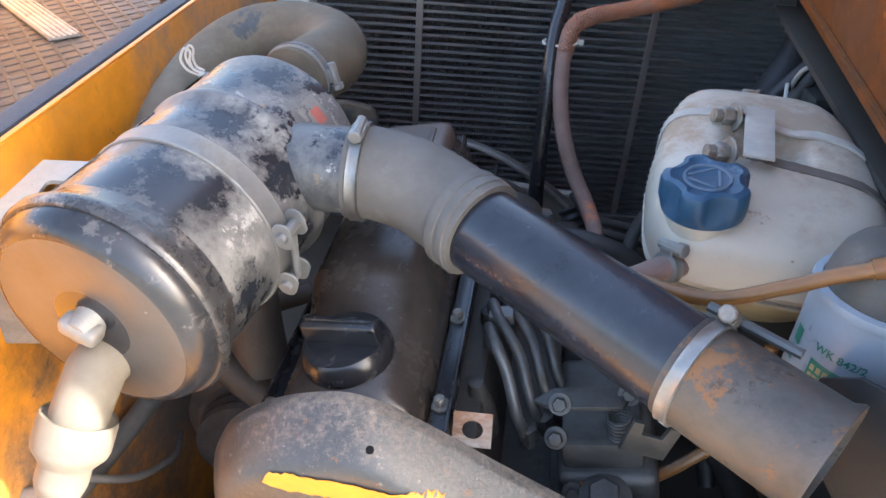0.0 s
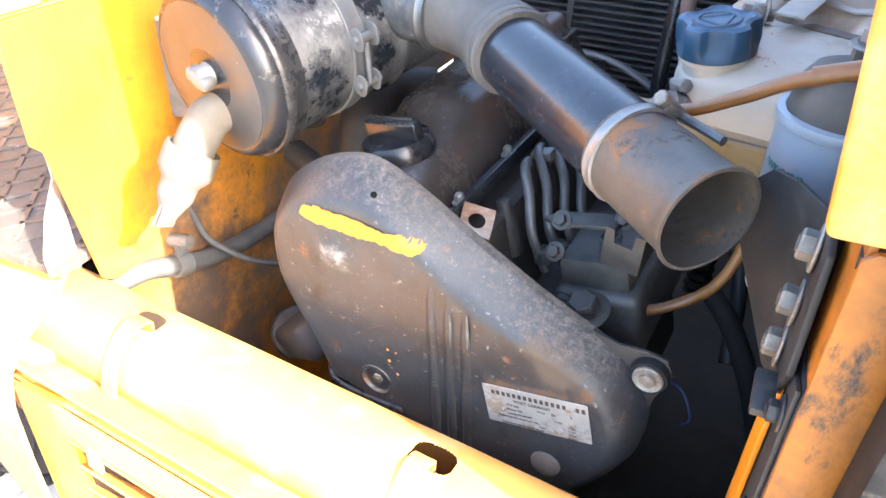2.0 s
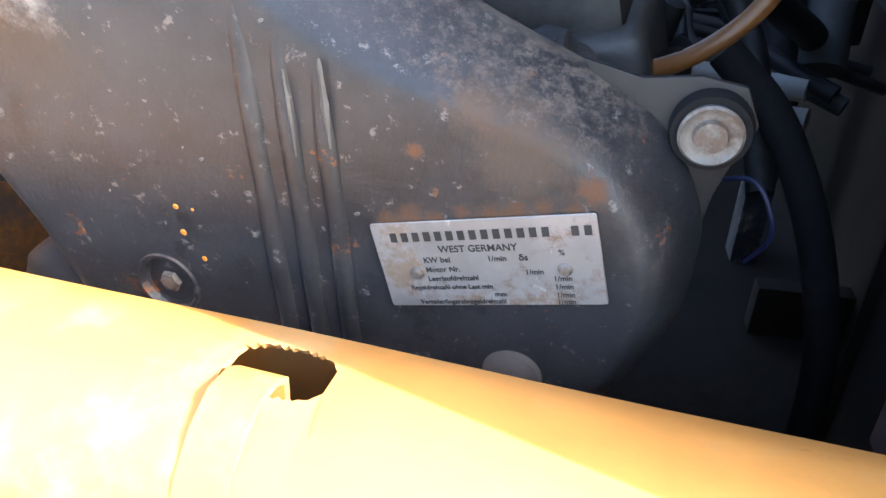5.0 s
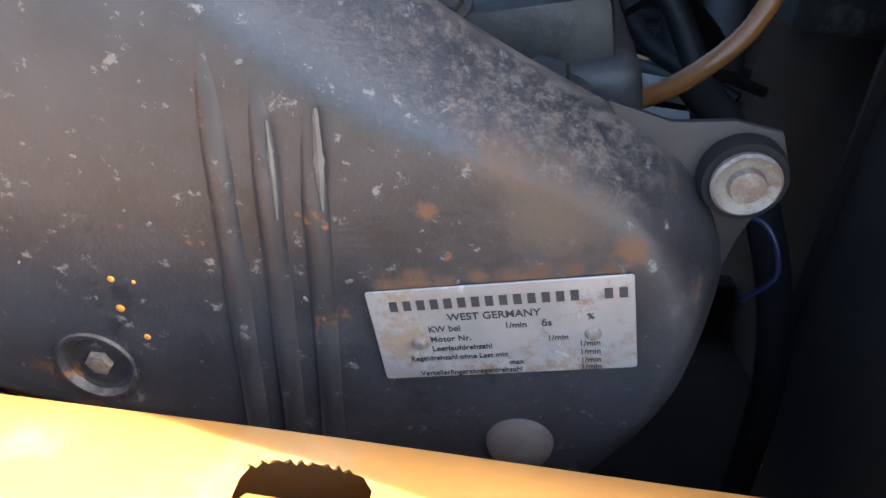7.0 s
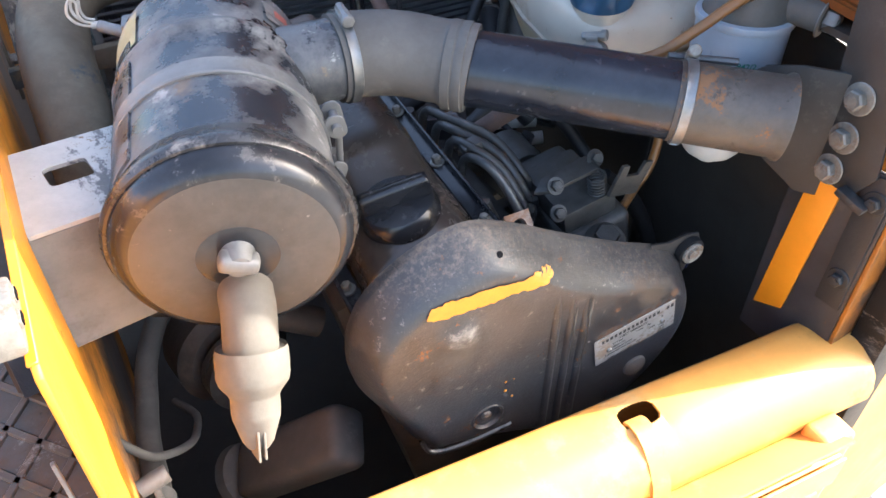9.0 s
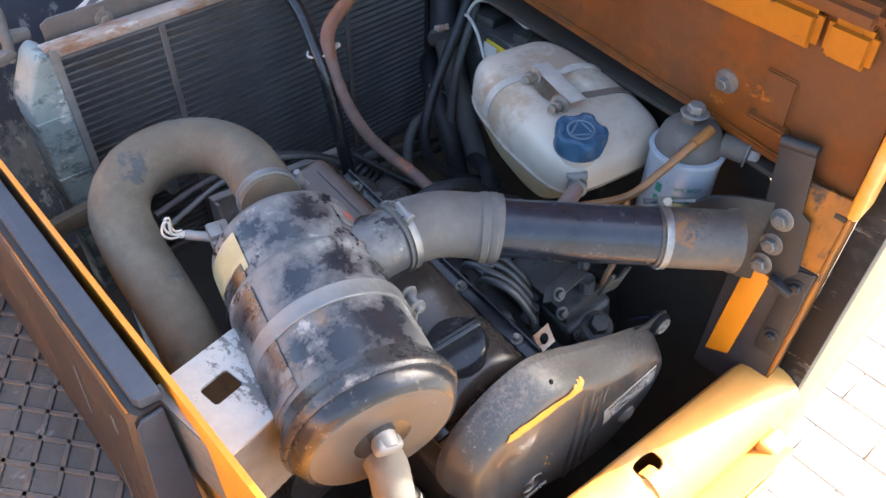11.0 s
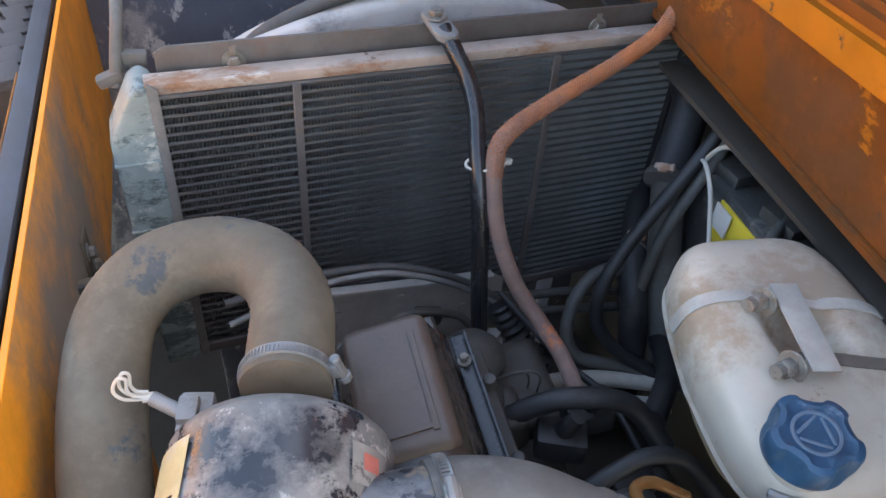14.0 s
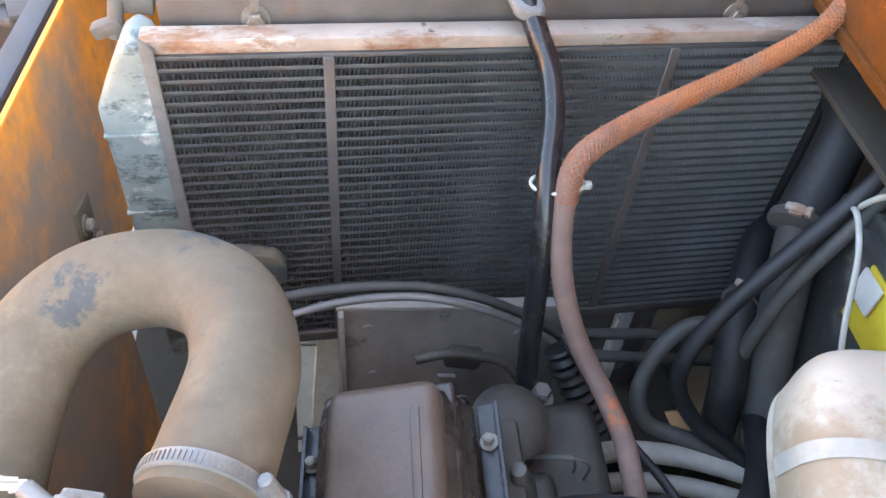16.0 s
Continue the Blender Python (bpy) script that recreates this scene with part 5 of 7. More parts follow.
def braid(pts, r, strands, pitch, wire, step=0.0035):
    """Two crossing sets of flat strands wound round a hose."""
    path = smooth_path(pts, 14)
    bm = B()
    side = (path[1] - path[0]).orthogonal().normalized()
    frames, run = [], 0.0
    for k, p in enumerate(path):
        d = (path[min(k + 1, len(path) - 1)] - path[max(k - 1, 0)]).normalized()
        side = (side - d * side.dot(d)).normalized()
        if k:
            run += (p - path[k - 1]).length
        frames.append((run, p, side.copy(), d.cross(side)))
    for sgn in (1, -1):
        for n in range(strands):
            a0 = 2 * math.pi * n / strands
            rows = []
            for run, p, u, v in frames:
                mid = []
                for w in (-wire, 0, wire):
                    a = a0 + sgn * 2 * math.pi * run / pitch + w / r
                    mid.append(bm.verts.new(p + (u * math.cos(a) + v * math.sin(a)) * (r + (0.0007 if w == 0 else 0.00005))))
                rows.append(mid)
            for a, b in zip(rows, rows[1:]):
                for q in range(2):
                    bm.faces.new((a[q], a[q + 1], b[q + 1], b[q]))
    return bm


tagged(part("braid", braid(RED[:8], 0.0091, 11, 0.046, 0.0008), M_braid, red, "woven hose braid", sharp=80), kind="stuff")
bm = B()
c0 = Vector((0.1165, 0.797, 1.250))
ring = [c0 + Vector((0.0195 * math.cos(a), -0.006 * math.cos(a) + 0.0110 * math.sin(a), 0.004 * math.cos(a) + 0.002 * math.sin(a))) for a in (2 * math.pi * k / 24 for k in range(25))]
tube(bm, ring, 0.0016, 6, smooth=False)
box(bm, c0 + Vector((0.022, -0.008, 0.003)), (0.006, 0.005, 0.006), None, 0.001)
part("cable_tie", bm, M_cable_grey, red, "white cable tie")

# ---- coolant tank ----
tank = thing("coolant_tank", (0.23, 0.47, 1.13), "yellowed white plastic coolant tank with blue cap", "coolant tank")
TC = Vector((0.246, 0.484, 1.226))
TR = Matrix.Rotation(radians(-12), 3, "Z") @ Matrix.Rotation(radians(4), 3, "X")


def tank_shell(z0, z1, grow=0.0):
    """A boxy rounded bottle with a hollow on top; its front narrows downwards."""
    bm = bmesh.new()
    n, e1, e2 = 88, 0.46, 0.42
    f = lambda v, e: math.copysign(abs(v) ** e, v)
    prof = [(f(math.cos(a), e1), f(math.sin(a), e1)) for a in (-math.pi / 2 + math.pi * i / 44 for i in range(37))]
    r_top = prof[-1][0]
    prof += [(r, (1 - r ** (2 / e1)) ** (e1 / 2)) for r in (r_top * (1 - (i + 1) / 16) for i in range(16))]
    rings = []
    for rr, z in prof:
        ring = []
        for k in range(n):
            th = 2 * math.pi * k / n
            x, y = rr * f(math.cos(th), e2), rr * f(math.sin(th), e2)
            zc = max(z0, min(z1, z))
            low = max(0.0, -zc)
            sx, sy = 0.084 - 0.040 * low, 0.120 - 0.030 * low
            if y < 0:
                sy -= 0.048 * low
            lift = 0.005 * max(0, zc) * (0.4 + y) if zc > 0 else 0
            p = Vector((x * (sx + grow), y * (sy + grow), zc * 0.062 * (1.6 if zc < 0 else 0.84) + lift))
            if y > 0:
                p.x *= 1 - 0.20 * y
            if zc > 0.3:
                p.z -= 0.024 * math.exp(-(((p.x + 0.002) / 0.027) ** 4) - ((p.y - 0.003) / 0.021) ** 4)
                p.z -= 0.002 * math.exp(-(((p.y + 0.030) / 0.004) ** 2))
            ring.append(bm.verts.new(TC + TR @ p))
        rings.append(ring)
    for a, b in zip(rings, rings[1:]):
        for k in range(n):
            j = (k + 1) % n
            bm.faces.new((a[k], a[j], b[j], b[k]))
    bmesh.ops.remove_doubles(bm, verts=bm.verts, dist=1e-5)
    return bm


part("upper_shell", tank_shell(-0.12, 1.0), M_tank, tank)
part("lower_shell", tank_shell(-1.0, -0.115, -0.0008), M_tank_low, tank, "amber stained lower half")
part("weld_seam", tank_shell(-0.15, -0.09, 0.0036), M_tank, tank)
CAP = Vector((0.177, 0.404, 1.264))
CUP = Vector((-0.12, -0.10, 1)).normalized()
bm = B()
lathe(bm, [(0.024, -0.03), (0.024, -0.004), (0.027, -0.003), (0.027, 0.0)], CAP, CUP, 32)
part("neck", bm, M_tank, tank)
lobe = lambda a, h: 1 + (0.13 * max(0, math.cos(5 * a)) ** 0.35 - 0.11 * max(0, -math.cos(5 * a)) ** 0.6) * min(1, max(0, h - 0.004) / 0.006)
bm = B()
lathe(bm, [(0.026, 0.0), (0.0285, 0.001), (0.0285, 0.006), (0.0275, 0.010), (0.0272, 0.022), (0.0262, 0.0245), (0.022, 0.0258), (0.0195, 0.0245), (0.0, 0.0245)], CAP, CUP, 90, warp=lobe)
cap = part("cap", bm, M_blue, tank, "faded blue screw cap")
bm = B()
for k in range(3):
    a = 2 * math.pi * k / 3
    R = axes(CUP, Y) @ Matrix.Rotation(a + 0.3, 3, "Z")
    box(bm, CAP + CUP * 0.0247 + R @ Vector((0, 0.0078, 0)), (0.020, 0.0022, 0.0014), R, 0.0004, 1)
lathe(bm, [(0.0135, 0.0242), (0.0142, 0.0256), (0.0158, 0.0256), (0.0165, 0.0242)], CAP, CUP, 32)
part("embossing", bm, M_grey_cap, cap)
# hold-down straps lying on the shell, and their bracket
shell_bm = tank_shell(-0.12, 1.0)
shell_tree = BVHTree.FromBMesh(shell_bm)
shell_bm.free()
for y0, y1, a0, a1, mt in ((0.052, 0.010, 0.02, 0.99, M_strap), (0.004, -0.050, 0.40, 0.99, M_strap_dark)):
    pts = []
    for k in range(31):
        s_ = a0 + (a1 - a0) * k / 30
        a = math.pi * s_
        y = y0 + (y1 - y0) * s_
        d = TR @ Vector((-math.cos(a), 0, 0.85 * math.sin(a)))
        hit = shell_tree.ray_cast(TC + TR @ Vector((0, y, 0)) + d.normalized() * 0.3, -d.normalized())
        if hit[0]:
            pts.append(hit[0] + d.normalized() * 0.0013)
    bm = B()
    ribbon(bm, pts, TR @ Vector((0, 0.011, 0)), 0.0018)
    part("strap", bm, mt, tank, "dusty steel strap")
for p in (Vector((0.231, 0.514, 1.287)), Vector((0.211, 0.456, 1.282))):
    bm = bolt_mesh(p - X * 0.006, Vector((-1, -0.15, 0.1)), 0.0075, 0.010, True)
    lathe(bm, [(0.005, -0.012), (0.0055, 0.012), (0, 0.012)], p - X * 0.012, (-1, -0.15, 0.1), 12)
    part("bolt", bm, M_bolt, tank)
bm = B()
a, b = Vector((0.243, 0.512, 1.288)), Vector((0.224, 0.450, 1.283))
dr = b - a
box(bm, (a + b) / 2 + Z * 0.004, (0.022, dr.length + 0.018, 0.002), Matrix((dr.cross(Z).normalized(), dr.normalized(), dr.cross(Z).normalized().cross(dr.normalized()))).transposed(), 0.0006)
part("bridge", bm, M_strap, tank, "bright steel bridge strip")
bm = B()
tube(bm, [Vector((0.185, 0.402, 1.222)), Vector((0.158, 0.384, 1.226)), Vector((0.125, 0.385, 1.207)), Vector((0.10, 0.42, 1.17)), Vector((0.09, 0.47, 1.12))], 0.0092, 14)
tank_hose = part("overflow_hose", bm, M_pink, tank, "dusty red overflow hose")
band, scr = clamp_band(Vector((0.157, 0.3838, 1.2258)), Vector((0.8, 0.45, -0.1)), 0.0102, 0.008, Vector((-0.3, 0.1, 1)))
cl = part("hose_clamp", band, M_galv, tank, "small clamp")
part("clamp_screw", scr, M_galv, cl)

# ---- fuel filter ----
FC = Vector((0.266, 0.316, 1.262))
filt = thing("fuel_filter", FC - Z * 0.12, "pale blue spin-on fuel filter canister under a cast head", "fuel filter")
bm = B()
lathe(bm, [(0.0, -0.105), (0.034, -0.104), (0.040, -0.098), (0.0405, -0.09), (0.0405, -0.008), (0.0405, -0.004), (0.0425, -0.003), (0.0432, 0.0), (0.0425, 0.003), (0.038, 0.004), (0.036, 0.001), (0.0, 0.001)], FC, Z, 56)
fcan = part("canister", bm, M_filter, filt, "pale blue filter can")
bm = B()
lathe(bm, [(0.036, 0.0), (0.0375, 0.004), (0.036, 0.014), (0.033, 0.024), (0.028, 0.031), (0.016, 0.035), (0.0, 0.036)], FC, Z, 40)
box(bm, FC + Vector((0.035, 0.0, 0.022)), (0.05, 0.03, 0.024), Matrix.Rotation(radians(-25), 3, "Z"), 0.008, 3)
lathe(bm, [(0.013, 0.0), (0.013, 0.03), (0.010, 0.032), (0, 0.032)], FC + Vector((0.015, -0.03, 0.014)), Vector((0.25, -0.95, -0.05)), 20)
box(bm, FC + Vector((0.0, 0.005, 0.040)), (0.02, 0.018, 0.014), None, 0.004)
head = part("filter_head", bm, M_hose_dull, filt, "greasy cast filter head")
part("fitting", bolt_mesh(FC + Vector((0.002, 0.004, 0.044)), Z, 0.010, 0.010), M_galv_dull, head)
part("fitting", bolt_mesh(FC + Vector((0.022, -0.058, 0.012)), Vector((0.25, -0.95, -0.05)), 0.010, 0.012), M_galv_dull, head)
bm = B()
lathe(bm, [(0.0, -0.044), (0.010, -0.044), (0.011, -0.036), (0.024, -0.034), (0.030, -0.026), (0.032, -0.012), (0.034, -0.002), (0.0, 0.0)], FC - Z * 0.104, Z, 36)
part("water_bowl", bm, M_white, filt, "white plastic water bowl")


def on_filter(ang, z, r=0.0409):
    a = radians(ang)
    return FC + Vector((r * math.cos(a), r * math.sin(a), z))


def wrap_text(body, size, ang, z, mat, name):
    """Lettering bent round the canister, starting at an angle in degrees."""
    bm = text_mesh(body, size, (0, 0, 0), X, Z, 0)
    for v in bm.verts:
        a = ang + math.degrees(v.co.x / 0.0409)
        v.co = on_filter(a, z + v.co.z, 0.0409 - v.co.y)
    return part(name, bm, mat, fcan)


def wrap_bar(ang, wide, z, tall, mat, name, r=0.0408):
    bm = B()
    rows = []
    for k in range(7):
        a = ang + math.degrees(wide / r) * k / 6
        rows.append([bm.verts.new(on_filter(a, z + s, r)) for s in (0, tall)])
    for a, b in zip(rows, rows[1:]):
        bm.faces.new((a[0], b[0], b[1], a[1]))
    return part(name, bm, mat, fcan)


LAB = 194
wrap_text("WK 842/2", 0.0075, LAB + 6, -0.033, M_green, "lettering")
wrap_bar(LAB + 6, 0.027, -0.0545, 0.0145, M_green, "label_block")
for k in range(2):
    for j in range(5 + k):
        wrap_bar(LAB + 8.5 + j * (6.2 - k), 0.0030, -0.0475 - 0.0062 * k, 0.0044, M_yellow, "label_bar", 0.0411)
wrap_bar(LAB + 6, 0.022, -0.0635, 0.0022, M_green, "label_line")
wrap_bar(LAB - 24, 0.008, -0.042, 0.012, M_green, "emblem")
wrap_bar(LAB - 24, 0.006, -0.056, 0.009, M_green, "emblem")

# amber fuel line sagging from the head to the pump
bm = B()
tube(bm, [(0.258, 0.295, 1.298), (0.240, 0.298, 1.291), (0.222, 0.303, 1.281), (0.200, 0.310, 1.266), (0.165, 0.322, 1.246), (0.130, 0.350, 1.236), (0.098, 0.388, 1.224), (0.082, 0.418, 1.212), (0.088, 0.444, 1.200), (0.110, 0.450, 1.190), (0.14, 0.44, 1.17)], 0.0047, 12)
fl = tagged(part("fuel_line", bm, M_amber, None, at=(0.2, 0.3, 1.2)), "amber translucent fuel line with brass end", "fuel line")
bm = B()
tube(bm, [(0.262, 0.294, 1.300), (0.238, 0.2985, 1.2905)], 0.0062, 10, smooth=False)
part("brass_end", bm, M_amber, fl)
bm = B()
tube(bm, [(0.112, 0.316, 1.070), (0.145, 0.322, 1.066), (0.178, 0.336, 1.068), (0.203, 0.345, 1.080), (0.220, 0.346, 1.100), (0.230, 0.350, 1.13), (0.236, 0.360, 1.18)], 0.0046, 12)
tagged(part("fuel_line", bm, M_amber, None, at=(0.19, 0.3, 1.08)), "brown fuel line from the injection pump", "fuel line")

# ---- engine ----
EU = Vector((0.974, -0.117, 0.225)).normalized()
EV = Vector((-0.225, -0.023, 0.974))
EV = (EV - EU * EV.dot(EU)).normalized()
EW = EV.cross(EU)
EO = Vector((0.0, 0.2448, 1.07))
E_R = Matrix((EU, EV, EW)).transposed()


def en(u, v, w):
    """A place in the engine's own axes: across, up and back from the belt cover's face."""
    return EO + EU * u + EV * v + EW * w


engine = thing("engine", en(0.02, -0.35, 0.25), "dark oily four-cylinder diesel engine, tilted in its bay", "engine")
bm = B()
box(bm, en(-0.045, -0.03, 0.25), (0.15, 0.11, 0.37), E_R, 0.006)
box(bm, en(-0.03, -0.2, 0.25), (0.22, 0.26, 0.38), E_R, 0.01)
for k in range(5):
    box(bm, en(-0.125, -0.06, 0.09 + 0.08 * k), (0.03, 0.05, 0.04), E_R, 0.008)
part("block", bm, M_grime, engine, "oily engine block and head")
# valve cover with a lower front shelf and a raised ridge
bm = B()
secs = [(0.062, 0.070, 0.0), (0.066, 0.084, 0.0), (0.080, 0.090, 0.0), (0.148, 0.092, 0.0), (0.172, 0.110, 0.6), (0.185, 0.116, 1.0), (0.40, 0.118, 1.0), (0.418, 0.112, 1.0), (0.426, 0.092, 0.4), (0.430, 0.060, 0.0)]
loops = []
for w, top, rd in secs:
    pts = [(-0.112, 0.050), (-0.112, 0.060), (-0.104, top - 0.014), (-0.092, top - 0.003), (-0.075, top), (-0.042, top), (-0.025, top - 0.003), (-0.012, top - 0.014), (-0.003, 0.062), (-0.001, 0.050)]
    loops.append([bm.verts.new(en(u, v + 0.0008 * noise.noise((u * 40, v * 40, w * 30)), w)) for u, v in pts])
for a, b in zip(loops, loops[1:]):
    for k in range(len(a) - 1):
        bm.faces.new((a[k], a[k + 1], b[k + 1], b[k]))
bm.faces.new(loops[0]), bm.faces.new(loops[-1][::-1])
vc = part("valve_cover", bm, M_head, engine, "oily black valve cover", sharp=60)
bm = B()
box(bm, en(-0.056, 0.108, 0.350), (0.078, 0.034, 0.138), E_R, 0.0155, 5)
plateau = part("cover_plateau", bm, M_head_tan, vc, "dusty brown rear plateau")
bm = B()
box(bm, en(-0.056, 0.0955, 0.350), (0.094, 0.012, 0.154), E_R, 0.005, 3)
part("plateau_lip", bm, M_head, plateau)
bm = B()
box(bm, en(-0.034, 0.1255, 0.345), (0.006, 0.003, 0.100), E_R, 0.0014, 2)
box(bm, en(-0.060, 0.1255, 0.300), (0.050, 0.003, 0.005), E_R, 0.0014, 2)
part("plateau_ridge", bm, M_head_tan, plateau)
for u in (0.009, -0.122):
    bm = B()
    box(bm, en(u, 0.0495, 0.245), (0.016, 0.007, 0.375), E_R, 0.002)
    box(bm, en(u + (0.007 if u > 0 else -0.007), 0.054, 0.245), (0.003, 0.012, 0.37), E_R, 0.001)
    rail = part("cover_rail", bm, M_rod, vc, "black clamping rail")
    for w in (0.09, 0.185, 0.28, 0.40):
        part("stud", bolt_mesh(en(u - 0.001, 0.0535, w), EV, 0.0045, 0.007), M_bolt, rail)
# oil filler cap with a grip bar
oc = en(-0.057, 0.092, 0.108)
bm = B()
lathe(bm, [(0.034, -0.004), (0.0345, 0.0), (0.0335, 0.005), (0.032, 0.010), (0.030, 0.0125), (0.0, 0.0135)], oc, EV, 48)
oilcap = part("oil_cap", bm, M_rod, vc, "black oil filler cap with grip bar")
bm = B()
Rg = Matrix((EU, EW, -EV)).transposed() @ Matrix.Rotation(radians(-8), 3, "Z")
box(bm, oc + EV * 0.020, (0.060, 0.013, 0.019), Rg, 0.004, 3)
box(bm, oc + EV * 0.030, (0.052, 0.004, 0.003), Rg, 0.001)
part("grip", bm, M_rod, oilcap)
# timing belt cover, a pressed pan
OUT = [(-0.128, -0.10), (-0.138, -0.05), (-0.146, -0.02), (-0.151, 0.01), (-0.149, 0.04), (-0.138, 0.073), (-0.116, 0.100), (-0.080, 0.117), (-0.043, 0.122), (-0.018, 0.116), (0.012, 0.094), (0.053, 0.056), (0.106, 0.010), (0.149, -0.023),
       (0.168, -0.045), (0.177, -0.075), (0.174, -0.10), (0.163, -0.131), (0.142, -0.158), (0.11, -0.185), (0.06, -0.2), (0.0, -0.18), (-0.06, -0.14), (-0.1, -0.115)]
CEN = Vector((0.01, -0.03, 0))
sm = smooth_path([Vector((u, v, 0)) for u, v in OUT + OUT[:1]], 6)[:-1]
NR = 44
bm = B()


def cover_w(p, d):
    """Depth of the cover's face at a place p whose distance to the outline is d: broad shoulder on top, tighter elsewhere."""
    q = (p - CEN).normalized() if (p - CEN).length > 1e-6 else Vector((0, 0, 0))
    t = max(0.0, min(1.0, (q.dot(Vector((0.5, 0.87, 0))) - 0.1) / 0.5))
    wide = 0.021 + 0.011 * t
    w = 0.032 * max(0.0, 1 - d / wide) ** (1.9 - 0.45 * t)
    w -= 0.0055 * math.exp(-((p - Vector((-0.065, 0.047, 0))).length / 0.017) ** 2)
    w += 0.006 * math.exp(-(((p - Vector((-0.060, -0.085, 0))).length) / 0.013) ** 4)
    return w + 0.0006 * noise.noise(p * 25)


def rim_gap(p):
    """Distance from a place on the cover to its outline, measured from the cover's middle."""
    q = p - CEN
    best = max(sm, key=lambda s_: (s_ - CEN).normalized().dot(q.normalized()))
    return max(0.0, (best - CEN).length - q.length)


def on_cover(u, v, proud=0.0):
    p = Vector((u, v, 0))
    return en(u, v, cover_w(p, rim_gap(p)) - proud)


def cover_spot(colour, rough, u, v, radius):
    return (colour, rough, en(u, v, 0.0) - engine.location, radius)


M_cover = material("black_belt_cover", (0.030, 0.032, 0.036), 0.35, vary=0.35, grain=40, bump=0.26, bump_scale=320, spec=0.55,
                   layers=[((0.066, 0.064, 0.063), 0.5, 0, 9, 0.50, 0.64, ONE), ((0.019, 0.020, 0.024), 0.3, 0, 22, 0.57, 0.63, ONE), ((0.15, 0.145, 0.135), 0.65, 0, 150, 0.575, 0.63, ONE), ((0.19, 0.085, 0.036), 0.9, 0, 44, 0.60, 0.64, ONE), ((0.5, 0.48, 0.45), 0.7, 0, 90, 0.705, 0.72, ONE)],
                   # first spot: scuffed tip of the bulge with its highlight painted in
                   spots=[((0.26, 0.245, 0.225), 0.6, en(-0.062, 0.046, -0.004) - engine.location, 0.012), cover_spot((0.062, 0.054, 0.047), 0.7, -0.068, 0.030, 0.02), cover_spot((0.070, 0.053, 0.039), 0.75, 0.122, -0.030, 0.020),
                          cover_spot((0.082, 0.057, 0.040), 0.75, 0.108, -0.010, 0.013), cover_spot((0.078, 0.054, 0.038), 0.75, 0.130, -0.012, 0.013), cover_spot((0.13, 0.062, 0.030), 0.9, 0.081, -0.029, 0.0032), cover_spot((0.11, 0.058, 0.032), 0.9, 0.143, -0.050, 0.006)]
                         + [cover_spot((0.088, 0.048, 0.027), 0.85, 0.062 + 0.0105 * k, -0.0570 + 0.0016 * math.sin(2.4 * k), 0.0046 + 0.0012 * math.sin(1.7 * k)) for k in range(8)],
                   settle=((0.165, 0.134, 0.106), 0.85, 0.60, 1.25))
rings = []
flat_out = [s - CEN for s in sm]
back = [bm.verts.new(en(s.x, s.y, 0.040)) for s in sm]
rings.append(back)
inset = [0.0, 0.0012, 0.004, 0.008, 0.012, 0.016, 0.020, 0.024, 0.029, 0.034, 0.040]
for d in inset + [None] * NR:
    ring = []
    for q in flat_out:
        L = q.length
        if d is None:
            k = len(rings) - len(inset)
            s = (1 - 0.040 / L) * (1 - k / (NR + 1.0))
            p = CEN + q * s
            ring.append(bm.verts.new(en(p.x, p.y, cover_w(p, L * (1 - s)))))
        else:
            p = CEN + q * (1 - d / L)
            ring.append(bm.verts.new(en(p.x, p.y, cover_w(p, d))))
    rings.append(ring)
for a, b in zip(rings, rings[1:]):
    n = len(a)
    for k in range(n):
        j = (k + 1) % n
        bm.faces.new((a[k], a[j], b[j], b[k]))
bm.faces.new(rings[-1])
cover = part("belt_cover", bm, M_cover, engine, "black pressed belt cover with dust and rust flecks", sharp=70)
# pressed ribs, sinking into the face at their upper ends
for k in range(3):
    bm = B()
    pts = []
    for j in range(19):
        v = 0.040 - 0.013 * k - (0.195 - 0.013 * k) * j / 18
        u = 0.030 + 0.0155 * k + (v - 0.056) * 0.191
        pts.append(on_cover(u, v, -0.0024 - 0.0032 * max(0, 1 - j / 4)))
    tube(bm, pts, lambda t: 0.0052, 14, 2)
    part("rib", bm, M_cover, cover)
# highlights of the ribs painted as pale strips, and flecks of white paint
for u0, v0, length, wd in ((0.0395, 0.008, 0.034, 0.0018), (0.0552, 0.010, 0.034, 0.0030)):
    bm = B()
    rows = []
    for k in range(13):
        t = k / 12
        v = v0 - length * t
        u = u0 + (v - v0) * 0.191
        half = wd / 2 * math.sin(math.pi * min(1, 0.12 + 0.8 * t)) * (1 + 0.5 * noise.noise((t * 9, u0 * 90, 0)))
        rows.append([bm.verts.new(on_cover(u + half * q, v, 0.0031 - 0.0007 * abs(q))) for q in (-1, 0, 1)])
    for a, b in zip(rows, rows[1:]):
        for k in range(2):
            bm.faces.new((a[k], a[k + 1], b[k + 1], b[k]))
    part("rib_highlight", bm, M_scuff_highlight, cover)
rnd = random.Random(5)
for k in range(22):
    u, v = rnd.uniform(-0.07, 0.10), rnd.uniform(-0.06, 0.055)
    if v > 0.05 - 0.5 * max(0, u):
        continue
    r = rnd.uniform(0.0005, 0.0012)
    bm = B()
    lathe(bm, [(r, 0.0), (r * 0.7, -0.0004), (0, -0.0005)], on_cover(u, v, 0.0002), EW, 7, warp=lambda a, h: 1 + 0.4 * math.cos(2 * a + u * 900))
    part("paint_fleck", bm, M_scuff_highlight, cover)
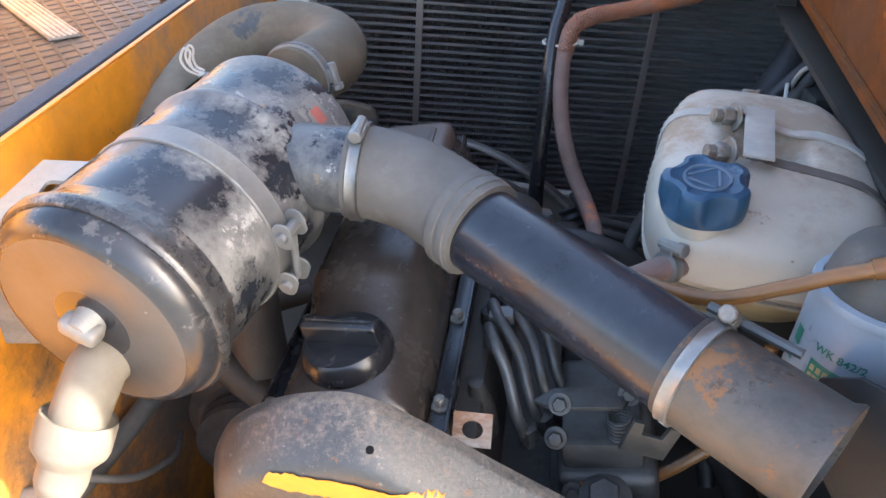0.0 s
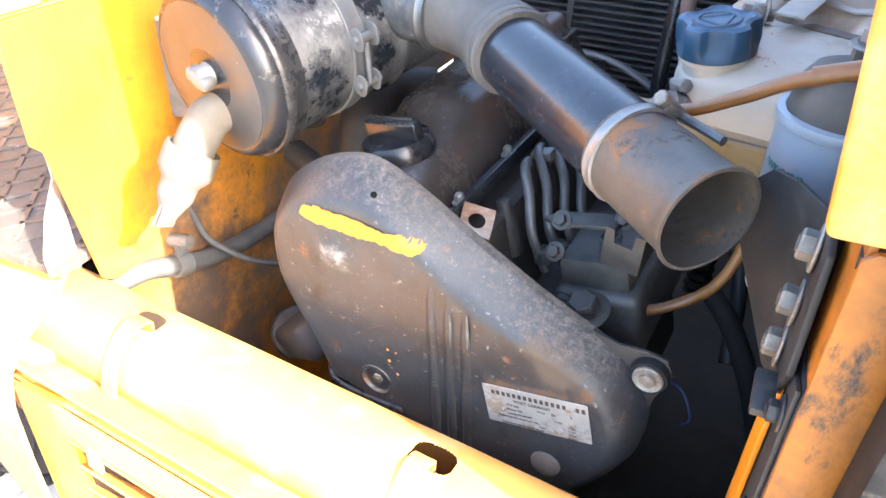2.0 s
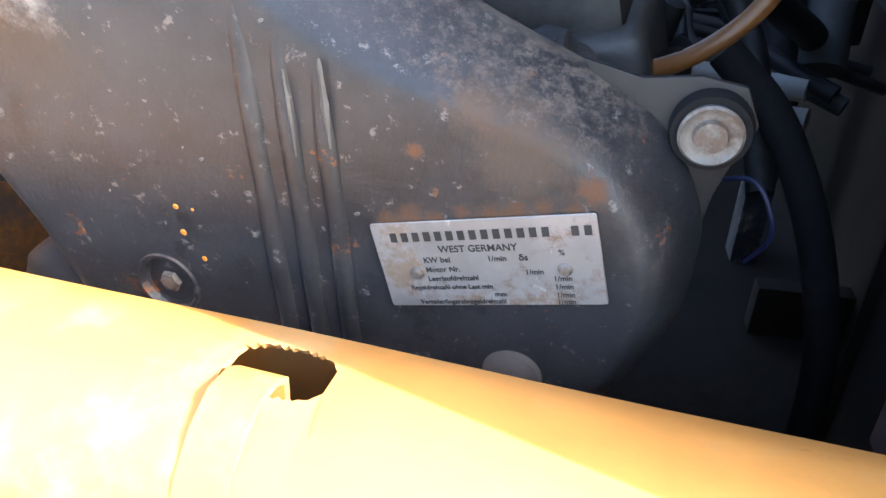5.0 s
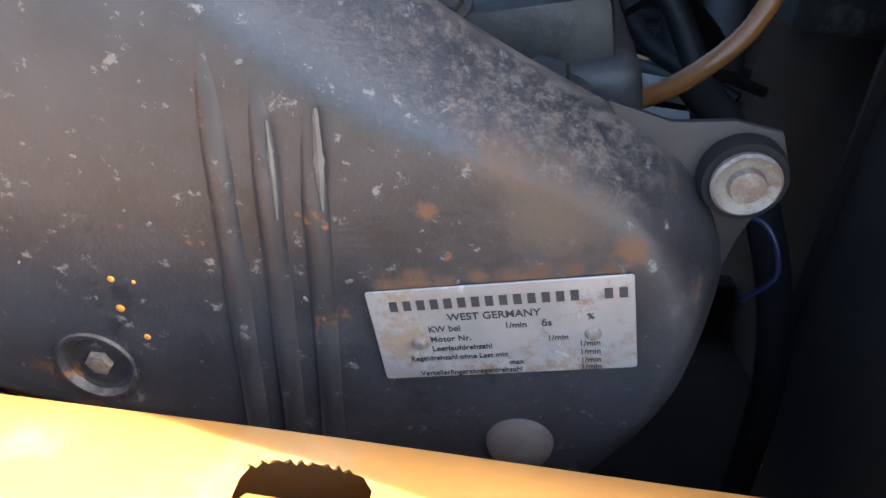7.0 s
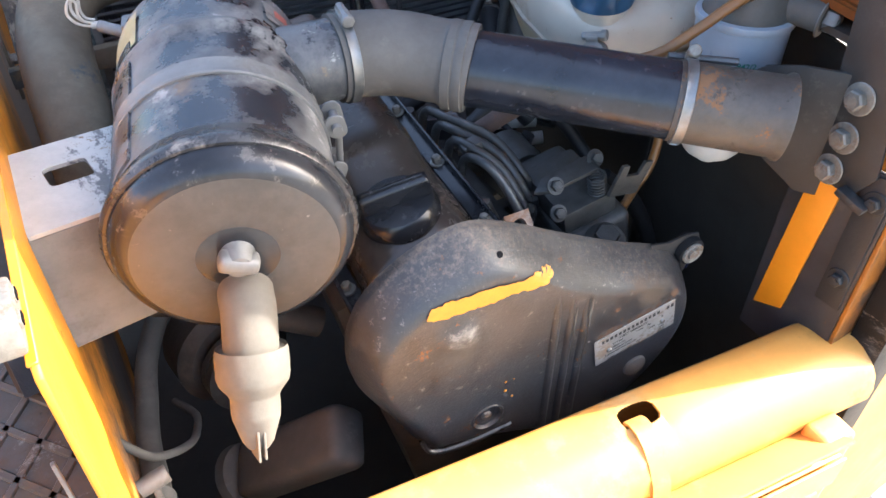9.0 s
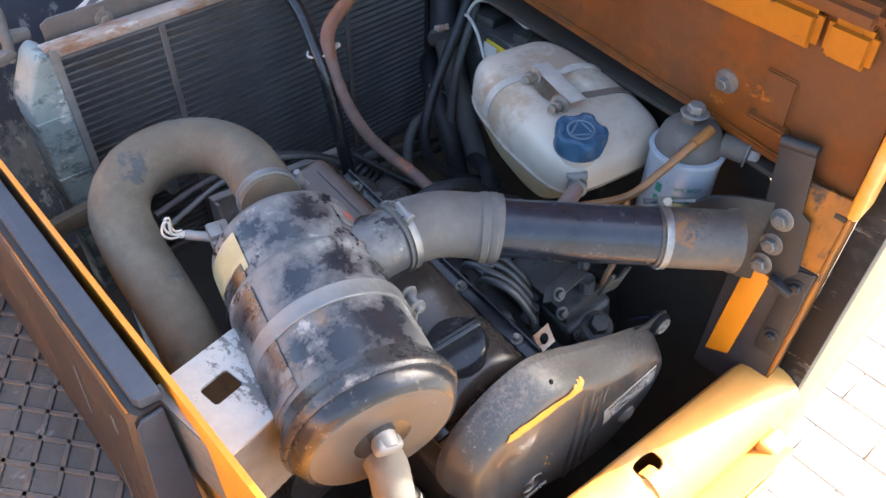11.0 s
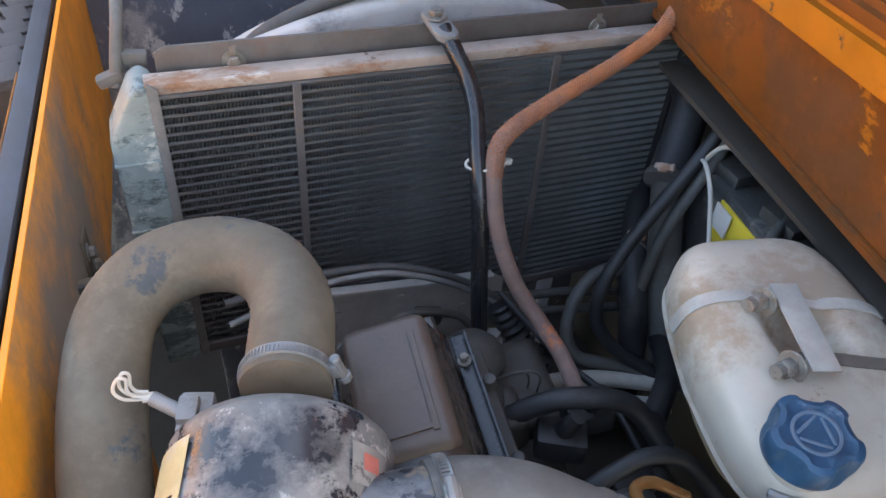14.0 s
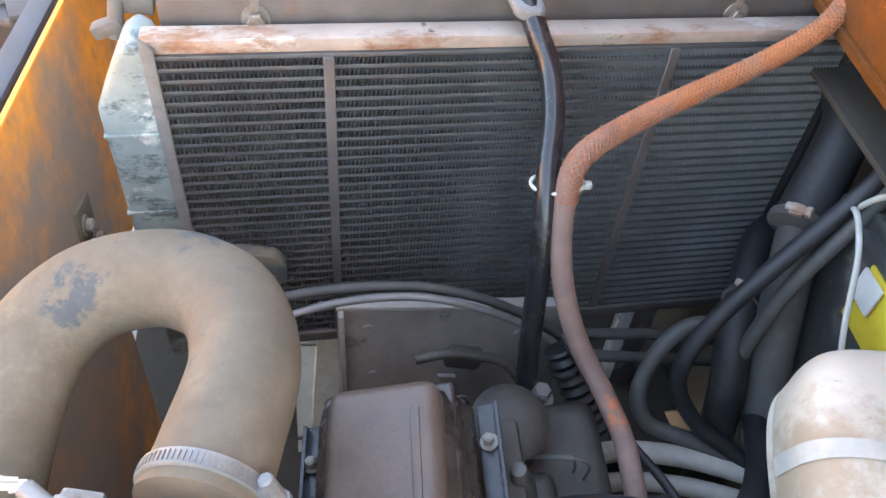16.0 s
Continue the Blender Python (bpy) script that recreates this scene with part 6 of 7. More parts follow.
# specks of orange paint
for u, v, r in ((-0.036, -0.045, 0.0014), (-0.038, -0.058, 0.0017), (-0.033, -0.072, 0.0014), (-0.028, -0.047, 0.0008)):
    bm = B()
    lathe(bm, [(r, 0.0), (r * 0.7, -0.0005), (0, -0.0007)], en(u, v, cover_w(Vector((u, v, 0)), 0.06) - 0.0002), EW, 10)
    part("paint_speck", bm, M_stripe, cover)
# paint daub
bm = B()
st = []
for k in range(41):
    t = k / 40
    u, v = -0.084 + 0.108 * t, 0.0885 - 0.029 * t + 0.002 * math.sin(t * 3)
    wd = 0.0085 * (1 - 0.35 * t) + 0.0022 * noise.noise((t * 14, 0.3, 0)) + 0.0015 * noise.noise((t * 40, 2.3, 0))
    wd *= min(1, 0.35 + 6 * t) * min(1, 0.3 + 9 * (1 - t))
    sh = 0.0015 * noise.noise((t * 25, 5, 0))
    rowp = []
    for s in (-1, -0.5, 0, 0.5, 1):
        p = Vector((u + 0.002 * s, v + sh + wd * s, 0))
        rowp.append(bm.verts.new(on_cover(p.x, p.y, 0.0011)))
    st.append(rowp)
for a, b in zip(st, st[1:]):
    for k in range(4):
        bm.faces.new((a[k], b[k], b[k + 1], a[k + 1]))
part("paint_daub", bm, M_stripe, cover, "daub of orange paint")
# black disc painted as a small hole on the shoulder, recessed bolt, plug, bottom lip
bm = B()
hn = (on_cover(-0.010, 0.1005) - on_cover(-0.020, 0.1005)).cross(on_cover(-0.015, 0.105) - on_cover(-0.015, 0.095)).normalized()
if hn.dot(EW) > 0:
    hn = -hn
lathe(bm, [(0.0026, -0.002), (0.0026, 0.0007), (0.0, 0.0008)], on_cover(-0.015, 0.1005), hn, 14)
part("hole", bm, M_core_deep, cover)
bm = B()
lathe(bm, [(0.0125, 0.002), (0.0148, -0.003), (0.0162, -0.003), (0.0175, 0.001)], en(-0.060, -0.085, 0.002), EW, 28)
part("bolt_cup", bm, M_cover, cover)
part("cup_bolt", bolt_mesh(en(-0.060, -0.085, 0.008), -EW, 0.0055, 0.006), M_bolt, cover)
bm = B()
lathe(bm, [(0.0, -0.006), (0.008, -0.0055), (0.0122, -0.003), (0.0135, 0.002)], en(0.099, -0.134, 0.0), EW, 28)
part("plug", bm, M_elbow, cover)
bm = B()
tube(bm, [en(-0.122, -0.085, 0.012), en(-0.118, -0.098, 0.004), en(-0.09, -0.107, 0.0), en(-0.04, -0.116, 0.0)], 0.003, 8)
part("lip", bm, M_rim, cover)
# side lug with rubber-mounted bolt
bm = B()
LUG = en(0.182, -0.043, 0.030)
prism(bm, [(0.140, -0.012), (0.160, -0.022), (0.180, -0.024), (0.195, -0.030), (0.198, -0.045), (0.190, -0.056), (0.182, -0.07), (0.176, -0.085), (0.165, -0.08)], EO + EW * 0.032, EU, EV, EW * 0.003, 0.001)
lug_arm = part("lug", bm, M_bracket, cover)
bm = B()
lathe(bm, [(0.011, 0.012), (0.0140, 0.008), (0.0148, 0.0), (0.0138, -0.005), (0.0, -0.005)], LUG, EW, 32)
part("grommet", bm, M_tyre, lug_arm)
bm = B()
lathe(bm, [(0.0112, -0.004), (0.0114, -0.0070), (0.0104, -0.0080), (0.0082, -0.0064), (0.0062, -0.0064), (0.0056, -0.0090), (0.0, -0.0098)], LUG, EW, 32)
part("bolt_cap", bm, M_bolt, lug_arm, "dull zinc bolt with washer")
# nameplate
NP = en(0.099, -0.0775, -0.0006)
npu, npv = EU, EV
bm = B()
prism(bm, round_rect(0.0895, 0.0395, 0.001, 2), NP, npu, npv, -EW * 0.0009, 0.0003, 1)
nplate = part("nameplate", bm, M_plate, cover, "aluminium nameplate with black print")


def plate_text(body, size, u, v):
    part("lettering", text_mesh(body, size, NP + npu * u + npv * v - EW * 0.0009, npu, npv, 0.0002), M_ink, nplate)


def plate_bar(u, v, w, h):
    bm = B()
    box(bm, NP + npu * (u + w / 2) + npv * (v + h / 2) - EW * 0.0011, (w, h, 0.0003), E_R, 0)
    part("print_bar", bm, M_ink, nplate)


for k in range(17):
    if k != 14:
        plate_bar(-0.0370 + 0.0047 * k + (0.0015 if k > 14 else 0), 0.0112, 0.0027, 0.0040)
plate_text("WEST GERMANY", 0.0042, -0.018, 0.0058)
plate_text("KW bei", 0.0036, -0.0255, 0.0012)
plate_text("1/min", 0.0034, 0.001, 0.0012)
plate_text("%", 0.0034, 0.029, 0.003)
plate_text("Motor Nr.", 0.0034, -0.0255, -0.0032)
plate_text("1/min", 0.0032, 0.015, -0.0052)
plate_text("Leerlaufdrehzahl", 0.0032, -0.0255, -0.0074)
plate_text("1/min", 0.0032, 0.0255, -0.0085)
plate_text("Regeldrehzahl ohne Last min", 0.0030, -0.034, -0.0115)
plate_text("1/min", 0.0032, 0.0255, -0.0122)
plate_text("max", 0.0030, 0.001, -0.0152)
plate_text("1/min", 0.0032, 0.0255, -0.0160)
plate_text("Verteilerfingerabregeldrehzahl", 0.0030, -0.0315, -0.0186)
plate_text("\u03b4s", 0.0038, 0.0135, 0.0012)
plate_text("1/min", 0.0032, 0.0255, -0.0192)
for u, v in ((-0.0295, -0.0035), (0.0305, -0.0035)):
    bm = B()
    lathe(bm, [(0.0, -0.0022), (0.0018, -0.002), (0.0028, -0.0004), (0.003, 0.0)], NP + npu * u + npv * v - EW * 0.0008, EW, 14)
    part("rivet", bm, M_bolt, nplate)
# square tab with a hole beside the cover
bm = B()
circ = [(0.0075 * math.cos(2 * math.pi * k / 16), 0.0065 * math.sin(2 * math.pi * k / 16)) for k in range(16)]
holed_plate(bm, [(-0.014, -0.012), (0.014, -0.012), (0.014, 0.012), (-0.014, 0.012)], [circ], Vector((0.028, 0.312, 1.128)), Vector((0.98, 0.05, -0.1)), Vector((0.0, 0.55, 0.83)), (0, 0.001, -0.002))
part("lifting_tab", bm, M_rail, engine, "rusty lifting tab")
# injection pump
pump = thing("injection_pump", en(0.12, -0.10, 0.14), "greasy grey injection pump with lever and steel lines", "injection pump")
bm = B()
box(bm, en(0.120, -0.050, 0.150), (0.075, 0.06, 0.13), E_R, 0.010, 3)
box(bm, en(0.118, -0.010, 0.135), (0.060, 0.030, 0.08), E_R, 0.006)
box(bm, en(0.10, -0.10, 0.12), (0.06, 0.07, 0.10), E_R, 0.012)
lathe(bm, [(0.026, 0.0), (0.028, 0.005), (0.028, 0.05), (0.024, 0.055), (0, 0.055)], en(0.112, -0.045, 0.215), EW, 24)
part("pump_body", bm, M_alu, pump)
bm = B()
prism(bm, [(-0.035, 0.0), (-0.02, 0.012), (0.03, 0.014), (0.036, 0.004), (0.03, -0.008), (-0.02, -0.008)], en(0.105, 0.028, 0.115), EU, EW, EV * 0.004, 0.001)
part("lever_plate", bm, M_alu, pump)
bm = B()
prism(bm, [(-0.016, -0.030), (0.016, -0.030), (0.016, 0.012), (0.008, 0.012), (0.007, -0.004), (-0.007, -0.004), (-0.009, 0.010), (-0.016, 0.010)], Vector((0.148, 0.302, 1.145)), Vector((0.96, -0.15, -0.1)), Vector((0.05, -0.25, 0.96)), (0, 0.004, 0), 0.0008)
part("bracket_tab", bm, M_alu, pump, "grey U-shaped tab")
bm = B()
tube(bm, [en(0.132 + 0.0085 * math.cos(0.7 * k), 0.004 + 0.0004 * k, 0.105 + 0.0085 * math.sin(0.7 * k)) for k in range(58)], 0.0011, 6, smooth=False)
part("spring", bm, M_steel_line, pump)
part("union_bolt", bolt_mesh(en(0.118, -0.028, 0.073), (EV * 0.9 - EW * 0.3), 0.0125, 0.014), M_alu, pump)
for u, v, w in ((0.085, 0.008, 0.10), (0.095, -0.030, 0.08), (0.14, 0.032, 0.12), (0.09, 0.033, 0.11), (0.085, -0.06, 0.07)):
    part("bolt", bolt_mesh(en(u, v, w), EV * 0.6 - EW * 0.8, 0.0055, 0.006), M_alu, pump)
# steel injector lines: from the pump over to the head
for k in range(4):
    w = 0.13 + 0.030 * k
    bm = B()
    tube(bm, [en(0.060 + 0.012 * k, -0.03, 0.125 + 0.012 * k), en(0.055 + 0.010 * k, 0.01, 0.12 + 0.014 * k), en(0.050 + 0.008 * k, 0.040, 0.135 + 0.02 * k), en(0.042, 0.058, w + 0.02), en(0.034, 0.052, w + 0.045), en(0.028, 0.025, w + 0.055), en(0.02, -0.01, w + 0.055)], 0.0046, 12)
    part("injector_line", bm, M_steel_line, pump)
    bm = B()
    lathe(bm, [(0.006, 0), (0.009, 0.002), (0.009, 0.014), (0.006, 0.016)], en(0.060 + 0.012 * k, -0.022, 0.125 + 0.012 * k), EV, 6)
    part("union_nut", bm, M_alu, pump)
    bm = B()
    lathe(bm, [(0.011, -0.03), (0.011, 0.0), (0.008, 0.012), (0.006, 0.024), (0, 0.026)], en(0.026, 0.012, 0.13 + 0.085 * k), EV, 12)
    part("injector", bm, M_alu, engine)
for q in (en(0.044, 0.055, 0.185), en(0.047, 0.050, 0.24)):
    bm = B()
    box(bm, q, (0.020, 0.010, 0.014), E_R, 0.002)
    part("line_clip", bm, M_steel_line, pump)

# ---- hood and hinge ----
hood = thing("hood", (0.33, 0.5, 1.27), "open orange hood, inside darkened for shade and dust, stiffened by ribs", "hood")
HU = Vector((0.163, 1, 0)).normalized()
HV = Vector((-0.17, 0, 1)).normalized()
HN = HU.cross(HV)
if HN.x < 0:
    HN = -HN


def hd(y, z, deep=0.0):
    """A place on the hood's inner face: metres along the machine and up, and depth into the panel."""
    return Vector((hood_x(y, z), y, z)) + HN * deep


def hood_slab(bm, y0, y1, z0, z1, d0, d1, bev=0.003, seg=2):
    b = bmesh.new()
    # the lower edge climbs towards the rear
    vs = [b.verts.new(hd(y, z + (0.055 * (y - 0.15) if z < 1.295 else 0), d)) for d in (d0, d1) for y, z in ((y0, z0), (y1, z0), (y1, z1), (y0, z1))]
    for f in ((0, 1, 2, 3), (4, 5, 6, 7), (0, 1, 5, 4), (1, 2, 6, 5), (2, 3, 7, 6), (3, 0, 4, 7)):
        b.faces.new([vs[k] for k in f])
    bmesh.ops.recalc_face_normals(b, faces=b.faces)
    if bev:
        bmesh.ops.bevel(b, geom=b.edges[:], offset=bev, segments=seg, affect="EDGES")
    return join(bm, b)


# inner side in darkened orange that carries the shade, outer side in full orange
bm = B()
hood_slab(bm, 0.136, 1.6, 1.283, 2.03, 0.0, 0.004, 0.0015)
part("inner_skin", bm, M_orange_hood, hood, "orange inner skin darkened for shade and brown dust")
bm = B()
hood_slab(bm, 0.144, 1.62, 1.277, 2.05, 0.0055, 0.028, 0.008, 4)
part("outer_skin", bm, M_orange, hood, "clean orange outer skin with rounded edge")
bm = B()
prism(bm, [(0.245, 1.283), (0.287, 1.283), (0.250, 2.05), (0.165, 2.05)], (0, 0.1215, 0), X, Z, (0, 0.012, 0), 0.005, 4)
part("front_lip", bm, M_orange, hood, "sunlit orange front lip")
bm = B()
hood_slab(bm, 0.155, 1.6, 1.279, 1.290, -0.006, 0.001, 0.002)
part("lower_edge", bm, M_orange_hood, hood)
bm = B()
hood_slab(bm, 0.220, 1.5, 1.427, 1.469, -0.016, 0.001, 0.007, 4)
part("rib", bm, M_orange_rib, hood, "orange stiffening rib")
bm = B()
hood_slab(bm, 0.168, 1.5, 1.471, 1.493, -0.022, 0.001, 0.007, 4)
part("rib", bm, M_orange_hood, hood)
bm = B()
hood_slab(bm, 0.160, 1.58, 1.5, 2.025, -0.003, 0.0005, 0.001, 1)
part("upper_skin", bm, M_orange_upper, hood, "upper skin painted brown for shade, with orange flecks")
bm = B()
hood_slab(bm, 0.169, 0.215, 1.428, 1.467, -0.014, 0.001, 0.006, 4)
lp = part("latch_plate", bm, M_orange_rib, hood, "orange pressed latch plate")
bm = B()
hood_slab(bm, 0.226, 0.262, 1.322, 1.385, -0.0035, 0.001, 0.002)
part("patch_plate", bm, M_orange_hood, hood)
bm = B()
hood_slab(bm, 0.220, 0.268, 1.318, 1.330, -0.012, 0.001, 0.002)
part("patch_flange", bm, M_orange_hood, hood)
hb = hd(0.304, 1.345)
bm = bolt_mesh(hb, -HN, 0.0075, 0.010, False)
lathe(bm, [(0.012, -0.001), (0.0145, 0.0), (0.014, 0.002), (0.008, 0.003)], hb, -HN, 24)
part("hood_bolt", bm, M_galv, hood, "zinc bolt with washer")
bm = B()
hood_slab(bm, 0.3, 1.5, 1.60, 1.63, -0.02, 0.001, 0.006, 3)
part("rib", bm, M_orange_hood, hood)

bm = B()
# rounded dark plate behind the bracket
prism(bm, [(-0.030, 1.155), (0.020, 1.150), (0.065, 1.180), (0.092, 1.198), (0.099, 1.215), (0.092, 1.237), (0.072, 1.255), (0.045, 1.262), (0.015, 1.264), (-0.022, 1.264)], (0.2590, 0.192, -0.008), Vector((-0.42, 0.91, 0)).normalized(), Z, (0.003, 0.0015, 0), 0.0008)
hinge = part("hinge_bracket", bm, M_bracket, hood, "black steel hinge bracket")
bm = B()
prism(bm, [(0.219, 1.328), (0.183, 1.332), (0.172, 1.259), (0.161, 1.253), (0.151, 1.186), (0.166, 1.160), (0.200, 1.165), (0.213, 1.266)], (0.2550, 0, 0), Y, Z, (0.004, 0, 0), 0.001)
part("hinge_arm", bm, M_bracket, hinge)
bm = B()
prism(bm, [(0.0, 1.256), (0.0195, 1.256), (0.0195, 1.166), (0.006, 1.160), (0.0, 1.170)], (0.2350, 0.152, 0), X, Vector((0, 0.13, 1)).normalized(), (0, 0.003, 0), 0.0008)
part("arm_flange", bm, M_bracket, hinge)
bm = B()
tube(bm, [(0.257, 0.182, 1.331), (0.257, 0.219, 1.327)], 0.0065, 14, smooth=False)
part("hinge_pin", bm, M_bracket, hinge)
bm = B()
box(bm, (0.2500, 0.160, 1.163), (0.012, 0.028, 0.007), Matrix.Rotation(radians(15), 3, "X"), 0.002)
part("stop_lug", bm, M_bracket, hinge)
for p in ((0.2550, 0.188, 1.241), (0.2550, 0.188, 1.206), (0.2550, 0.190, 1.175)):
    part("bolt", bolt_mesh(p, (-1, 0.1, 0.05), 0.0085, 0.008), M_bolt, hinge)
bm = B()
prism(bm, [(0.136, 1.05), (0.160, 1.05), (0.160, 1.185), (0.136, 1.19)], (0.2622, 0, 0), Y, Z, (-0.003, 0, 0), 0.001)
strip = part("post_strip", bm, M_bracket, body, "black plate screwed to the post")
for p in ((0.2592, 0.146, 1.165), (0.2592, 0.147, 1.082)):
    part("post_bolt", bolt_mesh(p, (-1, 0.0, 0.0), 0.0065, 0.006), M_bracket, strip)

# ---- battery, cables and hoses right and behind ----
bat = thing("battery", (0.43, 0.70, 1.06), "dusty black battery with cable clamps", "battery")
bm = B()
box(bm, (0.435, 0.70, 1.12), (0.11, 0.19, 0.17), Matrix.Rotation(radians(-9), 3, "Z"), 0.006)
box(bm, (0.435, 0.70, 1.206), (0.114, 0.194, 0.012), Matrix.Rotation(radians(-9), 3, "Z"), 0.003)
part("case", bm, M_battery, bat)
bm = B()
box(bm, (0.40, 0.655, 1.218), (0.03, 0.05, 0.016), None, 0.004)
part("terminal", bm, M_alu, bat)
bm = B()
box(bm, (0.41, 0.75, 1.218), (0.04, 0.05, 0.018), None, 0.004)
part("terminal", bm, M_alu, bat)
bm = B()
box(bm, (0.377, 0.692, 1.168), (0.003, 0.075, 0.06), Matrix.Rotation(radians(-9), 3, "Z"), 0.001)
part("label", bm, M_yellow_bright, bat, "yellow and white label")
bm = B()
box(bm, (0.376, 0.715, 1.180), (0.003, 0.03, 0.03), Matrix.Rotation(radians(-9), 3, "Z"), 0.001)
part("label_patch", bm, M_white, bat)


def hose(label, pts, r, mat, category="hose", seg=12, name="hose"):
    bm = B()
    tube(bm, pts, r, seg, 7)
    c = sum((Vector(p) for p in pts), Vector()) / len(pts)
    return tagged(part(name, bm, mat, None, at=c), label, category)


hose("dusty grey upper coolant hose beside the radiator", [(0.44, 0.95, 1.275), (0.435, 0.91, 1.265), (0.425, 0.87, 1.245), (0.405, 0.845, 1.215), (0.38, 0.82, 1.19), (0.36, 0.80, 1.175)], 0.024, M_hose_black, seg=20)
hose("dusty grey coolant pipe beside the battery", [(0.375, 0.815, 1.185), (0.372, 0.80, 1.15), (0.365, 0.77, 1.09), (0.36, 0.74, 1.03), (0.355, 0.70, 0.97)], 0.021, M_hose_grey, seg=20)
hose("black lower coolant hose below the radiator", [(0.43, 0.90, 1.08), (0.385, 0.86, 1.09), (0.345, 0.80, 1.075), (0.325, 0.765, 1.055), (0.32, 0.74, 1.02), (0.32, 0.72, 0.95), (0.32, 0.71, 0.88)], 0.018, M_hose_black, seg=20)
for p, d in (((0.362, 0.803, 1.178), (0.5, 0.5, 0.4)), ((0.345, 0.80, 1.076), (0.7, 0.6, 0.1))):
    band, scr = clamp_band(Vector(p), Vector(d), 0.0245 if d[2] > 0.2 else 0.0185, 0.010, Vector((-0.6, -0.3, 0.8)))
    c = tagged(part("hose_clamp", band, M_flange, None, at=p), "rusty worm-drive clamp on the coolant hose", "clamp")
    part("clamp_screw", scr, M_rail, c)
hose("black wiring loom running down from the hood", [(0.425, 0.80, 1.285), (0.405, 0.785, 1.255), (0.37, 0.775, 1.215), (0.325, 0.765, 1.165), (0.285, 0.755, 1.115), (0.262, 0.745, 1.07), (0.262, 0.735, 1.03), (0.285, 0.715, 0.995), (0.32, 0.69, 0.975), (0.36, 0.66, 0.96)], 0.0085, M_hose_black, "cable", name="wiring_loom")
hose("grey wiring loom running down from the hood", [(0.43, 0.79, 1.28), (0.41, 0.775, 1.25), (0.38, 0.765, 1.205), (0.35, 0.76, 1.15), (0.335, 0.755, 1.10), (0.325, 0.75, 1.05)], 0.0075, M_hose_grey, "cable", name="wiring_loom")
hose("dusty grey cable looped below the radiator", [(0.335, 0.775, 1.06), (0.29, 0.785, 1.065), (0.255, 0.775, 1.045), (0.235, 0.755, 1.005), (0.245, 0.735, 0.975), (0.28, 0.715, 0.97), (0.32, 0.69, 0.965), (0.37, 0.66, 0.95)], 0.0085, M_hose_grey, "cable", name="wiring_loom")
hose("black hose crossing under the tank", [(0.38, 0.78, 0.96), (0.34, 0.70, 1.0), (0.30, 0.64, 1.03), (0.26, 0.60, 1.06), (0.22, 0.565, 1.07)], 0.013, M_hose_black, seg=16)
hose("grey pipe along the bay floor", [(0.16, 0.855, 0.995), (0.217, 0.85, 0.982), (0.29, 0.85, 0.97), (0.357, 0.85, 0.951), (0.45, 0.85, 0.93)], 0.0065, M_hose_grey, "pipe", name="pipe")
hose("grey pipe along the bay floor", [(0.18, 0.825, 0.985), (0.221, 0.82, 0.98), (0.30, 0.82, 0.962), (0.39, 0.82, 0.941), (0.46, 0.82, 0.92)], 0.0065, M_hose_grey, "pipe", name="pipe")
hose("pale steel pipe curving before the radiator", [(-0.16, 0.80, 1.092), (-0.077, 0.82, 1.100), (-0.015, 0.822, 1.104), (0.038, 0.82, 1.096), (0.109, 0.82, 1.058), (0.178, 0.815, 1.0), (0.21, 0.80, 0.95)], 0.0040, M_galv_dull, "pipe", name="pipe")
hose("grey steel pipe curving before the radiator", [(-0.16, 0.83, 1.095), (-0.076, 0.84, 1.100), (-0.002, 0.84, 1.098), (0.053, 0.84, 1.084), (0.114, 0.84, 1.051), (0.175, 0.84, 1.0), (0.20, 0.83, 0.95)], 0.0050, M_hose_grey, "pipe", name="pipe")
hose("pale thick hose below the red hose", [(0.12, 0.70, 0.985), (0.17, 0.71, 0.97), (0.22, 0.715, 0.96), (0.28, 0.70, 0.958), (0.34, 0.67, 0.96)], 0.011, M_cable_grey)
hose("pale thick hose below the red hose", [(0.12, 0.68, 0.965), (0.17, 0.69, 0.945), (0.22, 0.695, 0.935), (0.28, 0.68, 0.935), (0.34, 0.65, 0.94)], 0.010, M_cable_grey)
hose("thin black cable beside the red hose", [(0.16, 0.80, 1.05), (0.175, 0.75, 1.04), (0.19, 0.69, 1.035), (0.21, 0.62, 1.04), (0.21, 0.54, 1.03)], 0.0045, M_hose_black, "cable", name="cable")
hose("thin white cable loop over the battery", [(0.385, 0.79, 1.18), (0.38, 0.765, 1.235), (0.385, 0.745, 1.255), (0.40, 0.71, 1.245), (0.41, 0.67, 1.225)], 0.0028, M_cable_grey, "cable", 8, "cable")
hose("thin white cable hanging beside the battery", [(0.395, 0.80, 1.17), (0.375, 0.77, 1.225), (0.36, 0.73, 1.215), (0.345, 0.69, 1.17), (0.34, 0.66, 1.13)], 0.0026, M_cable_grey, "cable", 8, "cable")
hose("grey cable between battery and tank", [(0.40, 0.655, 1.222), (0.37, 0.64, 1.215), (0.345, 0.625, 1.18), (0.335, 0.61, 1.13)], 0.006, M_hose_grey, "cable", 10, "cable")
hose("black hose behind the intake elbow", [(0.05, 0.62, 1.05), (0.10, 0.60, 1.10), (0.14, 0.585, 1.115), (0.19, 0.57, 1.10), (0.22, 0.54, 1.06)], 0.011, M_hose_black)
hose("black hose under the coolant tank", [(0.08, 0.50, 1.09), (0.12, 0.50, 1.12), (0.16, 0.50, 1.13), (0.20, 0.49, 1.11), (0.24, 0.46, 1.05), (0.25, 0.40, 0.98)], 0.008, M_hose_black)
bm = B()
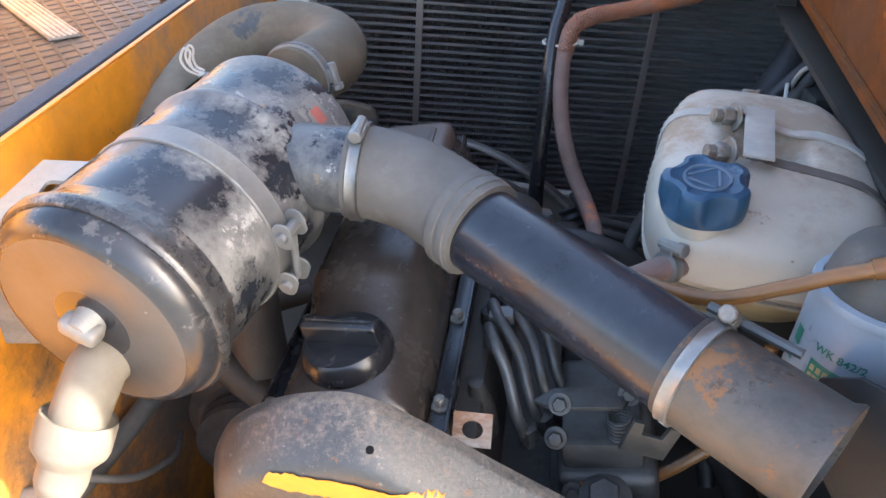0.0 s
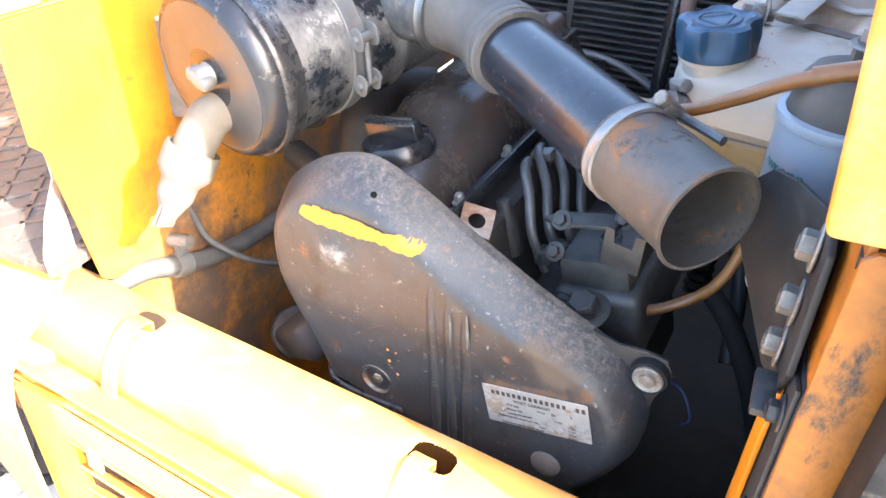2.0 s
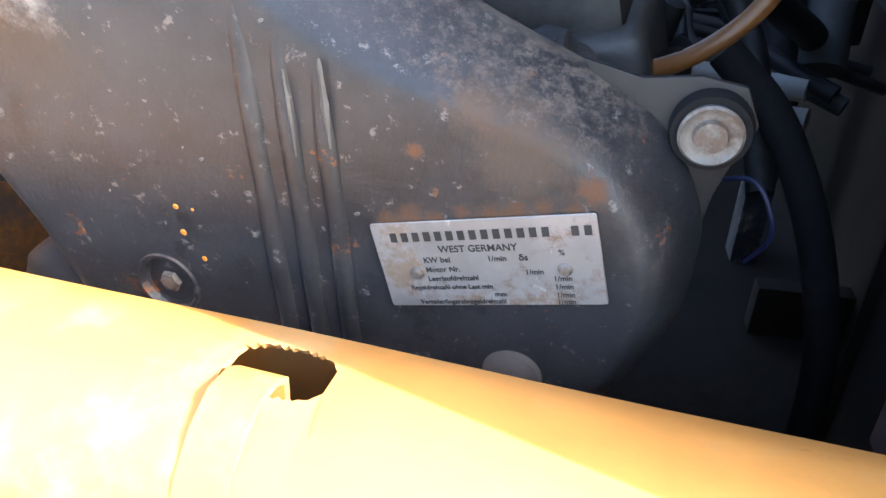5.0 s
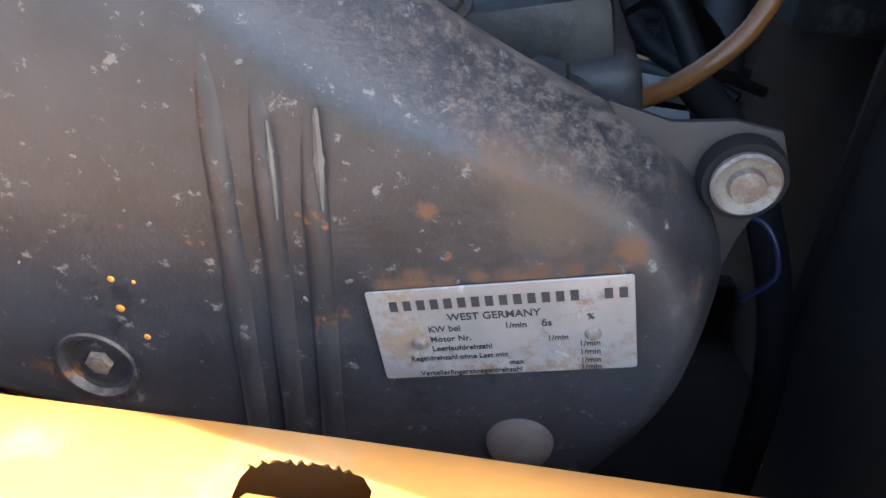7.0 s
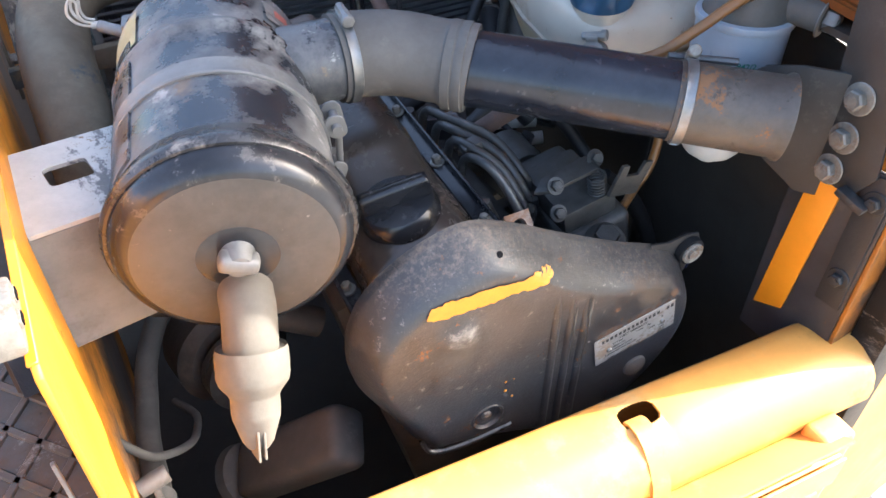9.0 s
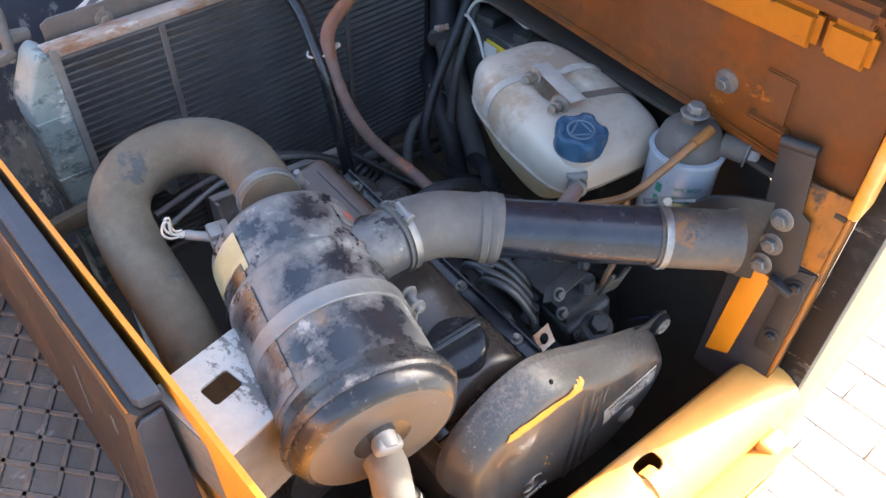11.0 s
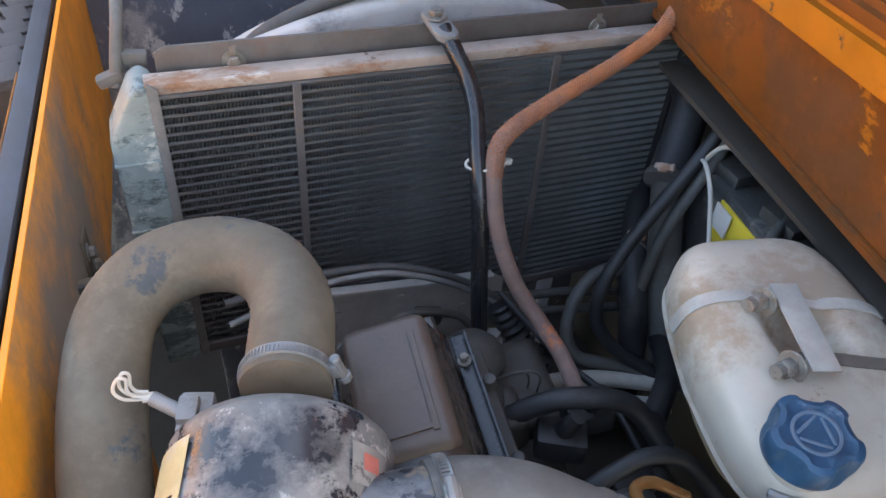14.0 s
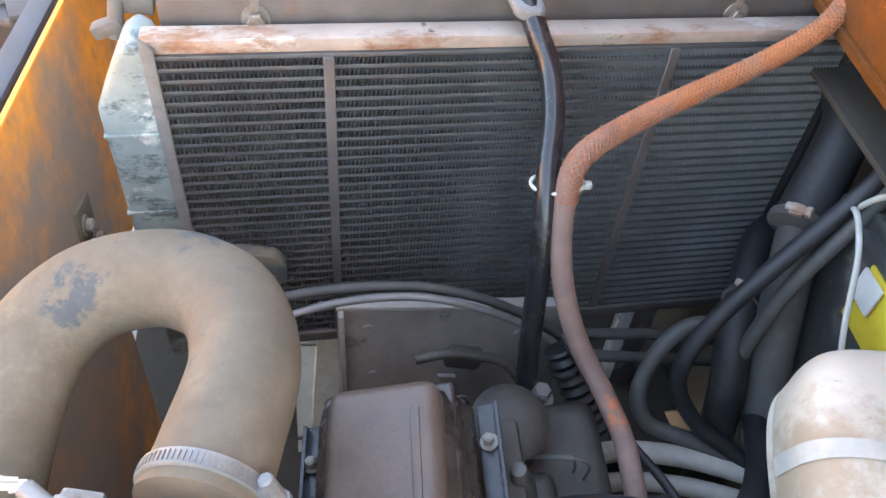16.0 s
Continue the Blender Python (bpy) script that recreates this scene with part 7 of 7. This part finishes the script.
tube(bm, [(0.16, 0.80, 1.03), (0.18, 0.77, 0.99), (0.20, 0.74, 0.95), (0.21, 0.72, 0.9), (0.21, 0.71, 0.84)], lambda t: 0.0165 + 0.0022 * math.sin(t * 120), 16, 18)
tagged(part("conduit", bm, M_hose_black, None, at=(0.19, 0.76, 0.94)), "dark ribbed conduit by the fan", "conduit")
hose("black heater hose along the inner wing", [(0.215, 0.40, 1.06), (0.245, 0.385, 1.03), (0.272, 0.375, 0.98), (0.292, 0.37, 0.92), (0.302, 0.37, 0.86), (0.306, 0.37, 0.76)], 0.0095, M_tyre, seg=16)
hose("thin loose blue wire by the pump", [(0.20, 0.30, 1.03), (0.215, 0.28, 1.04), (0.225, 0.275, 1.02), (0.22, 0.285, 1.0)], 0.0011, M_wire, "cable", 8, "wire")

# left of the engine: pipes, thin cables and a duct
hose("dusty grey pipe along the side wall", [(-0.348, 0.20, 0.955), (-0.336, 0.24, 0.985), (-0.325, 0.278, 0.99), (-0.316, 0.315, 0.978), (-0.311, 0.355, 0.963), (-0.307, 0.403, 0.952), (-0.297, 0.447, 0.953), (-0.275, 0.51, 0.965), (-0.22, 0.58, 0.99), (-0.15, 0.62, 1.0)], 0.0108, M_hose_dull, "pipe", 16, "pipe")
hose("thin grey cable looped by the side wall", [(-0.335, 0.36, 1.05), (-0.324, 0.362, 1.02), (-0.308, 0.360, 0.992), (-0.29, 0.368, 0.974), (-0.272, 0.39, 0.95), (-0.262, 0.42, 0.93), (-0.258, 0.45, 0.915), (-0.27, 0.49, 0.90)], 0.0038, M_hose_dull, "cable", 10, "cable")
bm = B()
lathe(bm, [(0.0112, -0.009), (0.0135, -0.009), (0.0135, 0.009), (0.0112, 0.009)], (-0.3145, 0.322, 0.975), Vector((0.12, 0.95, -0.3)), 24)
box(bm, (-0.312, 0.325, 0.994), (0.006, 0.016, 0.018), None, 0.002)
lathe(bm, [(0.0, -0.012), (0.0075, -0.012), (0.008, 0.0), (0.0075, 0.012), (0.0, 0.012)], (-0.312, 0.326, 1.004), Vector((1, 0.1, 0.1)), 14)
tagged(part("pipe_clip", bm, M_galv_dull, None, at=(-0.314, 0.322, 0.96)), "dusty zinc pipe clip with bolt", "clip")
bm = B()
da, db = Vector((-0.228, 0.405, 0.845)), Vector((-0.14, 0.33, 0.935))
box(bm, (da + db) / 2, (0.06, 0.045, (db - da).length), axes(db - da, (0.5, -0.6, 1)), 0.014, 3)
duct = tagged(part("duct", bm, M_hose_grey, None, at=(-0.19, 0.37, 0.84)), "dusty grey plastic duct low in the bay", "duct")
bm = B()
lathe(bm, [(0.026, 0), (0.033, 0.004), (0.034, 0.016), (0.030, 0.020)], da, (da - db), 28)
part("collar", bm, M_hose_dull, duct)
hose("dark exhaust pipe beside the engine", [(-0.26, 0.475, 1.055), (-0.205, 0.46, 1.036), (-0.165, 0.45, 1.01), (-0.12, 0.44, 0.98)], 0.016, M_grime, "pipe", 20, "pipe")
hose("dark manifold pipe beside the engine", [(-0.15, 0.62, 1.10), (-0.185, 0.56, 1.11), (-0.18, 0.50, 1.10), (-0.165, 0.47, 1.02)], 0.026, M_grime, "pipe", 20, "pipe")
bm = B()
lathe(bm, [(0.0, -0.02), (0.055, -0.02), (0.062, -0.012), (0.062, 0.03), (0.05, 0.04), (0.0, 0.04)], (-0.20, 0.53, 0.92), Vector((0.1, -1, 0.1)), 36)
alt = tagged(part("alternator", bm, M_grime, None, at=(-0.20, 0.53, 0.86)), "dark oily alternator low beside the engine", "alternator")
bm = B()
lathe(bm, [(0.02, 0.041), (0.045, 0.05), (0.045, 0.06), (0.03, 0.055), (0.03, 0.066), (0.045, 0.062), (0.045, 0.072), (0.0, 0.075)], (-0.20, 0.53, 0.92), Vector((0.1, -1, 0.1)), 36)
part("pulley", bm, M_alu, alt)
# rear of the engine bay: dark gearbox housing and a dusty panel below the radiator
bm = B()
prism(bm, [(-0.057, 1.032), (0.19, 1.000), (0.21, 0.985), (0.21, 0.80), (-0.06, 0.80)], (0, 0.885, 0), X, Z, (0, 0.004, 0), 0.001)
box(bm, (0.065, 0.880, 1.018), (0.25, 0.014, 0.006), Matrix.Rotation(radians(7), 3, "Y"), 0.002)
box(bm, (-0.054, 0.875, 0.92), (0.006, 0.022, 0.22), None, 0.002)
for x, z in ((-0.025, 0.985), (0.06, 0.992), (0.15, 0.95), (-0.02, 0.90)):
    lathe(bm, [(0.006, 0.0), (0.0055, 0.003), (0.0, 0.0035)], (x, 0.885, z), -Y, 10)
tagged(part("fan_guard", bm, M_guard, None, at=(0.07, 0.885, 0.80)), "dusty grey sheet guard below the radiator", "guard")
bm = B()
box(bm, (0.10, 0.67, 0.99), (0.14, 0.12, 0.12), E_R, 0.02, 3)
lathe(bm, [(0.03, 0), (0.034, 0.006), (0.034, 0.05), (0.02, 0.06), (0, 0.06)], (0.075, 0.70, 1.035), Vector((0, -0.2, 1)), 24)
box(bm, (0.06, 0.62, 1.06), (0.08, 0.05, 0.05), E_R, 0.012, 3)
wp = tagged(part("water_pump_housing", bm, M_grime, None, at=(0.08, 0.67, 0.93)), "oily cast housing at the rear of the engine", "housing")
part("fitting", bolt_mesh((0.118, 0.735, 1.045), (0.1, -0.1, 1), 0.009, 0.014), M_galv_dull, wp)
link = thing("control_linkage", (0.06, 0.76, 1.02), "oily bent control linkage with a clip behind the engine", "linkage")
bm = B()
tube(bm, [(0.005, 0.76, 1.088), (0.030, 0.76, 1.092), (0.060, 0.76, 1.084), (0.088, 0.76, 1.070), (0.105, 0.75, 1.05)], 0.0048, 12)
part("rod", bm, M_grime, link)
bm = B()
box(bm, (0.050, 0.765, 1.078), (0.034, 0.014, 0.020), Matrix.Rotation(radians(18), 3, "Y"), 0.004)
part("fork", bm, M_grime, link)
bm = B()
prism(bm, [(0.0, 0.0), (0.016, -0.004), (0.026, -0.040), (0.022, -0.085), (0.008, -0.088), (0.010, -0.040)], (0.022, 0.742, 1.085), X, Z, (0, 0.004, 0), 0.001)
part("clip", bm, M_steel_line, link, "grey bent clip")
part("bolt", bolt_mesh((0.044, 0.741, 1.045), -Y, 0.006, 0.006), M_bolt, link)
for k, pts in enumerate(([(0.085, 0.66, 1.075), (0.098, 0.645, 1.098), (0.115, 0.64, 1.100), (0.128, 0.64, 1.085), (0.130, 0.645, 1.05)], [(0.092, 0.67, 1.06), (0.104, 0.655, 1.082), (0.116, 0.65, 1.086), (0.122, 0.65, 1.07), (0.124, 0.655, 1.04)])):
    hose("thin pale wire curled behind the engine", pts, 0.0012, M_hose_dull, "cable", 8, "wire")
mount = thing("mount_arm", (-0.30, 0.88, 1.11), "dusty tan steel arm bolted to the side wall", "arm")
bm = B()
prism(bm, [(-0.302, 1.122), (-0.24, 1.126), (-0.14, 1.127), (-0.112, 1.120), (-0.102, 1.106), (-0.103, 1.083), (-0.115, 1.081), (-0.124, 1.096), (-0.24, 1.100), (-0.302, 1.098)], (0, 0.868, 0), X, Z, (0, 0.016, 0), 0.004, 2)
part("bar", bm, M_rubber_dusty, mount)
bm = B()
box(bm, (-0.298, 0.955, 1.088), (0.010, 0.050, 0.070), Matrix.Rotation(radians(-12), 3, "X"), 0.004)
foot = part("foot_plate", bm, M_rubber_dusty, mount, "dusty foot plate")
for y, z in ((0.948, 1.104), (0.962, 1.074)):
    part("bolt", bolt_mesh((-0.293, y, z), X, 0.007, 0.007), M_bolt, foot)
for p in ((0.165, 0.60, 1.06), (0.12, 0.575, 1.07), (0.19, 0.52, 1.02)):
    bm = B()
    box(bm, p, (0.035, 0.05, 0.03), Matrix.Rotation(p[0] * 9, 3, "Z"), 0.006)
    lathe(bm, [(0.008, 0), (0.010, 0.003), (0.008, 0.03), (0, 0.032)], Vector(p) + Z * 0.012, Vector((0.3, -0.2, 1)), 14)
    tagged(part("connector", bm, M_hose_black, None, at=p), "dusty black plug connector", "connector")

# ---- wheel ----
WC = Vector((-0.765, 0.36, 0.710))
wheel = thing("wheel", (WC.x, WC.y, 0.46), "dusty grey-black tyre on a grey steel rim", "wheel")
bm = B()
lathe(bm, [(0.1491, -0.0800), (0.1572, -0.0980), (0.1773, -0.1080), (0.2015, -0.1060), (0.2241, -0.0960), (0.2394, -0.0800), (0.2394, 0.0800), (0.2241, 0.0960), (0.2015, 0.1060), (0.1773, 0.1080), (0.1491, 0.0800), (0.1491, -0.0800)], WC, (0, 1, 0), 64, cap=False)
lathe(bm, [(0.1934, -0.1090), (0.1959, -0.1105), (0.1983, -0.1090)], WC, (0, 1, 0), 64, cap=False)
tyre = part("tyre", bm, M_tyre, wheel, "dusty treaded tyre")
for k in range(44):
    a = 2 * math.pi * k / 44
    bm = B()
    R = Matrix.Rotation(-a, 3, "Y")
    sgn = -1 if k % 2 else 1
    box(bm, WC + R @ Vector((0.240, 0.05 * sgn, 0)), (0.020, 0.10, 0.024), R @ Matrix.Rotation(0.35 * sgn, 3, "X"), 0.006, 1)
    part("tread_block", bm, M_tyre, tyre)
bm = B()
lathe(bm, [(0.0000, -0.0100), (0.0322, -0.0200), (0.0403, 0.0000), (0.0806, 0.0050), (0.1128, -0.0200), (0.1330, -0.0800), (0.1491, -0.0940), (0.1556, -0.0920), (0.1531, -0.0700)], WC, (0, 1, 0), 48)
rim = part("rim", bm, M_hose_grey, wheel, "grey steel rim")
for k in range(6):
    a = 2 * math.pi * k / 6
    part("wheel_nut", bolt_mesh(WC + Vector((0.058 * math.cos(a), 0.0, 0.058 * math.sin(a))), -Y, 0.009, 0.011), M_galv_dull, rim)

# ---- paving beside and under the machine ----
paver = None
PD = Vector((-0.09, -1, 0)).normalized()
PX = Vector((1, -0.09, 0)).normalized()
for i0, i1, j0, j1 in ((0, 13, -2, 9), (-12, -3, -4, 3), (-9, -5, -6, -4)):
    for i in range(i0, i1):
        for j in range(j0, j1):
            c = Vector((0.681, 0.08, 0.448)) + PX * (0.1025 * (i - 3)) + PD * (0.205 * j + (0.1025 if i % 2 else 0))
            if paver is None:
                bm = B()
                box(bm, c, (0.1003, 0.2030, 0.024), Matrix((PX, -PD, Z)).transposed(), 0.003, 1)
                paver, pfirst = part("paver", bm, M_ground, ground), c.copy()
            else:
                o = paver.copy()
                scene.collection.objects.link(o)
                o.location = paver.location + (c - pfirst) + Z * (0.002 * noise.noise(c * 3))
